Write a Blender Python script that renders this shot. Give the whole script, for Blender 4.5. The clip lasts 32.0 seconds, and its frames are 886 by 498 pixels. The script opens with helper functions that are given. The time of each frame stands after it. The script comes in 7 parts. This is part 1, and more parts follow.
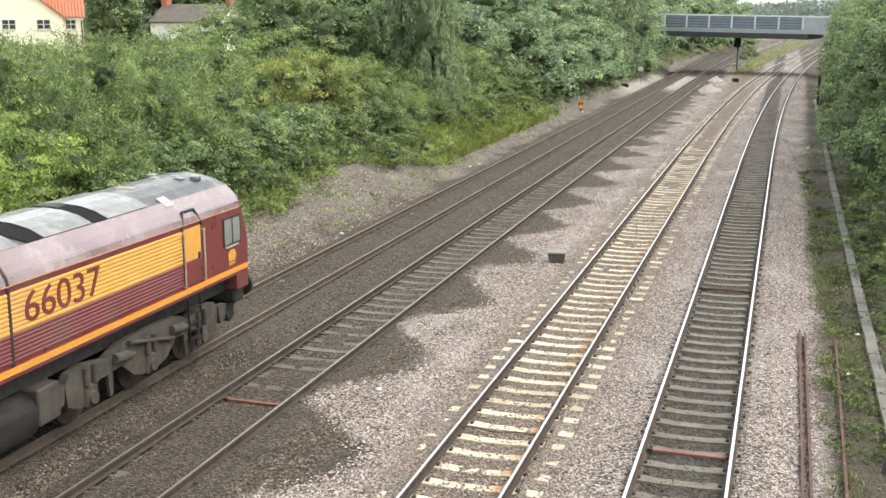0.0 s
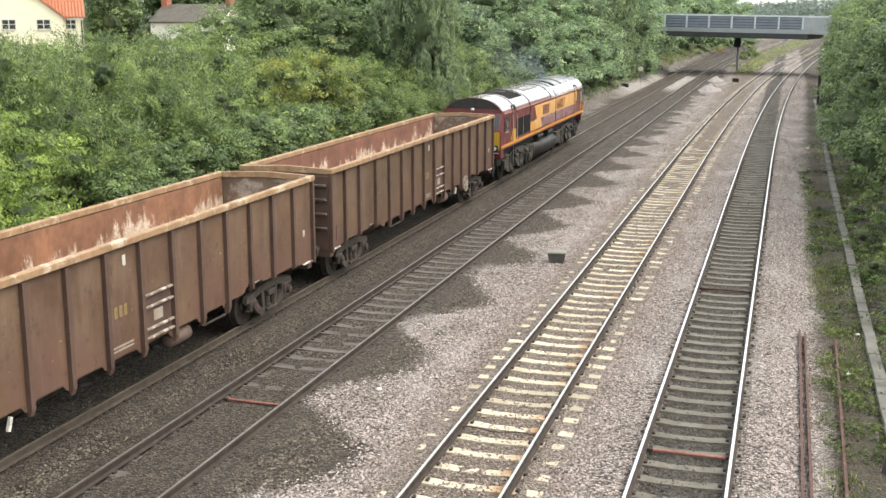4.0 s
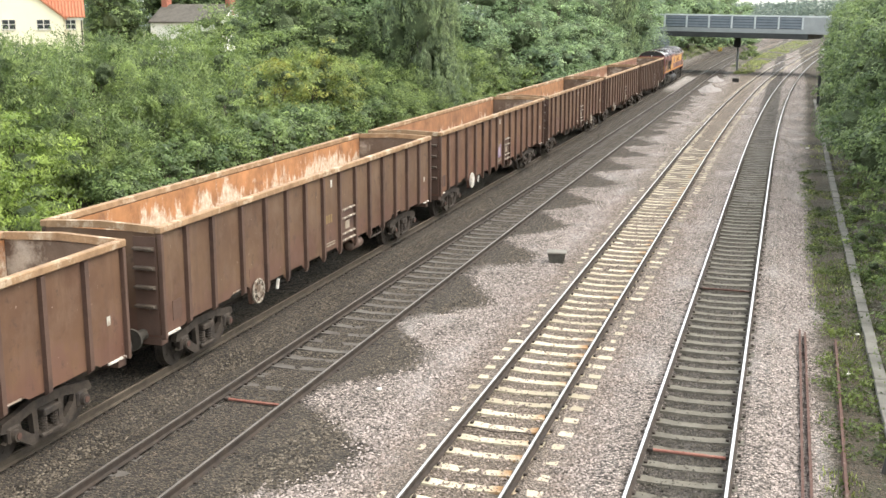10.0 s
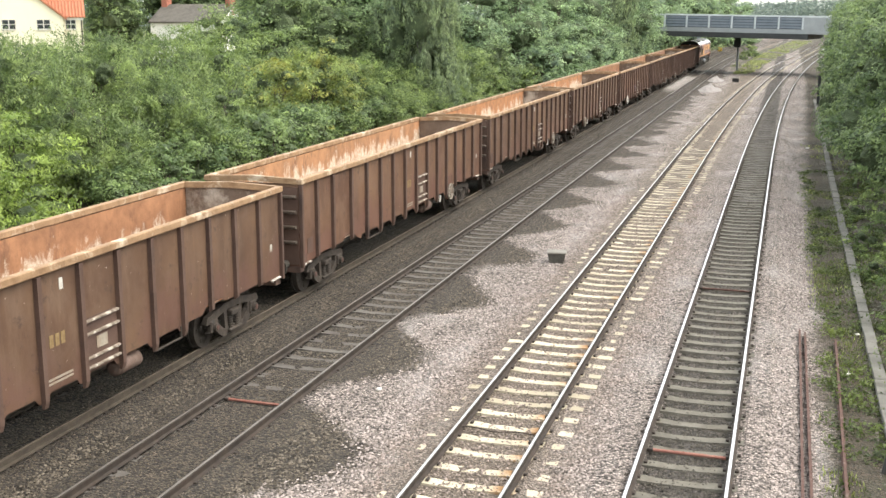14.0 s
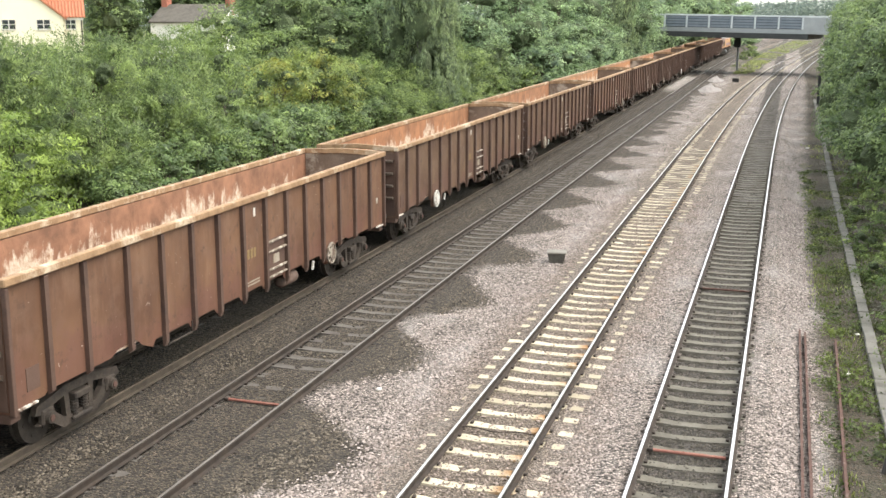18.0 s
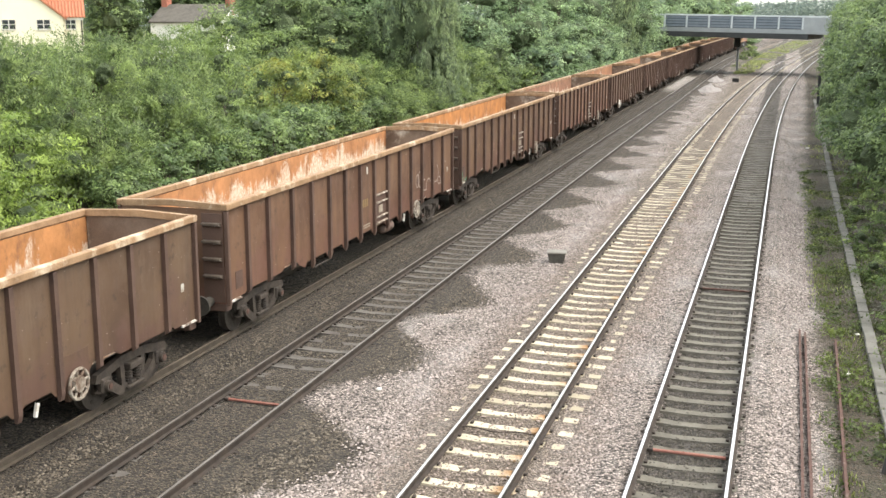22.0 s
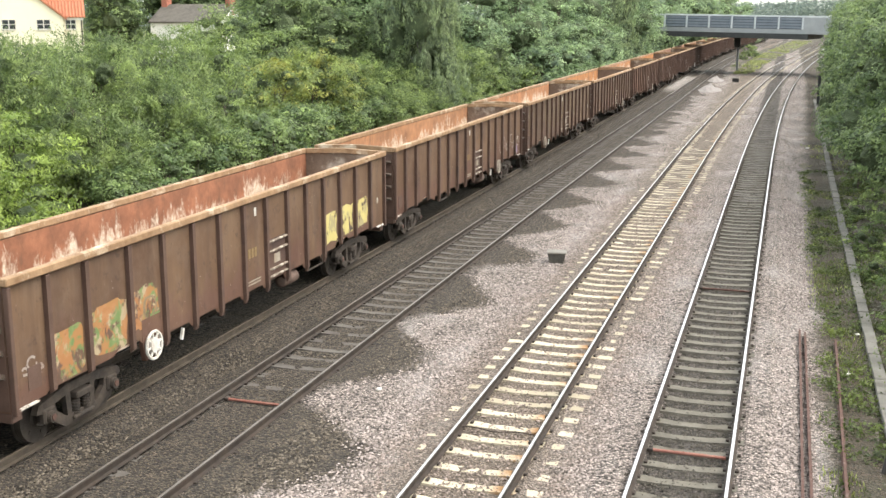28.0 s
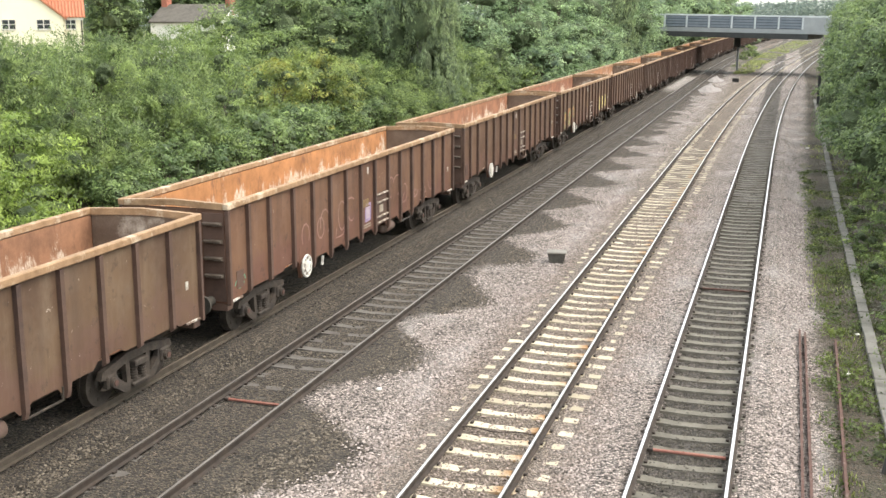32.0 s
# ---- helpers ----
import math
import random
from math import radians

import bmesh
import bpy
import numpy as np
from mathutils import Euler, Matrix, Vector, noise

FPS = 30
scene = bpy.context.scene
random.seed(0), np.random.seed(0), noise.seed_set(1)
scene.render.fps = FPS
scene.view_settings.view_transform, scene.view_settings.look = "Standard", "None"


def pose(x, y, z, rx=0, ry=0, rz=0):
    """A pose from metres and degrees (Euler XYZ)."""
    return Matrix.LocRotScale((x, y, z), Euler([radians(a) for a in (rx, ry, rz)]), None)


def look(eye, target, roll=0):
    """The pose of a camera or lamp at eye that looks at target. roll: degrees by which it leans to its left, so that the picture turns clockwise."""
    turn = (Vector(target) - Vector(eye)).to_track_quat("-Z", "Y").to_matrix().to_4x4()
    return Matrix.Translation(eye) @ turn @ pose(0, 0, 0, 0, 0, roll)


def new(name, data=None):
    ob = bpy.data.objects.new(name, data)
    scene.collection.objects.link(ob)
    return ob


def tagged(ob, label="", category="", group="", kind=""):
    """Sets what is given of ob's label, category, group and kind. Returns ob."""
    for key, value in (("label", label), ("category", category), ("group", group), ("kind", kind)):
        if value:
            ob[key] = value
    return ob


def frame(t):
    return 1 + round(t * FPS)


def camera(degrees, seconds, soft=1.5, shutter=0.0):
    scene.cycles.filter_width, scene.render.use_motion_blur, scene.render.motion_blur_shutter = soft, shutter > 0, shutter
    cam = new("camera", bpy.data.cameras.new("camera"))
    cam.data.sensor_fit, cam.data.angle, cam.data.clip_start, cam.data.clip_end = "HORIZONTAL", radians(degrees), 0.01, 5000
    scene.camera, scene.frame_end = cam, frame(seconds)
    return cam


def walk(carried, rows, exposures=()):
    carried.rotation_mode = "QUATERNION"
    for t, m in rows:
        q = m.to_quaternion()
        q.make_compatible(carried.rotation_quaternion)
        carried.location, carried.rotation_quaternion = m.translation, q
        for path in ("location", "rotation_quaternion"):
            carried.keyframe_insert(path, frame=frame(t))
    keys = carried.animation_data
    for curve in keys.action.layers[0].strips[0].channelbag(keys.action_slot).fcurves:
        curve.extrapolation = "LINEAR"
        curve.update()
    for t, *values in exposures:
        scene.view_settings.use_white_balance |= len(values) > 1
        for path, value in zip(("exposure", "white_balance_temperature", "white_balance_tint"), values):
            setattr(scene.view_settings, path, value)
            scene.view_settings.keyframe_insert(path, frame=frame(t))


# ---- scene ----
cam = camera(43.16, 32.0, soft=1.5)
CAM_POSE = pose(0, 0, 7.281, 90 - 11.816, 0, 16.934)
walk(cam, [(0.0, CAM_POSE), (32.0, CAM_POSE)], [(0.0, 0.87), (1.0, 0.81), (3.0, 0.81), (6.0, 0.87), (8.0, 0.97), (32.0, 0.98)])

# ---------------------------------------------------------------- light
SUN_AZ, SUN_EL = 82.0, 56.0            # degrees clockwise from the line of the track, degrees up
world = bpy.data.worlds.new("world")
scene.world = world
world.use_nodes = True
wn = world.node_tree
sky = wn.nodes.new("ShaderNodeTexSky")
sky.sky_type, sky.sun_disc = "NISHITA", False
sky.sun_elevation, sky.sun_rotation = radians(SUN_EL), radians(SUN_AZ)
sky.air_density, sky.dust_density, sky.ozone_density = 1.0, 4.0, 1.0
wn.nodes["Background"].inputs[1].default_value = 0.205
haze = wn.nodes.new("ShaderNodeMix")
haze.data_type = "RGBA"
haze.inputs[0].default_value = 0.6
haze.inputs[7].default_value = (7.7, 7.8, 7.3, 1)
wn.links.new(sky.outputs[0], haze.inputs[6])
wn.links.new(haze.outputs[2], wn.nodes["Background"].inputs[0])
sun_data = bpy.data.lights.new("sun", "SUN")
sun_data.energy, sun_data.angle, sun_data.color = 1.70, radians(40), (1.0, 0.93, 0.82)
sun = new("sun", sun_data)
sun_dir = Vector((math.sin(radians(SUN_AZ)) * math.cos(radians(SUN_EL)), math.cos(radians(SUN_AZ)) * math.cos(radians(SUN_EL)), math.sin(radians(SUN_EL))))
sun.matrix_world = look(sun_dir * 50, (0, 0, 0))


# ---------------------------------------------------------------- material helpers
class Nodes:
    """A small wrapper to chain shader nodes."""

    def __init__(self, name, rough=0.8, metal=0.0, coords="Object", per_object=False):
        self.m = bpy.data.materials.new(name)
        self.m.use_nodes = True
        self.t = self.m.node_tree
        self.b = self.t.nodes["Principled BSDF"]
        self.b.inputs["Roughness"].default_value = rough
        self.b.inputs["Metallic"].default_value = metal
        self.co = self.t.nodes.new("ShaderNodeTexCoord").outputs[coords]
        self.own = self.co
        if per_object:
            info = self.t.nodes.new("ShaderNodeObjectInfo")
            add = self.t.nodes.new("ShaderNodeVectorMath")
            mul = self.t.nodes.new("ShaderNodeMath")
            mul.operation, mul.inputs[1].default_value = "MULTIPLY", 57.0
            self.t.links.new(info.outputs["Random"], mul.inputs[0])
            self.t.links.new(self.co, add.inputs[0])
            self.t.links.new(mul.outputs[0], add.inputs[1])
            self.co = add.outputs[0]

    def put(self, sock, v):
        if isinstance(v, bpy.types.NodeSocket):
            self.t.links.new(v, sock)
        else:
            sock.default_value = v

    def stretch(self, v):
        n = self.t.nodes.new("ShaderNodeMapping")
        n.inputs["Scale"].default_value = v
        self.t.links.new(self.co, n.inputs[0])
        return n.outputs[0]

    def noise(self, scale, detail=4.0, rough=0.6, co=None, distort=0.0):
        n = self.t.nodes.new("ShaderNodeTexNoise")
        n.inputs["Scale"].default_value, n.inputs["Detail"].default_value = scale, detail
        n.inputs["Roughness"].default_value, n.inputs["Distortion"].default_value = rough, distort
        self.t.links.new(co or self.co, n.inputs[0])
        return n.outputs[0]

    def cells(self, scale, out="Color", co=None):
        n = self.t.nodes.new("ShaderNodeTexVoronoi")
        n.inputs["Scale"].default_value = scale
        self.t.links.new(co or self.co, n.inputs["Vector"])
        return n.outputs[out]

    def ramp(self, v, a, b, lo=0.0, hi=1.0):
        n = self.t.nodes.new("ShaderNodeMapRange")
        n.clamp = True
        for i, x in zip((1, 2, 3, 4), (a, b, lo, hi)):
            n.inputs[i].default_value = x
        self.put(n.inputs[0], v)
        return n.outputs[0]

    def math(self, op, a, b=0.0):
        n = self.t.nodes.new("ShaderNodeMath")
        n.operation = op
        self.put(n.inputs[0], a)
        self.put(n.inputs[1], b)
        return n.outputs[0]

    def mix(self, f, a, b, mode="MIX"):
        n = self.t.nodes.new("ShaderNodeMix")
        n.data_type, n.blend_type = "RGBA", mode
        self.put(n.inputs[0], f)
        self.put(n.inputs[6], (*a, 1) if isinstance(a, tuple) else a)
        self.put(n.inputs[7], (*b, 1) if isinstance(b, tuple) else b)
        return n.outputs[2]

    def island(self):
        return self.t.nodes.new("ShaderNodeNewGeometry").outputs["Random Per Island"]

    def split(self, co=None):
        n = self.t.nodes.new("ShaderNodeSeparateXYZ")
        self.t.links.new(co or self.co, n.inputs[0])
        return n.outputs

    def done(self, colour, bump=None, strength=0.3, dist=0.02, rough=None):
        self.put(self.b.inputs["Base Color"], (*colour, 1) if isinstance(colour, tuple) else colour)
        if rough is not None:
            self.put(self.b.inputs["Roughness"], rough)
        if bump is not None:
            n = self.t.nodes.new("ShaderNodeBump")
            n.inputs["Strength"].default_value, n.inputs["Distance"].default_value = strength, dist
            self.t.links.new(bump, n.inputs["Height"])
            self.t.links.new(n.outputs[0], self.b.inputs["Normal"])
        return self.m


def worn(name, a, b, scale=3.0, rough=0.7, metal=0.0, dirt=None, dirt_at=(0.52, 0.7), fine=40.0, bump=0.25, per_object=False, dist=0.01):
    """A painted, cast or stone surface: two tones, stains and a fine grain."""
    n = Nodes(name, rough, metal, per_object=per_object)
    col = n.mix(n.ramp(n.noise(scale), 0.3, 0.7), a, b)
    if dirt:
        col = n.mix(n.ramp(n.noise(scale * 0.43, 6, 0.7), *dirt_at), col, dirt)
    grain = n.noise(fine, 3)
    col = n.mix(0.35, col, n.mix(n.ramp(grain, 0.3, 0.7), (0.35, 0.35, 0.35), (1.0, 1.0, 1.0)), "MULTIPLY")
    return n.done(col, grain, bump, dist, n.ramp(n.noise(scale * 1.7), 0.3, 0.7, max(rough - 0.12, 0.05), min(rough + 0.12, 1)))


def ballast_material(name, only=None):
    """Railway stone: pale pinkish-grey under the newer roads, brown and oily under the older ones; the two meet in scallops."""
    n = Nodes(name, 0.95)
    x, y, z = n.split()
    stone = n.cells(23.0)
    tone = n.math("MULTIPLY", n.split(stone)[0], 1.0)
    pale = n.mix(n.ramp(tone, 0.1, 0.95), (0.030, 0.024, 0.020), (0.485, 0.412, 0.370))
    dark = n.mix(n.ramp(tone, 0.1, 0.95), (0.010, 0.0075, 0.0052), (0.124, 0.099, 0.070))
    wide = n.noise(0.35, 5, 0.65)
    # speckle of the stones, its spread widened to imitate light-and-shade contrast
    speck = n.ramp(n.noise(52.0, 2), 0.30, 0.72, 0.22, 1.8)
    pale, dark = n.mix(1.0, pale, speck, "MULTIPLY"), n.mix(1.0, dark, speck, "MULTIPLY")
    fresh = n.ramp(n.noise(0.8, 4, 0.6, n.stretch((1.0, 0.35, 1.0))), 0.5, 0.68, 0.0, 0.45)
    pale = n.mix(fresh, pale, n.mix(speck, (0.20, 0.18, 0.17), (0.55, 0.52, 0.50)))
    # scalloped edge: heaps dropped every 5.55 m along the line
    wave = n.math("COSINE", n.math("MULTIPLY", n.math("SUBTRACT", y, 22.5), 6.28318 / 5.55))
    near = n.ramp(y, 15.0, 20.0, 0.75, 0.0)
    edge = n.math("ADD", n.math("ADD", -7.88, n.math("MULTIPLY", wave, 0.78)), near)
    edge = n.math("ADD", edge, n.math("ADD", n.ramp(n.noise(0.9, 5, 0.7), 0.25, 0.75, -0.6, 0.6), n.ramp(n.noise(4.5, 5, 0.8), 0.2, 0.8, -0.45, 0.45)))
    side = n.ramp(n.math("SUBTRACT", x, edge), -0.22, 0.22)
    far = n.ramp(y, 66.0, 74.0)
    side = n.mix(far, side, n.ramp(n.math("ADD", x, n.ramp(wide, 0.3, 0.7, -1.2, 1.2)), -8.2, -7.4))
    # oil and rust along the middle of the far-right road, rust along the pale one
    oil = n.math("MULTIPLY", n.ramp(n.math("ABSOLUTE", n.math("ADD", x, 1.276)), 0.62, 0.85, 1.0, 0.0), n.ramp(wide, 0.2, 0.6, 0.75, 1.0))
    warm = n.math("MULTIPLY", n.ramp(n.math("ABSOLUTE", n.math("ADD", x, 4.611)), 0.7, 1.05, 1.0, 0.0), 0.75)
    dust = n.math("ADD", n.math("ABSOLUTE", n.math("ADD", x, 4.611)), n.ramp(n.noise(1.3, 5, 0.7), 0.3, 0.7, -0.35, 0.35))
    dust = n.ramp(dust, 1.2, 1.9, 0.55, 0.0)
    pale = n.mix(dust, n.mix(1.0, pale, (1.1, 1.1, 1.1), "MULTIPLY"), n.mix(1.0, speck, (0.19, 0.148, 0.112), "MULTIPLY"))
    col = n.mix(side, dark, pale)
    col = n.mix(oil, col, n.mix(0.87, pale, (0.020, 0.017, 0.011)))
    col = n.mix(warm, col, n.mix(0.5, pale, (0.150, 0.112, 0.072)))
    verge = n.math("MULTIPLY", n.ramp(n.math("ADD", x, n.ramp(wide, 0.3, 0.7, -0.9, 0.9)), -15.4, -14.6, 1.0, 0.0), 0.85)
    col = n.mix(verge, col, n.mix(0.45, pale, (0.136, 0.122, 0.099)))
    # freshly dropped pale stone beside the train's road before the bridge
    for mid, half, y0, y1 in ((-11.3, 0.62, 112.0, 144.0), (-15.4, 0.75, 108.0, 146.0)):
        strip = n.ramp(n.math("ABSOLUTE", n.math("SUBTRACT", n.math("ADD", x, n.ramp(wide, 0.3, 0.7, -0.4, 0.4)), mid)), half, half + 0.3, 1.0, 0.0)
        strip = n.math("MULTIPLY", strip, n.math("MULTIPLY", n.ramp(y, y0, y0 + 8.0), n.ramp(y, y1 - 3.0, y1, 1.0, 0.0)))
        col = n.mix(n.math("MULTIPLY", strip, 0.95), col, n.mix(0.7, pale, (0.50, 0.47, 0.44)))
    col = n.mix(n.ramp(wide, 0.35, 0.68, 0.0, 0.25), col, (0.102, 0.085, 0.068))
    # the right-hand shoulder gives way to soil in ragged tongues
    soil = n.math("ADD", x, n.math("ADD", n.ramp(n.noise(0.6, 5, 0.7), 0.25, 0.75, -0.3, 0.3), n.ramp(n.noise(5.0, 5, 0.8), 0.25, 0.75, -0.35, 0.35)))
    soil = n.math("SUBTRACT", soil, n.ramp(y, 50.0, 130.0, 0.0, 0.9))
    dirt = n.mix(n.ramp(n.noise(1.9, 7, 0.8), 0.4, 0.62), (0.066, 0.046, 0.027), (0.042, 0.040, 0.018))
    dirt = n.mix(n.ramp(n.noise(7.0, 6, 0.8), 0.52, 0.68, 0.0, 0.55), dirt, (0.13, 0.11, 0.09))
    col = n.mix(n.ramp(soil, 0.85, 1.3, 0.0, 0.94), col, n.mix(1.0, dirt, speck, "MULTIPLY"))
    if only is not None:
        isl = n.island()
        a, b = ((0.095, 0.081, 0.072), (0.425, 0.366, 0.338)) if only else ((0.016, 0.0128, 0.0095), (0.185, 0.157, 0.122))
        col = n.mix(isl, a, b)
        if only:
            col = n.mix(1.0, col, n.mix(dust, (1.12, 1.12, 1.12), (0.62, 0.53, 0.44)), "MULTIPLY")
        return n.done(col, n.noise(60, 3), 0.2, 0.005)
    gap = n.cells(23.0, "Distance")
    # shade in the gaps between stones is painted into the colour
    gap_shade = n.ramp(gap, 0.25, 0.75, 1.05, 0.38)
    col = n.mix(1.0, col, gap_shade, "MULTIPLY")
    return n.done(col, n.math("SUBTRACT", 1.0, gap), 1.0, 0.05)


def leaf_material(name, dark, light, gold=None, spray=1.7):
    """Foliage: patches of tone through each crown and from leaf to leaf; lit and shaded sprays are painted in."""
    n = Nodes(name, 0.5, coords="Object", per_object=True)
    isl = n.island()
    patch = n.noise(0.75, 4, 0.6)
    col = n.mix(n.ramp(patch, 0.34, 0.66), dark, light)
    # yellowish lit and bluish shaded sprays, painted over the leaf colour
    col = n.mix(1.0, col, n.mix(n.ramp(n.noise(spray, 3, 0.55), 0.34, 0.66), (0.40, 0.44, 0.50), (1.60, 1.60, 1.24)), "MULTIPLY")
    col = n.mix(1.0, col, n.ramp(isl, 0.0, 1.0, 0.8, 1.2), "MULTIPLY")
    if gold:
        col = n.mix(n.ramp(n.noise(0.9, 2), 0.50, 0.62, 0.0, 0.8), col, gold)
    n.b.inputs["Specular IOR Level"].default_value = 0.4
    m = n.done(col)
    tr = n.t.nodes.new("ShaderNodeBsdfTranslucent")
    n.t.links.new(col, tr.inputs[0])
    mixs = n.t.nodes.new("ShaderNodeMixShader")
    mixs.inputs[0].default_value = 0.42
    out = n.t.nodes["Material Output"]
    n.t.links.new(n.b.outputs[0], mixs.inputs[1])
    n.t.links.new(tr.outputs[0], mixs.inputs[2])
    n.t.links.new(mixs.outputs[0], out.inputs[0])
    return m


def wagon_side_material():
    """Weathered maroon-brown paint with dust, rust blooms and streaks down the sides; each wagon has its own tone."""
    n = Nodes("wagon_paint", 0.72, per_object=True)
    col = n.mix(n.ramp(n.noise(0.5, 4), 0.35, 0.65), (0.075, 0.038, 0.020), (0.132, 0.078, 0.043))
    col = n.mix(n.ramp(n.noise(1.6, 6, 0.7), 0.46, 0.66, 0.0, 0.65), col, (0.128, 0.084, 0.056))
    streak = n.noise(1.0, 5, 0.7, n.stretch((1.5, 2.2, 0.5)))
    col = n.mix(n.ramp(streak, 0.52, 0.72, 0.0, 0.5), col, (0.172, 0.118, 0.077))
    run = n.noise(1.0, 5, 0.6, n.stretch((2.0, 2.6, 0.3)))
    col = n.mix(n.ramp(run, 0.5, 0.72, 0.0, 0.4), col, (0.046, 0.026, 0.018))
    low = n.math("ADD", n.noise(0.8, 5, 0.7), n.ramp(n.split(n.own)[2], 1.2, 2.4, 0.14, -0.12))
    col = n.mix(n.ramp(low, 0.5, 0.66, 0.0, 0.45), col, (0.100, 0.042, 0.034))
    col = n.mix(n.ramp(n.noise(3.1, 6, 0.75), 0.57, 0.68, 0.0, 0.65), col, (0.036, 0.021, 0.016))
    col = n.mix(1.0, col, n.t.nodes.new("ShaderNodeObjectInfo").outputs["Color"], "MULTIPLY")
    chip = n.math("MULTIPLY", n.ramp(n.noise(9.0, 3, 0.7), 0.69, 0.725), n.ramp(n.noise(1.1, 3), 0.45, 0.6))
    col = n.mix(chip, col, (0.42, 0.36, 0.30))
    grain = n.noise(30, 4)
    return n.done(col, grain, 0.25, 0.006)


def wagon_inside_material():
    """Bare rust with fingers of pale dried mineral that rise from below; tone and amount of crust differ from wagon to wagon."""
    n = Nodes("wagon_inside_rust", 0.9, per_object=True)
    info = n.t.nodes.new("ShaderNodeObjectInfo")
    tone, much = n.mix(1.0, info.outputs["Color"], (0.84, 0.87, 0.99), "MULTIPLY"), info.outputs["Alpha"]
    col = n.mix(1.0, tone, n.ramp(n.noise(1.3, 6, 0.7), 0.32, 0.70, 0.55, 1.2), "MULTIPLY")
    col = n.mix(n.ramp(n.noise(2.6, 6, 0.75, n.stretch((1.0, 1.0, 0.5))), 0.54, 0.68, 0.0, 0.7), col, (0.115, 0.060, 0.036))
    z = n.split(n.own)[2]
    wide = n.ramp(n.noise(0.45, 2, 0.5), 0.35, 0.65, -0.10, 0.10)
    finger = n.noise(1.0, 7, 0.7, n.stretch((1.0, 2.0, 0.7)), 0.3)
    reach = n.math("ADD", n.math("ADD", finger, wide), n.math("ADD", n.ramp(z, 2.2, 3.05, 0.20, -0.12), n.ramp(much, 0.0, 1.0, -0.16, 0.14)))
    speck = n.noise(7.0, 6, 0.8)
    crust = n.mix(n.ramp(speck, 0.35, 0.65), (0.36, 0.26, 0.175), (0.64, 0.56, 0.46))
    col = n.mix(n.ramp(n.math("ADD", reach, n.ramp(speck, 0.3, 0.7, -0.06, 0.06)), 0.60, 0.72, 0.0, 0.92), col, crust)
    return n.done(col, n.noise(14, 5), 0.35, 0.012)


M = {}
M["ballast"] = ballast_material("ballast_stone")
M["stone_pale"] = ballast_material("pale_stone", True)
M["stone_dark"] = ballast_material("brown_stone", False)
M["stone_oily"] = worn("oily_stone", (0.022, 0.019, 0.013), (0.11, 0.097, 0.076), 9, 0.8, fine=60)
def verge_material():
    """Trodden earth with moss, dead stalks and scattered small stones."""
    n = Nodes("verge_earth", 0.95)
    col = n.mix(n.ramp(n.noise(1.3, 6, 0.75), 0.35, 0.65), (0.038, 0.029, 0.017), (0.064, 0.049, 0.029))
    col = n.mix(n.ramp(n.noise(2.3, 7, 0.8), 0.48, 0.62, 0.0, 0.85), col, (0.056, 0.070, 0.023))
    col = n.mix(n.ramp(n.noise(7.0, 6, 0.8), 0.5, 0.68, 0.0, 0.7), col, (0.036, 0.036, 0.021))
    chip = n.cells(21.0)
    col = n.mix(n.ramp(n.split(chip)[0], 0.82, 0.9, 0.0, 0.6), col, (0.272, 0.248, 0.224))
    col = n.mix(1.0, col, n.ramp(n.noise(40.0, 3), 0.3, 0.7, 0.5, 1.3), "MULTIPLY")
    return n.done(col, n.noise(16, 6, 0.8), 1.0, 0.06)


M["earth"] = verge_material()
M["heap"] = worn("pale_stone_heap", (0.168, 0.151, 0.143), (0.353, 0.328, 0.311), 14, 0.95, fine=40, bump=0.8, dist=0.05)
M["field"] = worn("rough_grass", (0.12, 0.13, 0.05), (0.21, 0.20, 0.09), 0.05, 0.95, dirt=(0.09, 0.11, 0.04), fine=3, bump=0.6, dist=0.1)
M["rail_top"] = worn("polished_rail_head", (0.80, 0.79, 0.78), (0.88, 0.87, 0.86), 2, 0.33, 1.0, bump=0.05)
M["rail_dull"] = worn("dull_rail_head", (0.20, 0.185, 0.165), (0.28, 0.26, 0.235), 2, 0.45, 0.7, bump=0.05)
M["rail_side"] = worn("rusty_rail_web", (0.024, 0.018, 0.014), (0.052, 0.037, 0.027), 3, 0.85, bump=0.2)
M["rail_dusty"] = worn("dust_caked_rail_web", (0.045, 0.035, 0.025), (0.085, 0.067, 0.048), 3, 0.9, dirt=(0.05, 0.038, 0.028), bump=0.2)
def pale_sleeper_material():
    """Sunlit pale concrete with grit, and rust washed off the rails near their seats."""
    n = Nodes("pale_concrete", 0.9, per_object=False)
    own = n.t.nodes.new("ShaderNodeObjectInfo").outputs["Random"]
    x = n.split()[0]
    tone = n.math("ADD", n.noise(2.2), n.ramp(own, 0.0, 1.0, -0.22, 0.22))
    col = n.mix(n.ramp(tone, 0.3, 0.7), (0.28, 0.245, 0.175), (0.46, 0.41, 0.305))
    seat = n.ramp(n.math("ABSOLUTE", n.math("SUBTRACT", x, 0.62)), 0.05, 0.3, 1.0, 0.0)
    rusty = n.math("MULTIPLY", seat, n.ramp(n.math("ADD", n.noise(5.0, 4), n.ramp(own, 0.0, 1.0, -0.25, 0.2)), 0.42, 0.6))
    col = n.mix(rusty, col, (0.27, 0.145, 0.055))
    grit = n.noise(26.0, 4, 0.7)
    col = n.mix(n.ramp(grit, 0.58, 0.66, 0.0, 0.8), col, (0.20, 0.165, 0.13))
    return n.done(col, grit, 0.3, 0.01)


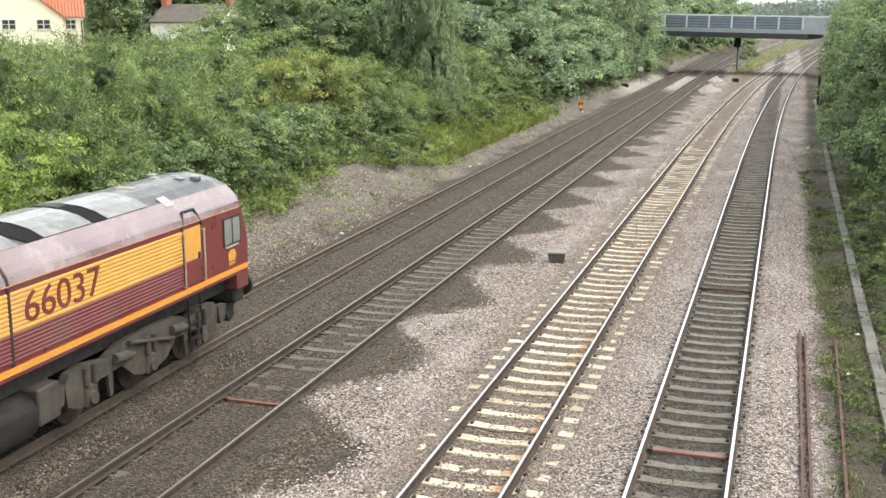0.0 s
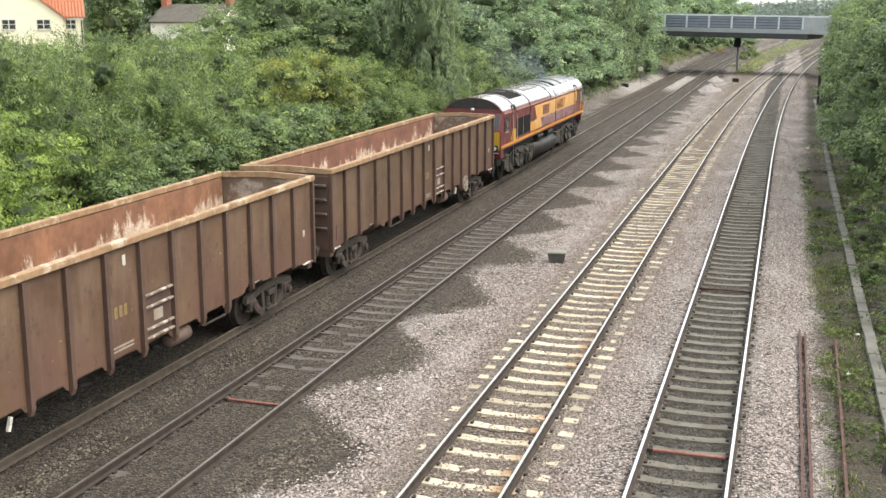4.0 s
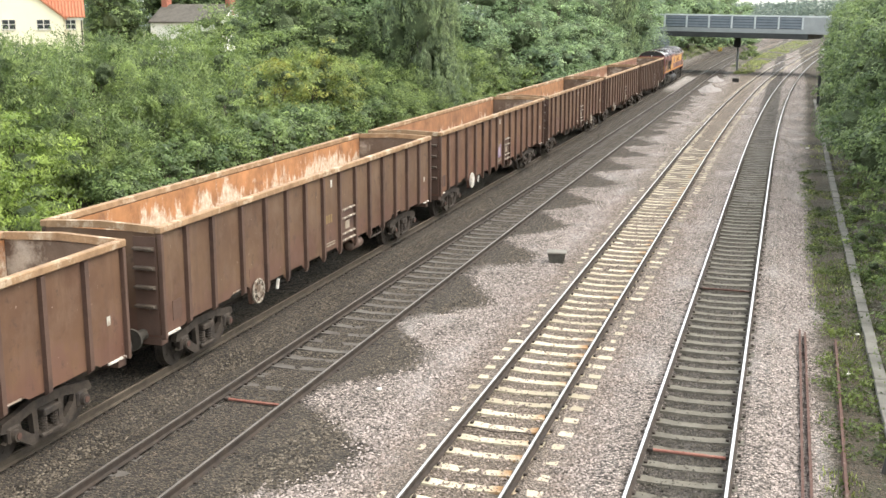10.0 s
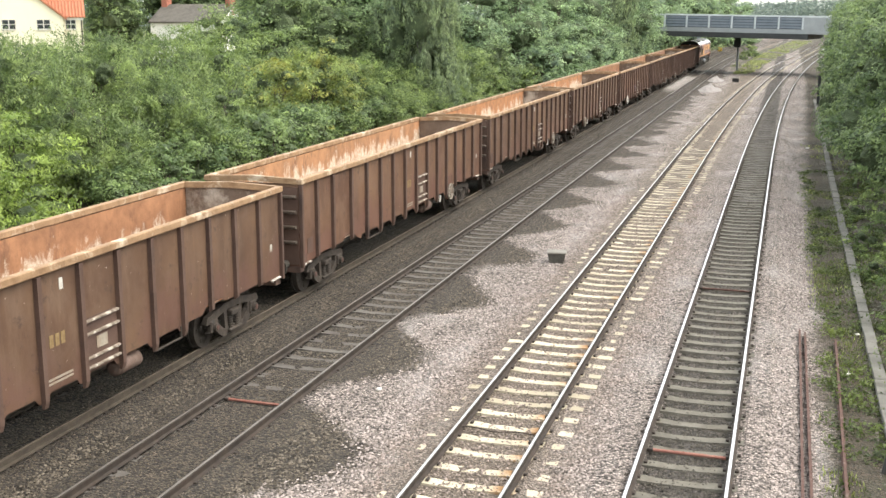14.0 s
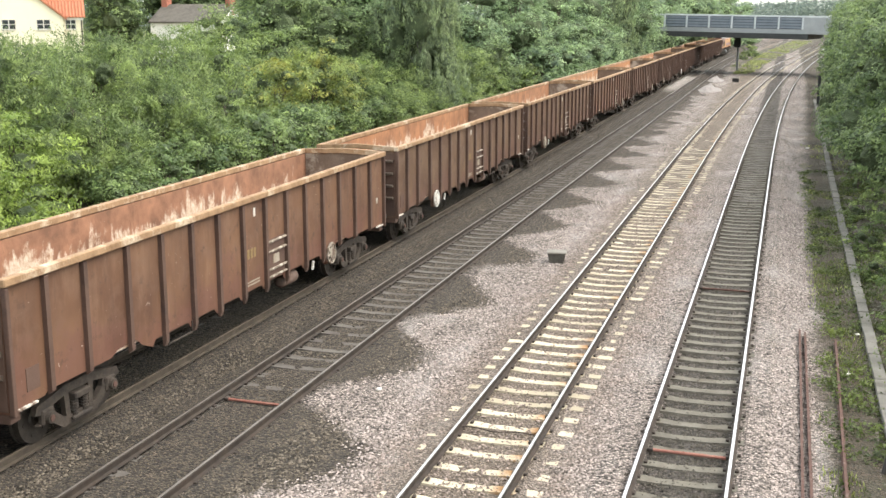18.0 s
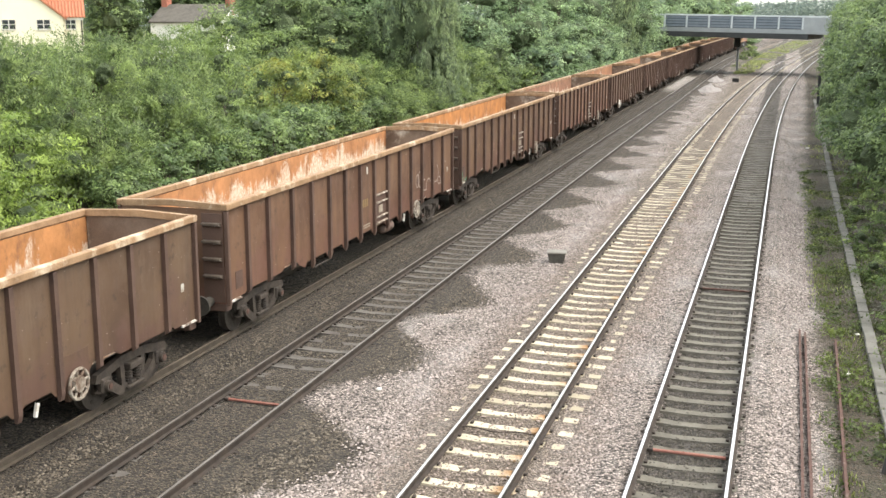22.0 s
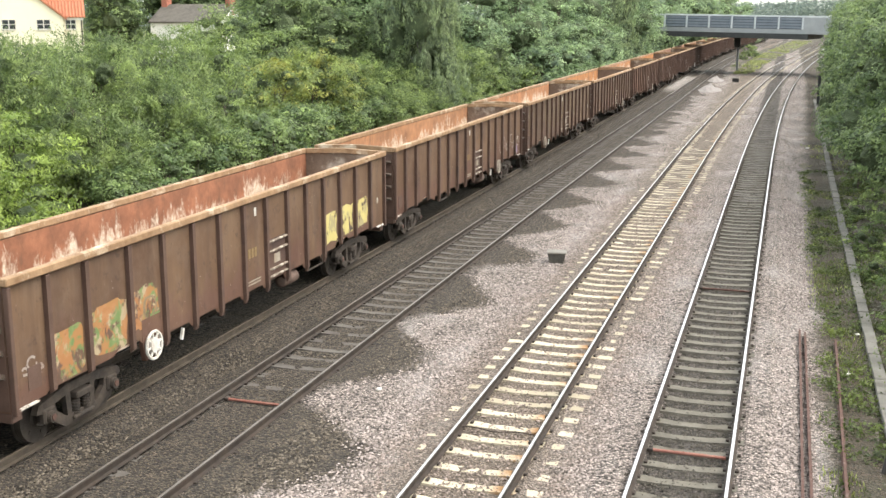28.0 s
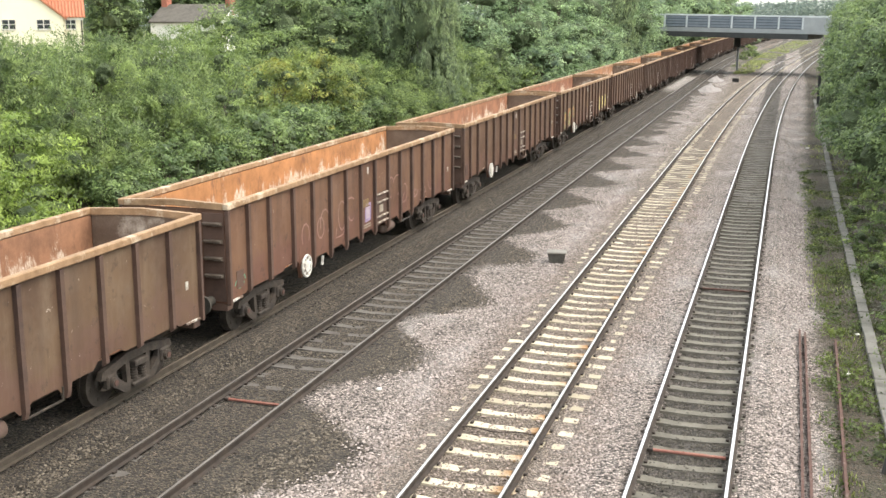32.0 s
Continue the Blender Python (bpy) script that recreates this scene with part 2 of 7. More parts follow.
M["sleeper_pale"] = pale_sleeper_material()
M["sleeper_grey"] = worn("grey_concrete", (0.088, 0.080, 0.063), (0.155, 0.143, 0.115), 2.2, 0.9, dirt=(0.081, 0.067, 0.048), fine=25, per_object=True)
M["sleeper_dark"] = worn("oiled_concrete", (0.074, 0.065, 0.056), (0.126, 0.115, 0.100), 2.2, 0.9, dirt=(0.056, 0.044, 0.037), fine=25, per_object=True)
M["red_rod"] = worn("faded_red_paint", (0.21, 0.07, 0.05), (0.28, 0.13, 0.095), 4, 0.75)
M["rust"] = worn("flaking_rust", (0.055, 0.027, 0.02), (0.10, 0.05, 0.037), 5, 0.9, dirt=(0.22, 0.18, 0.15), dirt_at=(0.58, 0.66))
M["concrete"] = worn("weathered_concrete", (0.10, 0.096, 0.082), (0.165, 0.158, 0.14), 1.5, 0.9, dirt=(0.055, 0.054, 0.04), per_object=True)
M["case_grey"] = worn("grimy_grey_case", (0.05, 0.045, 0.036), (0.095, 0.087, 0.072), 4, 0.8, dirt=(0.03, 0.026, 0.02))
M["box_grey"] = worn("grey_grp", (0.163, 0.155, 0.133), (0.222, 0.207, 0.178), 3, 0.7)
M["black"] = worn("black_steel", (0.018, 0.018, 0.018), (0.035, 0.033, 0.03), 4, 0.6)
M["bogie"] = worn("dusty_cast_steel", (0.026, 0.023, 0.018), (0.064, 0.056, 0.044), 3, 0.85, dirt=(0.028, 0.023, 0.019), per_object=True)
M["wagon_bogie"] = worn("rusty_cast_steel", (0.026, 0.020, 0.015), (0.064, 0.049, 0.037), 5, 0.85, dirt=(0.02, 0.016, 0.014), per_object=True)
M["wheel"] = worn("worn_wheel_steel", (0.037, 0.031, 0.027), (0.074, 0.063, 0.052), 5, 0.6, 0.5)
M["wagon"] = wagon_side_material()
# darker copy of the wagon paint, with the shade on the ribs painted in
M["wagon_rib"] = worn("shaded_rib_paint", (0.078, 0.043, 0.030), (0.111, 0.065, 0.047), 1.2, 0.75, dirt=(0.044, 0.026, 0.021), per_object=True)
M["wagon_rim"] = worn("scuffed_rim_steel", (0.20, 0.115, 0.056), (0.35, 0.225, 0.125), 3.0, 0.75, dirt=(0.56, 0.46, 0.34), dirt_at=(0.54, 0.68), per_object=True)
M["end_inside"] = worn("grey_scraped_steel", (0.10, 0.068, 0.048), (0.185, 0.135, 0.10), 1.4, 0.85, dirt=(0.42, 0.37, 0.31), dirt_at=(0.55, 0.66), per_object=True)
M["inside"] = wagon_inside_material()
M["white"] = worn("worn_white_paint", (0.554, 0.538, 0.487), (0.672, 0.655, 0.605), 5, 0.7, dirt=(0.353, 0.286, 0.227))
M["dull_white"] = worn("dulled_white_paint", (0.36, 0.34, 0.29), (0.52, 0.50, 0.44), 9, 0.75, dirt=(0.22, 0.16, 0.11))
M["chipped_white"] = worn("chipped_white_paint", (0.46, 0.43, 0.38), (0.60, 0.57, 0.52), 9, 0.75, dirt=(0.13, 0.085, 0.06), dirt_at=(0.48, 0.56), per_object=True)
M["yellow_mark"] = worn("faded_yellow_paint", (0.192, 0.126, 0.052), (0.244, 0.170, 0.074), 8, 0.8, dirt=(0.111, 0.067, 0.044))
M["grubby_white"] = worn("grubby_white_paint", (0.20, 0.165, 0.13), (0.38, 0.34, 0.28), 7, 0.75, dirt=(0.12, 0.08, 0.055), dirt_at=(0.5, 0.6), per_object=True)
M["chipped"] = worn("chipped_pale_rail", (0.13, 0.095, 0.07), (0.27, 0.22, 0.17), 9, 0.75, dirt=(0.55, 0.50, 0.43), dirt_at=(0.52, 0.62))
M["reservoir"] = worn("faded_brown_tank_paint", (0.10, 0.062, 0.046), (0.17, 0.115, 0.09), 4, 0.7, dirt=(0.06, 0.042, 0.034), per_object=True)
M["tread_plate"] = worn("scuffed_step_steel", (0.075, 0.055, 0.042), (0.15, 0.12, 0.095), 7, 0.6, 0.3, dirt=(0.38, 0.34, 0.29), dirt_at=(0.56, 0.66))
M["plate"] = worn("pale_board", (0.266, 0.229, 0.178), (0.370, 0.326, 0.259), 6, 0.8, dirt=(0.252, 0.178, 0.118))
M["maroon"] = worn("maroon_coach_paint", (0.122, 0.025, 0.027), (0.148, 0.034, 0.034), 1.2, 0.38, dirt=(0.126, 0.056, 0.044), bump=0.04)
# base paler than the side maroon, to imitate sky reflected in the roof
M["roof_maroon"] = worn("sky_paled_maroon_roof", (0.135, 0.078, 0.082), (0.20, 0.135, 0.14), 0.9, 0.25, dirt=(0.29, 0.235, 0.24), bump=0.05)
M["gold"] = worn("golden_yellow_paint", (0.53, 0.262, 0.042), (0.58, 0.305, 0.06), 1.4, 0.45, dirt=(0.47, 0.25, 0.08), bump=0.04)
M["nose_yellow"] = worn("warning_yellow_paint", (0.47, 0.275, 0.015), (0.52, 0.32, 0.03), 2, 0.5, dirt=(0.319, 0.218, 0.050), bump=0.05)
M["orange"] = worn("orange_line_paint", (0.655, 0.235, 0.025), (0.689, 0.277, 0.034), 2, 0.45, bump=0.04)
M["salmon"] = worn("faded_salmon_line", (0.46, 0.22, 0.13), (0.52, 0.28, 0.18), 2, 0.5, bump=0.04)
M["roof_dark"] = worn("sooty_roof", (0.010, 0.010, 0.011), (0.034, 0.034, 0.036), 1.9, 0.40, dirt=(0.16, 0.158, 0.158), dirt_at=(0.54, 0.68))
M["rail_rust"] = worn("rusty_rail_head", (0.15, 0.118, 0.088), (0.22, 0.178, 0.138), 2, 0.6, 0.3, bump=0.05)
M["roof_silver"] = worn("bare_silver_steel", (0.075, 0.074, 0.073), (0.20, 0.198, 0.195), 2.4, 0.4, 0.2, dirt=(0.05, 0.05, 0.05), dirt_at=(0.52, 0.64))
M["rail_tan"] = worn("lightly_used_rail_head", (0.54, 0.52, 0.49), (0.66, 0.64, 0.61), 2, 0.34, 0.95, bump=0.05)
M["grille"] = worn("black_mesh", (0.010, 0.010, 0.011), (0.020, 0.020, 0.021), 30, 0.95, bump=0.5)
M["tank"] = worn("oily_tank_paint", (0.013, 0.013, 0.013), (0.025, 0.025, 0.024), 2, 0.5, dirt=(0.045, 0.04, 0.034))
for name, coat in (("roof_maroon", 0.9), ("roof_silver", 0.6), ("roof_dark", 0.3)):
    shiny = M[name].node_tree.nodes["Principled BSDF"]
    shiny.inputs["Coat Weight"].default_value, shiny.inputs["Coat Roughness"].default_value, shiny.inputs["Coat IOR"].default_value = coat, 0.12, 1.7
for dull, level in (("grille", 0.08), ("tank", 0.3), ("black", 0.3)):
    M[dull].node_tree.nodes["Principled BSDF"].inputs["Specular IOR Level"].default_value = level
M["tar"] = worn("bridge_grey_paint", (0.286, 0.311, 0.319), (0.353, 0.378, 0.386), 0.6, 0.6)
M["bridge_light"] = worn("bridge_pale_paint", (0.521, 0.571, 0.588), (0.588, 0.630, 0.647), 0.6, 0.6)
M["bridge_dark"] = worn("bridge_dark_steel", (0.026, 0.030, 0.031), (0.044, 0.048, 0.049), 1, 0.7)
M["louvre_dark"] = worn("dark_slate_louvre", (0.06, 0.075, 0.095), (0.09, 0.105, 0.125), 1, 0.6)
M["louvre"] = worn("slate_blue_louvre", (0.143, 0.176, 0.210), (0.193, 0.227, 0.260), 1, 0.6)
M["render"] = worn("cream_render", (0.80, 0.74, 0.56), (0.84, 0.79, 0.63), 0.5, 0.9, bump=0.1)
M["whitewash"] = worn("whitewashed_wall", (0.78, 0.77, 0.73), (0.83, 0.82, 0.79), 0.5, 0.9, bump=0.1)
M["pantile"] = worn("orange_pantile", (0.370, 0.126, 0.063), (0.470, 0.193, 0.109), 1.5, 0.8, per_object=True)
M["slate"] = worn("grey_slate", (0.08, 0.071, 0.058), (0.125, 0.112, 0.094), 1.5, 0.8, dirt=(0.06, 0.055, 0.045))
M["brick"] = worn("red_brick", (0.32, 0.11, 0.075), (0.42, 0.17, 0.11), 4, 0.9)
M["bark"] = worn("grey_brown_bark", (0.074, 0.059, 0.044), (0.126, 0.104, 0.081), 6, 0.95, bump=0.6)
M["birch_bark"] = worn("pale_birch_bark", (0.311, 0.296, 0.274), (0.407, 0.392, 0.370), 3, 0.9, dirt=(0.074, 0.067, 0.059))
# dark green of the added lumps that imitate shade inside crowns
M["core_shade"] = worn("inner_foliage", (0.040, 0.060, 0.025), (0.095, 0.128, 0.054), 4, 0.95, fine=12, bump=1.0, dist=0.12, per_object=True)
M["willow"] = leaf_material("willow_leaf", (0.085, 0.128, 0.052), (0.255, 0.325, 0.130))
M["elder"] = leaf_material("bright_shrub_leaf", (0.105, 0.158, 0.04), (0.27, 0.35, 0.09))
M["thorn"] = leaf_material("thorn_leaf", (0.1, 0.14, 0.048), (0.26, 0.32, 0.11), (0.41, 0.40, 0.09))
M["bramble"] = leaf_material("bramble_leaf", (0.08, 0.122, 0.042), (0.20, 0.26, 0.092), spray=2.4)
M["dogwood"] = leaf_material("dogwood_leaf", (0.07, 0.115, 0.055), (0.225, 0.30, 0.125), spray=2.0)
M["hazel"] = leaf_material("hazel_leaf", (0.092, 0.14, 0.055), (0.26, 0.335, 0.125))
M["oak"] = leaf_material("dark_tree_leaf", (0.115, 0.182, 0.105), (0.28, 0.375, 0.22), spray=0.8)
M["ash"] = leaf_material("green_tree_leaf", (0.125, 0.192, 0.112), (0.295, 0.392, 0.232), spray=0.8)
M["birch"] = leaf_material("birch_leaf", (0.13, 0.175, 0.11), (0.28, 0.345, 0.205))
# shade on the hedge's side is painted in as a darker leaf
M["hedge"] = leaf_material("shaded_hedge_leaf", (0.08, 0.124, 0.058), (0.23, 0.30, 0.142))
M["grass"] = leaf_material("dry_grass_blade", (0.17, 0.21, 0.065), (0.37, 0.42, 0.145))
M["dry_grass"] = leaf_material("bleached_grass_blade", (0.22, 0.25, 0.10), (0.38, 0.41, 0.20))
M["bank_weed"] = leaf_material("bank_weed_leaf", (0.12, 0.165, 0.055), (0.28, 0.34, 0.13))
M["weed"] = leaf_material("verge_weed", (0.052, 0.074, 0.024), (0.14, 0.17, 0.056))
# pale grey-green reflection of the front panes is painted into their base
M["cab_glass"] = worn("pale_sheen_cab_glass", (0.15, 0.165, 0.155), (0.21, 0.225, 0.21), 1, 0.12, bump=0.0)
M["glass"] = worn("dark_window_glass", (0.02, 0.025, 0.028), (0.04, 0.045, 0.05), 1, 0.08, bump=0.0)
M["lamp"] = worn("lamp_lens", (0.6, 0.6, 0.58), (0.7, 0.7, 0.68), 4, 0.2)
M["hivis"] = worn("orange_plastic", (0.630, 0.210, 0.017), (0.672, 0.252, 0.034), 4, 0.6)
# haze of distance is painted into these leaves as blue-grey
M["far_wood"] = leaf_material("haze_tinted_wood_leaf", (0.13, 0.168, 0.168), (0.17, 0.21, 0.21))


# ---------------------------------------------------------------- mesh helpers
def box(bm, x0, x1, y0, y1, z0, z1, bevel=0.0):
    r = bmesh.ops.create_cube(bm, size=1.0, matrix=Matrix.Translation(((x0 + x1) / 2, (y0 + y1) / 2, (z0 + z1) / 2)) @ Matrix.Diagonal((abs(x1 - x0), abs(y1 - y0), abs(z1 - z0), 1)))
    if bevel:
        edges = list({e for v in r["verts"] for e in v.link_edges})
        bmesh.ops.bevel(bm, geom=edges, offset=bevel, segments=1, affect="EDGES", profile=0.5)
    return bm


def cyl(bm, p0, p1, r0, r1=None, seg=14):
    p0, p1 = Vector(p0), Vector(p1)
    d = p1 - p0
    m = Matrix.Translation((p0 + p1) / 2) @ d.to_track_quat("Z", "Y").to_matrix().to_4x4()
    bmesh.ops.create_cone(bm, cap_ends=True, segments=seg, radius1=r0, radius2=r0 if r1 is None else r1, depth=d.length, matrix=m)
    return bm


def prism(bm, pts, axis, a, b):
    """Extrude a polygon from a to b along an axis; pts are the two other coordinates in order."""
    def at(u, v, w):
        return ((w, u, v), (u, w, v), (u, v, w))[axis]
    lo = [bm.verts.new(at(u, v, a)) for u, v in pts]
    hi = [bm.verts.new(at(u, v, b)) for u, v in pts]
    n = len(pts)
    faces = [bm.faces.new(lo), bm.faces.new(hi)] + [bm.faces.new((lo[i], lo[(i + 1) % n], hi[(i + 1) % n], hi[i])) for i in range(n)]
    bmesh.ops.recalc_face_normals(bm, faces=faces)
    return bm


def mesh_of(bm, name, material, smooth=False):
    me = bpy.data.meshes.new(name)
    bm.to_mesh(me)
    bm.free()
    me.materials.append(material)
    if smooth:
        me.shade_smooth()
    return me


def part(name, bm, material, parent=None, label="", smooth=False):
    ob = new(name, mesh_of(bm, name, material, smooth) if isinstance(bm, bmesh.types.BMesh) else bm)
    ob.parent = parent
    return tagged(ob, label) if label else ob


def raw(name, verts, faces, material):
    me = bpy.data.meshes.new(name)
    me.from_pydata([tuple(map(float, v)) for v in verts], [], [tuple(map(int, f)) for f in faces])
    me.update()
    me.materials.append(material)
    return me


def quads_mesh(name, v, material, n=4):
    """Loose polygons of n corners from an array (count, n, 3)."""
    k = len(v)
    me = bpy.data.meshes.new(name)
    me.vertices.add(k * n)
    me.vertices.foreach_set("co", np.ascontiguousarray(v, dtype=np.float32).ravel())
    me.loops.add(k * n)
    me.loops.foreach_set("vertex_index", np.arange(k * n, dtype=np.int32))
    me.polygons.add(k)
    me.polygons.foreach_set("loop_start", np.arange(0, k * n, n, dtype=np.int32))
    me.update(calc_edges=True)
    me.materials.append(material)
    return me


def thing(name, label, category, m=None, group="", kind=""):
    ob = new(name)
    if m is not None:
        ob.matrix_basis = m
    return tagged(ob, label, category, group, kind)


BM = bmesh.new

# ---------------------------------------------------------------- the line: four roads and the ground
ROAD = {"a": -12.934, "b": -9.633, "c": -4.611, "d": -1.276}


def bend_left(y):
    u = max(0.0, min(y, 320.0) - 150.0)
    return 1.75e-4 * u * u + max(0.0, y - 320.0) * 0.0595


def bend_right(y):
    u = max(0.0, min(y, 190.0) - 55.0)
    return 2.5e-4 * u * u + max(0.0, y - 190.0) * 0.0675


def road_x(road, y):
    return ROAD[road] + (bend_left(y) if road in "ab" else bend_right(y))


def shift_x(x, y):
    """How far the ground's rows follow the bends."""
    w = min(1.0, max(0.0, (x + 8.2) / 2.2))
    return bend_left(y) * (1 - w) + bend_right(y) * w


def profile(x):
    """Height of the ground across the line (x before the bends)."""
    knots = ((-200, 3.0), (-60, 2.2), (-24, 1.9), (-18.0, 0.75), (-15.2, -0.42), (-14.45, -0.36), (-14.2, -0.22), (-11.4, -0.20), (-11.2, -0.25), (-10.95, -0.22), (-8.3, -0.205), (-7.4, -0.19), (-6.2, -0.19), (-3.1, -0.19),
             (-2.6, -0.195), (0.05, -0.205), (0.45, -0.25), (0.75, -0.33), (2.6, -0.33), (6, 0.5), (14, 2.2), (60, 2.6), (200, 3.0))
    return float(np.interp(x, [k[0] for k in knots], [k[1] for k in knots]))


def ground_z(x, y):
    z = profile(x)
    if y > 60 and -8.5 < x < -5.5:
        z += 0.35 * min(1, max(0, (y - 165) / 20)) * (1 - abs(x + 7) / 1.5)
    if x < -15:
        z += 0.25 * noise.noise((x * 0.3, y * 0.3, 0)) * min(1, (-15 - x) / 2)
    return z


def build_ground():
    xs = np.unique(np.round(np.concatenate([np.array([-2500, -1200, -600, -300, -150, -90, -60, -48, -40, -34, -30, -27, -24, -22, -20.5, -19, -18, -17, -16.3, -15.7]),
                    np.arange(-15.2, 0.9, 0.16), np.arange(0.9, 3.2, 0.25), np.array([4, 5, 6, 8, 10, 14, 20, 30, 60, 120, 300, 700, 1500, 2500])]), 3))
    ys = np.unique(np.round(np.concatenate([np.array([-600, -400, -300, -200, -100, -50, -20, -8, 0, 4, 8, 11]), np.arange(12, 48, 0.22), np.arange(48, 90, 0.6), np.arange(90, 200, 2.5), np.arange(200, 420, 10), np.array([450, 520, 700, 1000, 1500, 2500, 3500])]), 3))
    verts, faces = [], []
    for y in ys:
        for x in xs:
            z = ground_z(x, y)
            if -15.5 < x < 2.5 and 10 < y < 330:
                z += 0.03 * noise.noise((x * 1.1, y * 1.1, 3)) + 0.016 * noise.noise((x * 6, y * 6, 5))
                for r, top in (("a", -0.15), ("b", -0.155), ("c", -0.178), ("d", -0.15)):
                    if 0.8 < abs(x - ROAD[r]) < 1.35:
                        if r == "c":
                            top = -0.158 if abs(x - ROAD[r]) < 1.07 else -0.186
                        z = max(z, top + 0.02 * noise.noise((x * 2.3, y * 1.7, 4)))
                for r, half, dip in (("a", 0.72, -0.18), ("b", 0.70, -0.162 - 0.038 * min(1, max(0, (y - 17) / 6)) + 0.026 * min(1, max(0, (y - 38) / 40))), ("c", 0.72, -0.206 + 0.037 * min(1, max(0, (y - 34) / 50))), ("d", 0.70, -0.222 + 0.04 * min(1, max(0, (y - 24) / 60)))):
                    if abs(x - ROAD[r]) < half:
                        z = dip + 0.028 * noise.noise((x * 1.6, y * 1.6, 7)) + 0.012 * noise.noise((x * 6, y * 6, 5))
            # small heaps of dropped stone between the second and the third road
            if -9.0 < x < -6.0 and 18 < y < 66:
                z += 0.05 * max(0, math.cos((y - 25.3) * 6.2832 / 5.55)) * max(0, 1 - abs(x + 7.6))
            verts.append((x + (shift_x(x, y) if abs(x) < 60 else 0), y, z))
    nx = len(xs)
    for j in range(len(ys) - 1):
        for i in range(nx - 1):
            faces.append((j * nx + i, j * nx + i + 1, (j + 1) * nx + i + 1, (j + 1) * nx + i))
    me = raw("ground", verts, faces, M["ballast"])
    me.materials.append(M["earth"])
    me.materials.append(M["field"])
    idx = []
    for j in range(len(ys) - 1):
        yc = (ys[j] + ys[j + 1]) / 2
        for i in range(nx - 1):
            xc = (xs[i] + xs[i + 1]) / 2
            k = 0
            wob = 0.35 * noise.noise((xc * 0.8, yc * 0.5, 9))
            if xc < -17.6 + wob * 3 or xc > 1.95 + wob:
                k = 1
            if xc < -40 or xc > 12 or yc > 400 or yc < -100:
                k = 2
            if yc > 160 and -8.0 + wob < xc < -6.3 + wob:
                k = 1
            if yc > 420:
                k = 2
            idx.append(k)
    me.polygons.foreach_set("material_index", idx)
    tagged(new("ground", me), "grey and brown railway ballast with earthy weedy verges", "ground", kind="structure")


RAIL_SHAPE = ((-0.024, 0.0), (0.024, 0.0), (0.036, -0.007), (0.036, -0.035), (0.009, -0.05), (0.009, -0.125), (0.068, -0.145), (0.068, -0.159), (-0.068, -0.159), (-0.068, -0.145), (-0.009, -0.125), (-0.009, -0.05), (-0.036, -0.035), (-0.036, -0.007))


def build_rail(road, side, parent):
    ys = [-420, -200, -60, 0, 10] + list(np.arange(20, 150, 10)) + list(np.arange(150, 430, 12)) + [450, 500]
    verts, faces = [], []
    k = len(RAIL_SHAPE)
    for y in ys:
        x = road_x(road, y) + side * 0.7525
        verts += [(x + u, y, w) for u, w in RAIL_SHAPE]
    for j in range(len(ys) - 1):
        for i in range(k):
            faces.append((j * k + i, j * k + (i + 1) % k, (j + 1) * k + (i + 1) % k, (j + 1) * k + i))
    me = raw("rail", verts, faces, M["rail_dusty"] if road == "a" else M["rail_side"])
    me.materials.append(M["rail_top"] if road == "d" else M["rail_tan"] if road == "c" else M["rail_dull"] if road == "b" else M["rail_rust"])
    me.polygons.foreach_set("material_index", [1 if f % k == 0 else 0 for f in range(len(faces))])
    ob = new("rail", me)
    ob.parent = parent


def sleeper_mesh(material, dished=True):
    """A concrete sleeper 2.5 m long, with rail seats and a dipped middle."""
    bm = BM()
    sec = ((-1.25, -0.175, 0.12), (-0.95, -0.165, 0.125), (-0.55, -0.165, 0.125), (-0.3, -0.185 if dished else -0.17, 0.11), (0.3, -0.185 if dished else -0.17, 0.11), (0.55, -0.165, 0.125), (0.95, -0.165, 0.125), (1.25, -0.175, 0.12))
    rings = []
    for x, top, half in sec:
        rings.append([bm.verts.new((x, u, w)) for u, w in ((-half - 0.02, -0.36), (-half, top), (half, top), (half + 0.02, -0.36))])
    for a, b in zip(rings, rings[1:]):
        for i in range(3):
            bm.faces.new((a[i], b[i], b[i + 1], a[i + 1]))
    bm.faces.new(rings[0])
    bm.faces.new(rings[-1][::-1])
    bmesh.ops.recalc_face_normals(bm, faces=bm.faces)
    return mesh_of(bm, "sleeper", material)


def clip_mesh():
    bm = BM()
    for s in (-1, 1):
        for o in (-0.1, 0.1):
            box(bm, s * 0.7525 + o - 0.03, s * 0.7525 + o + 0.03, -0.045, 0.045, -0.168, -0.125, 0.008)
    return mesh_of(bm, "rail_clip", M["rail_side"])


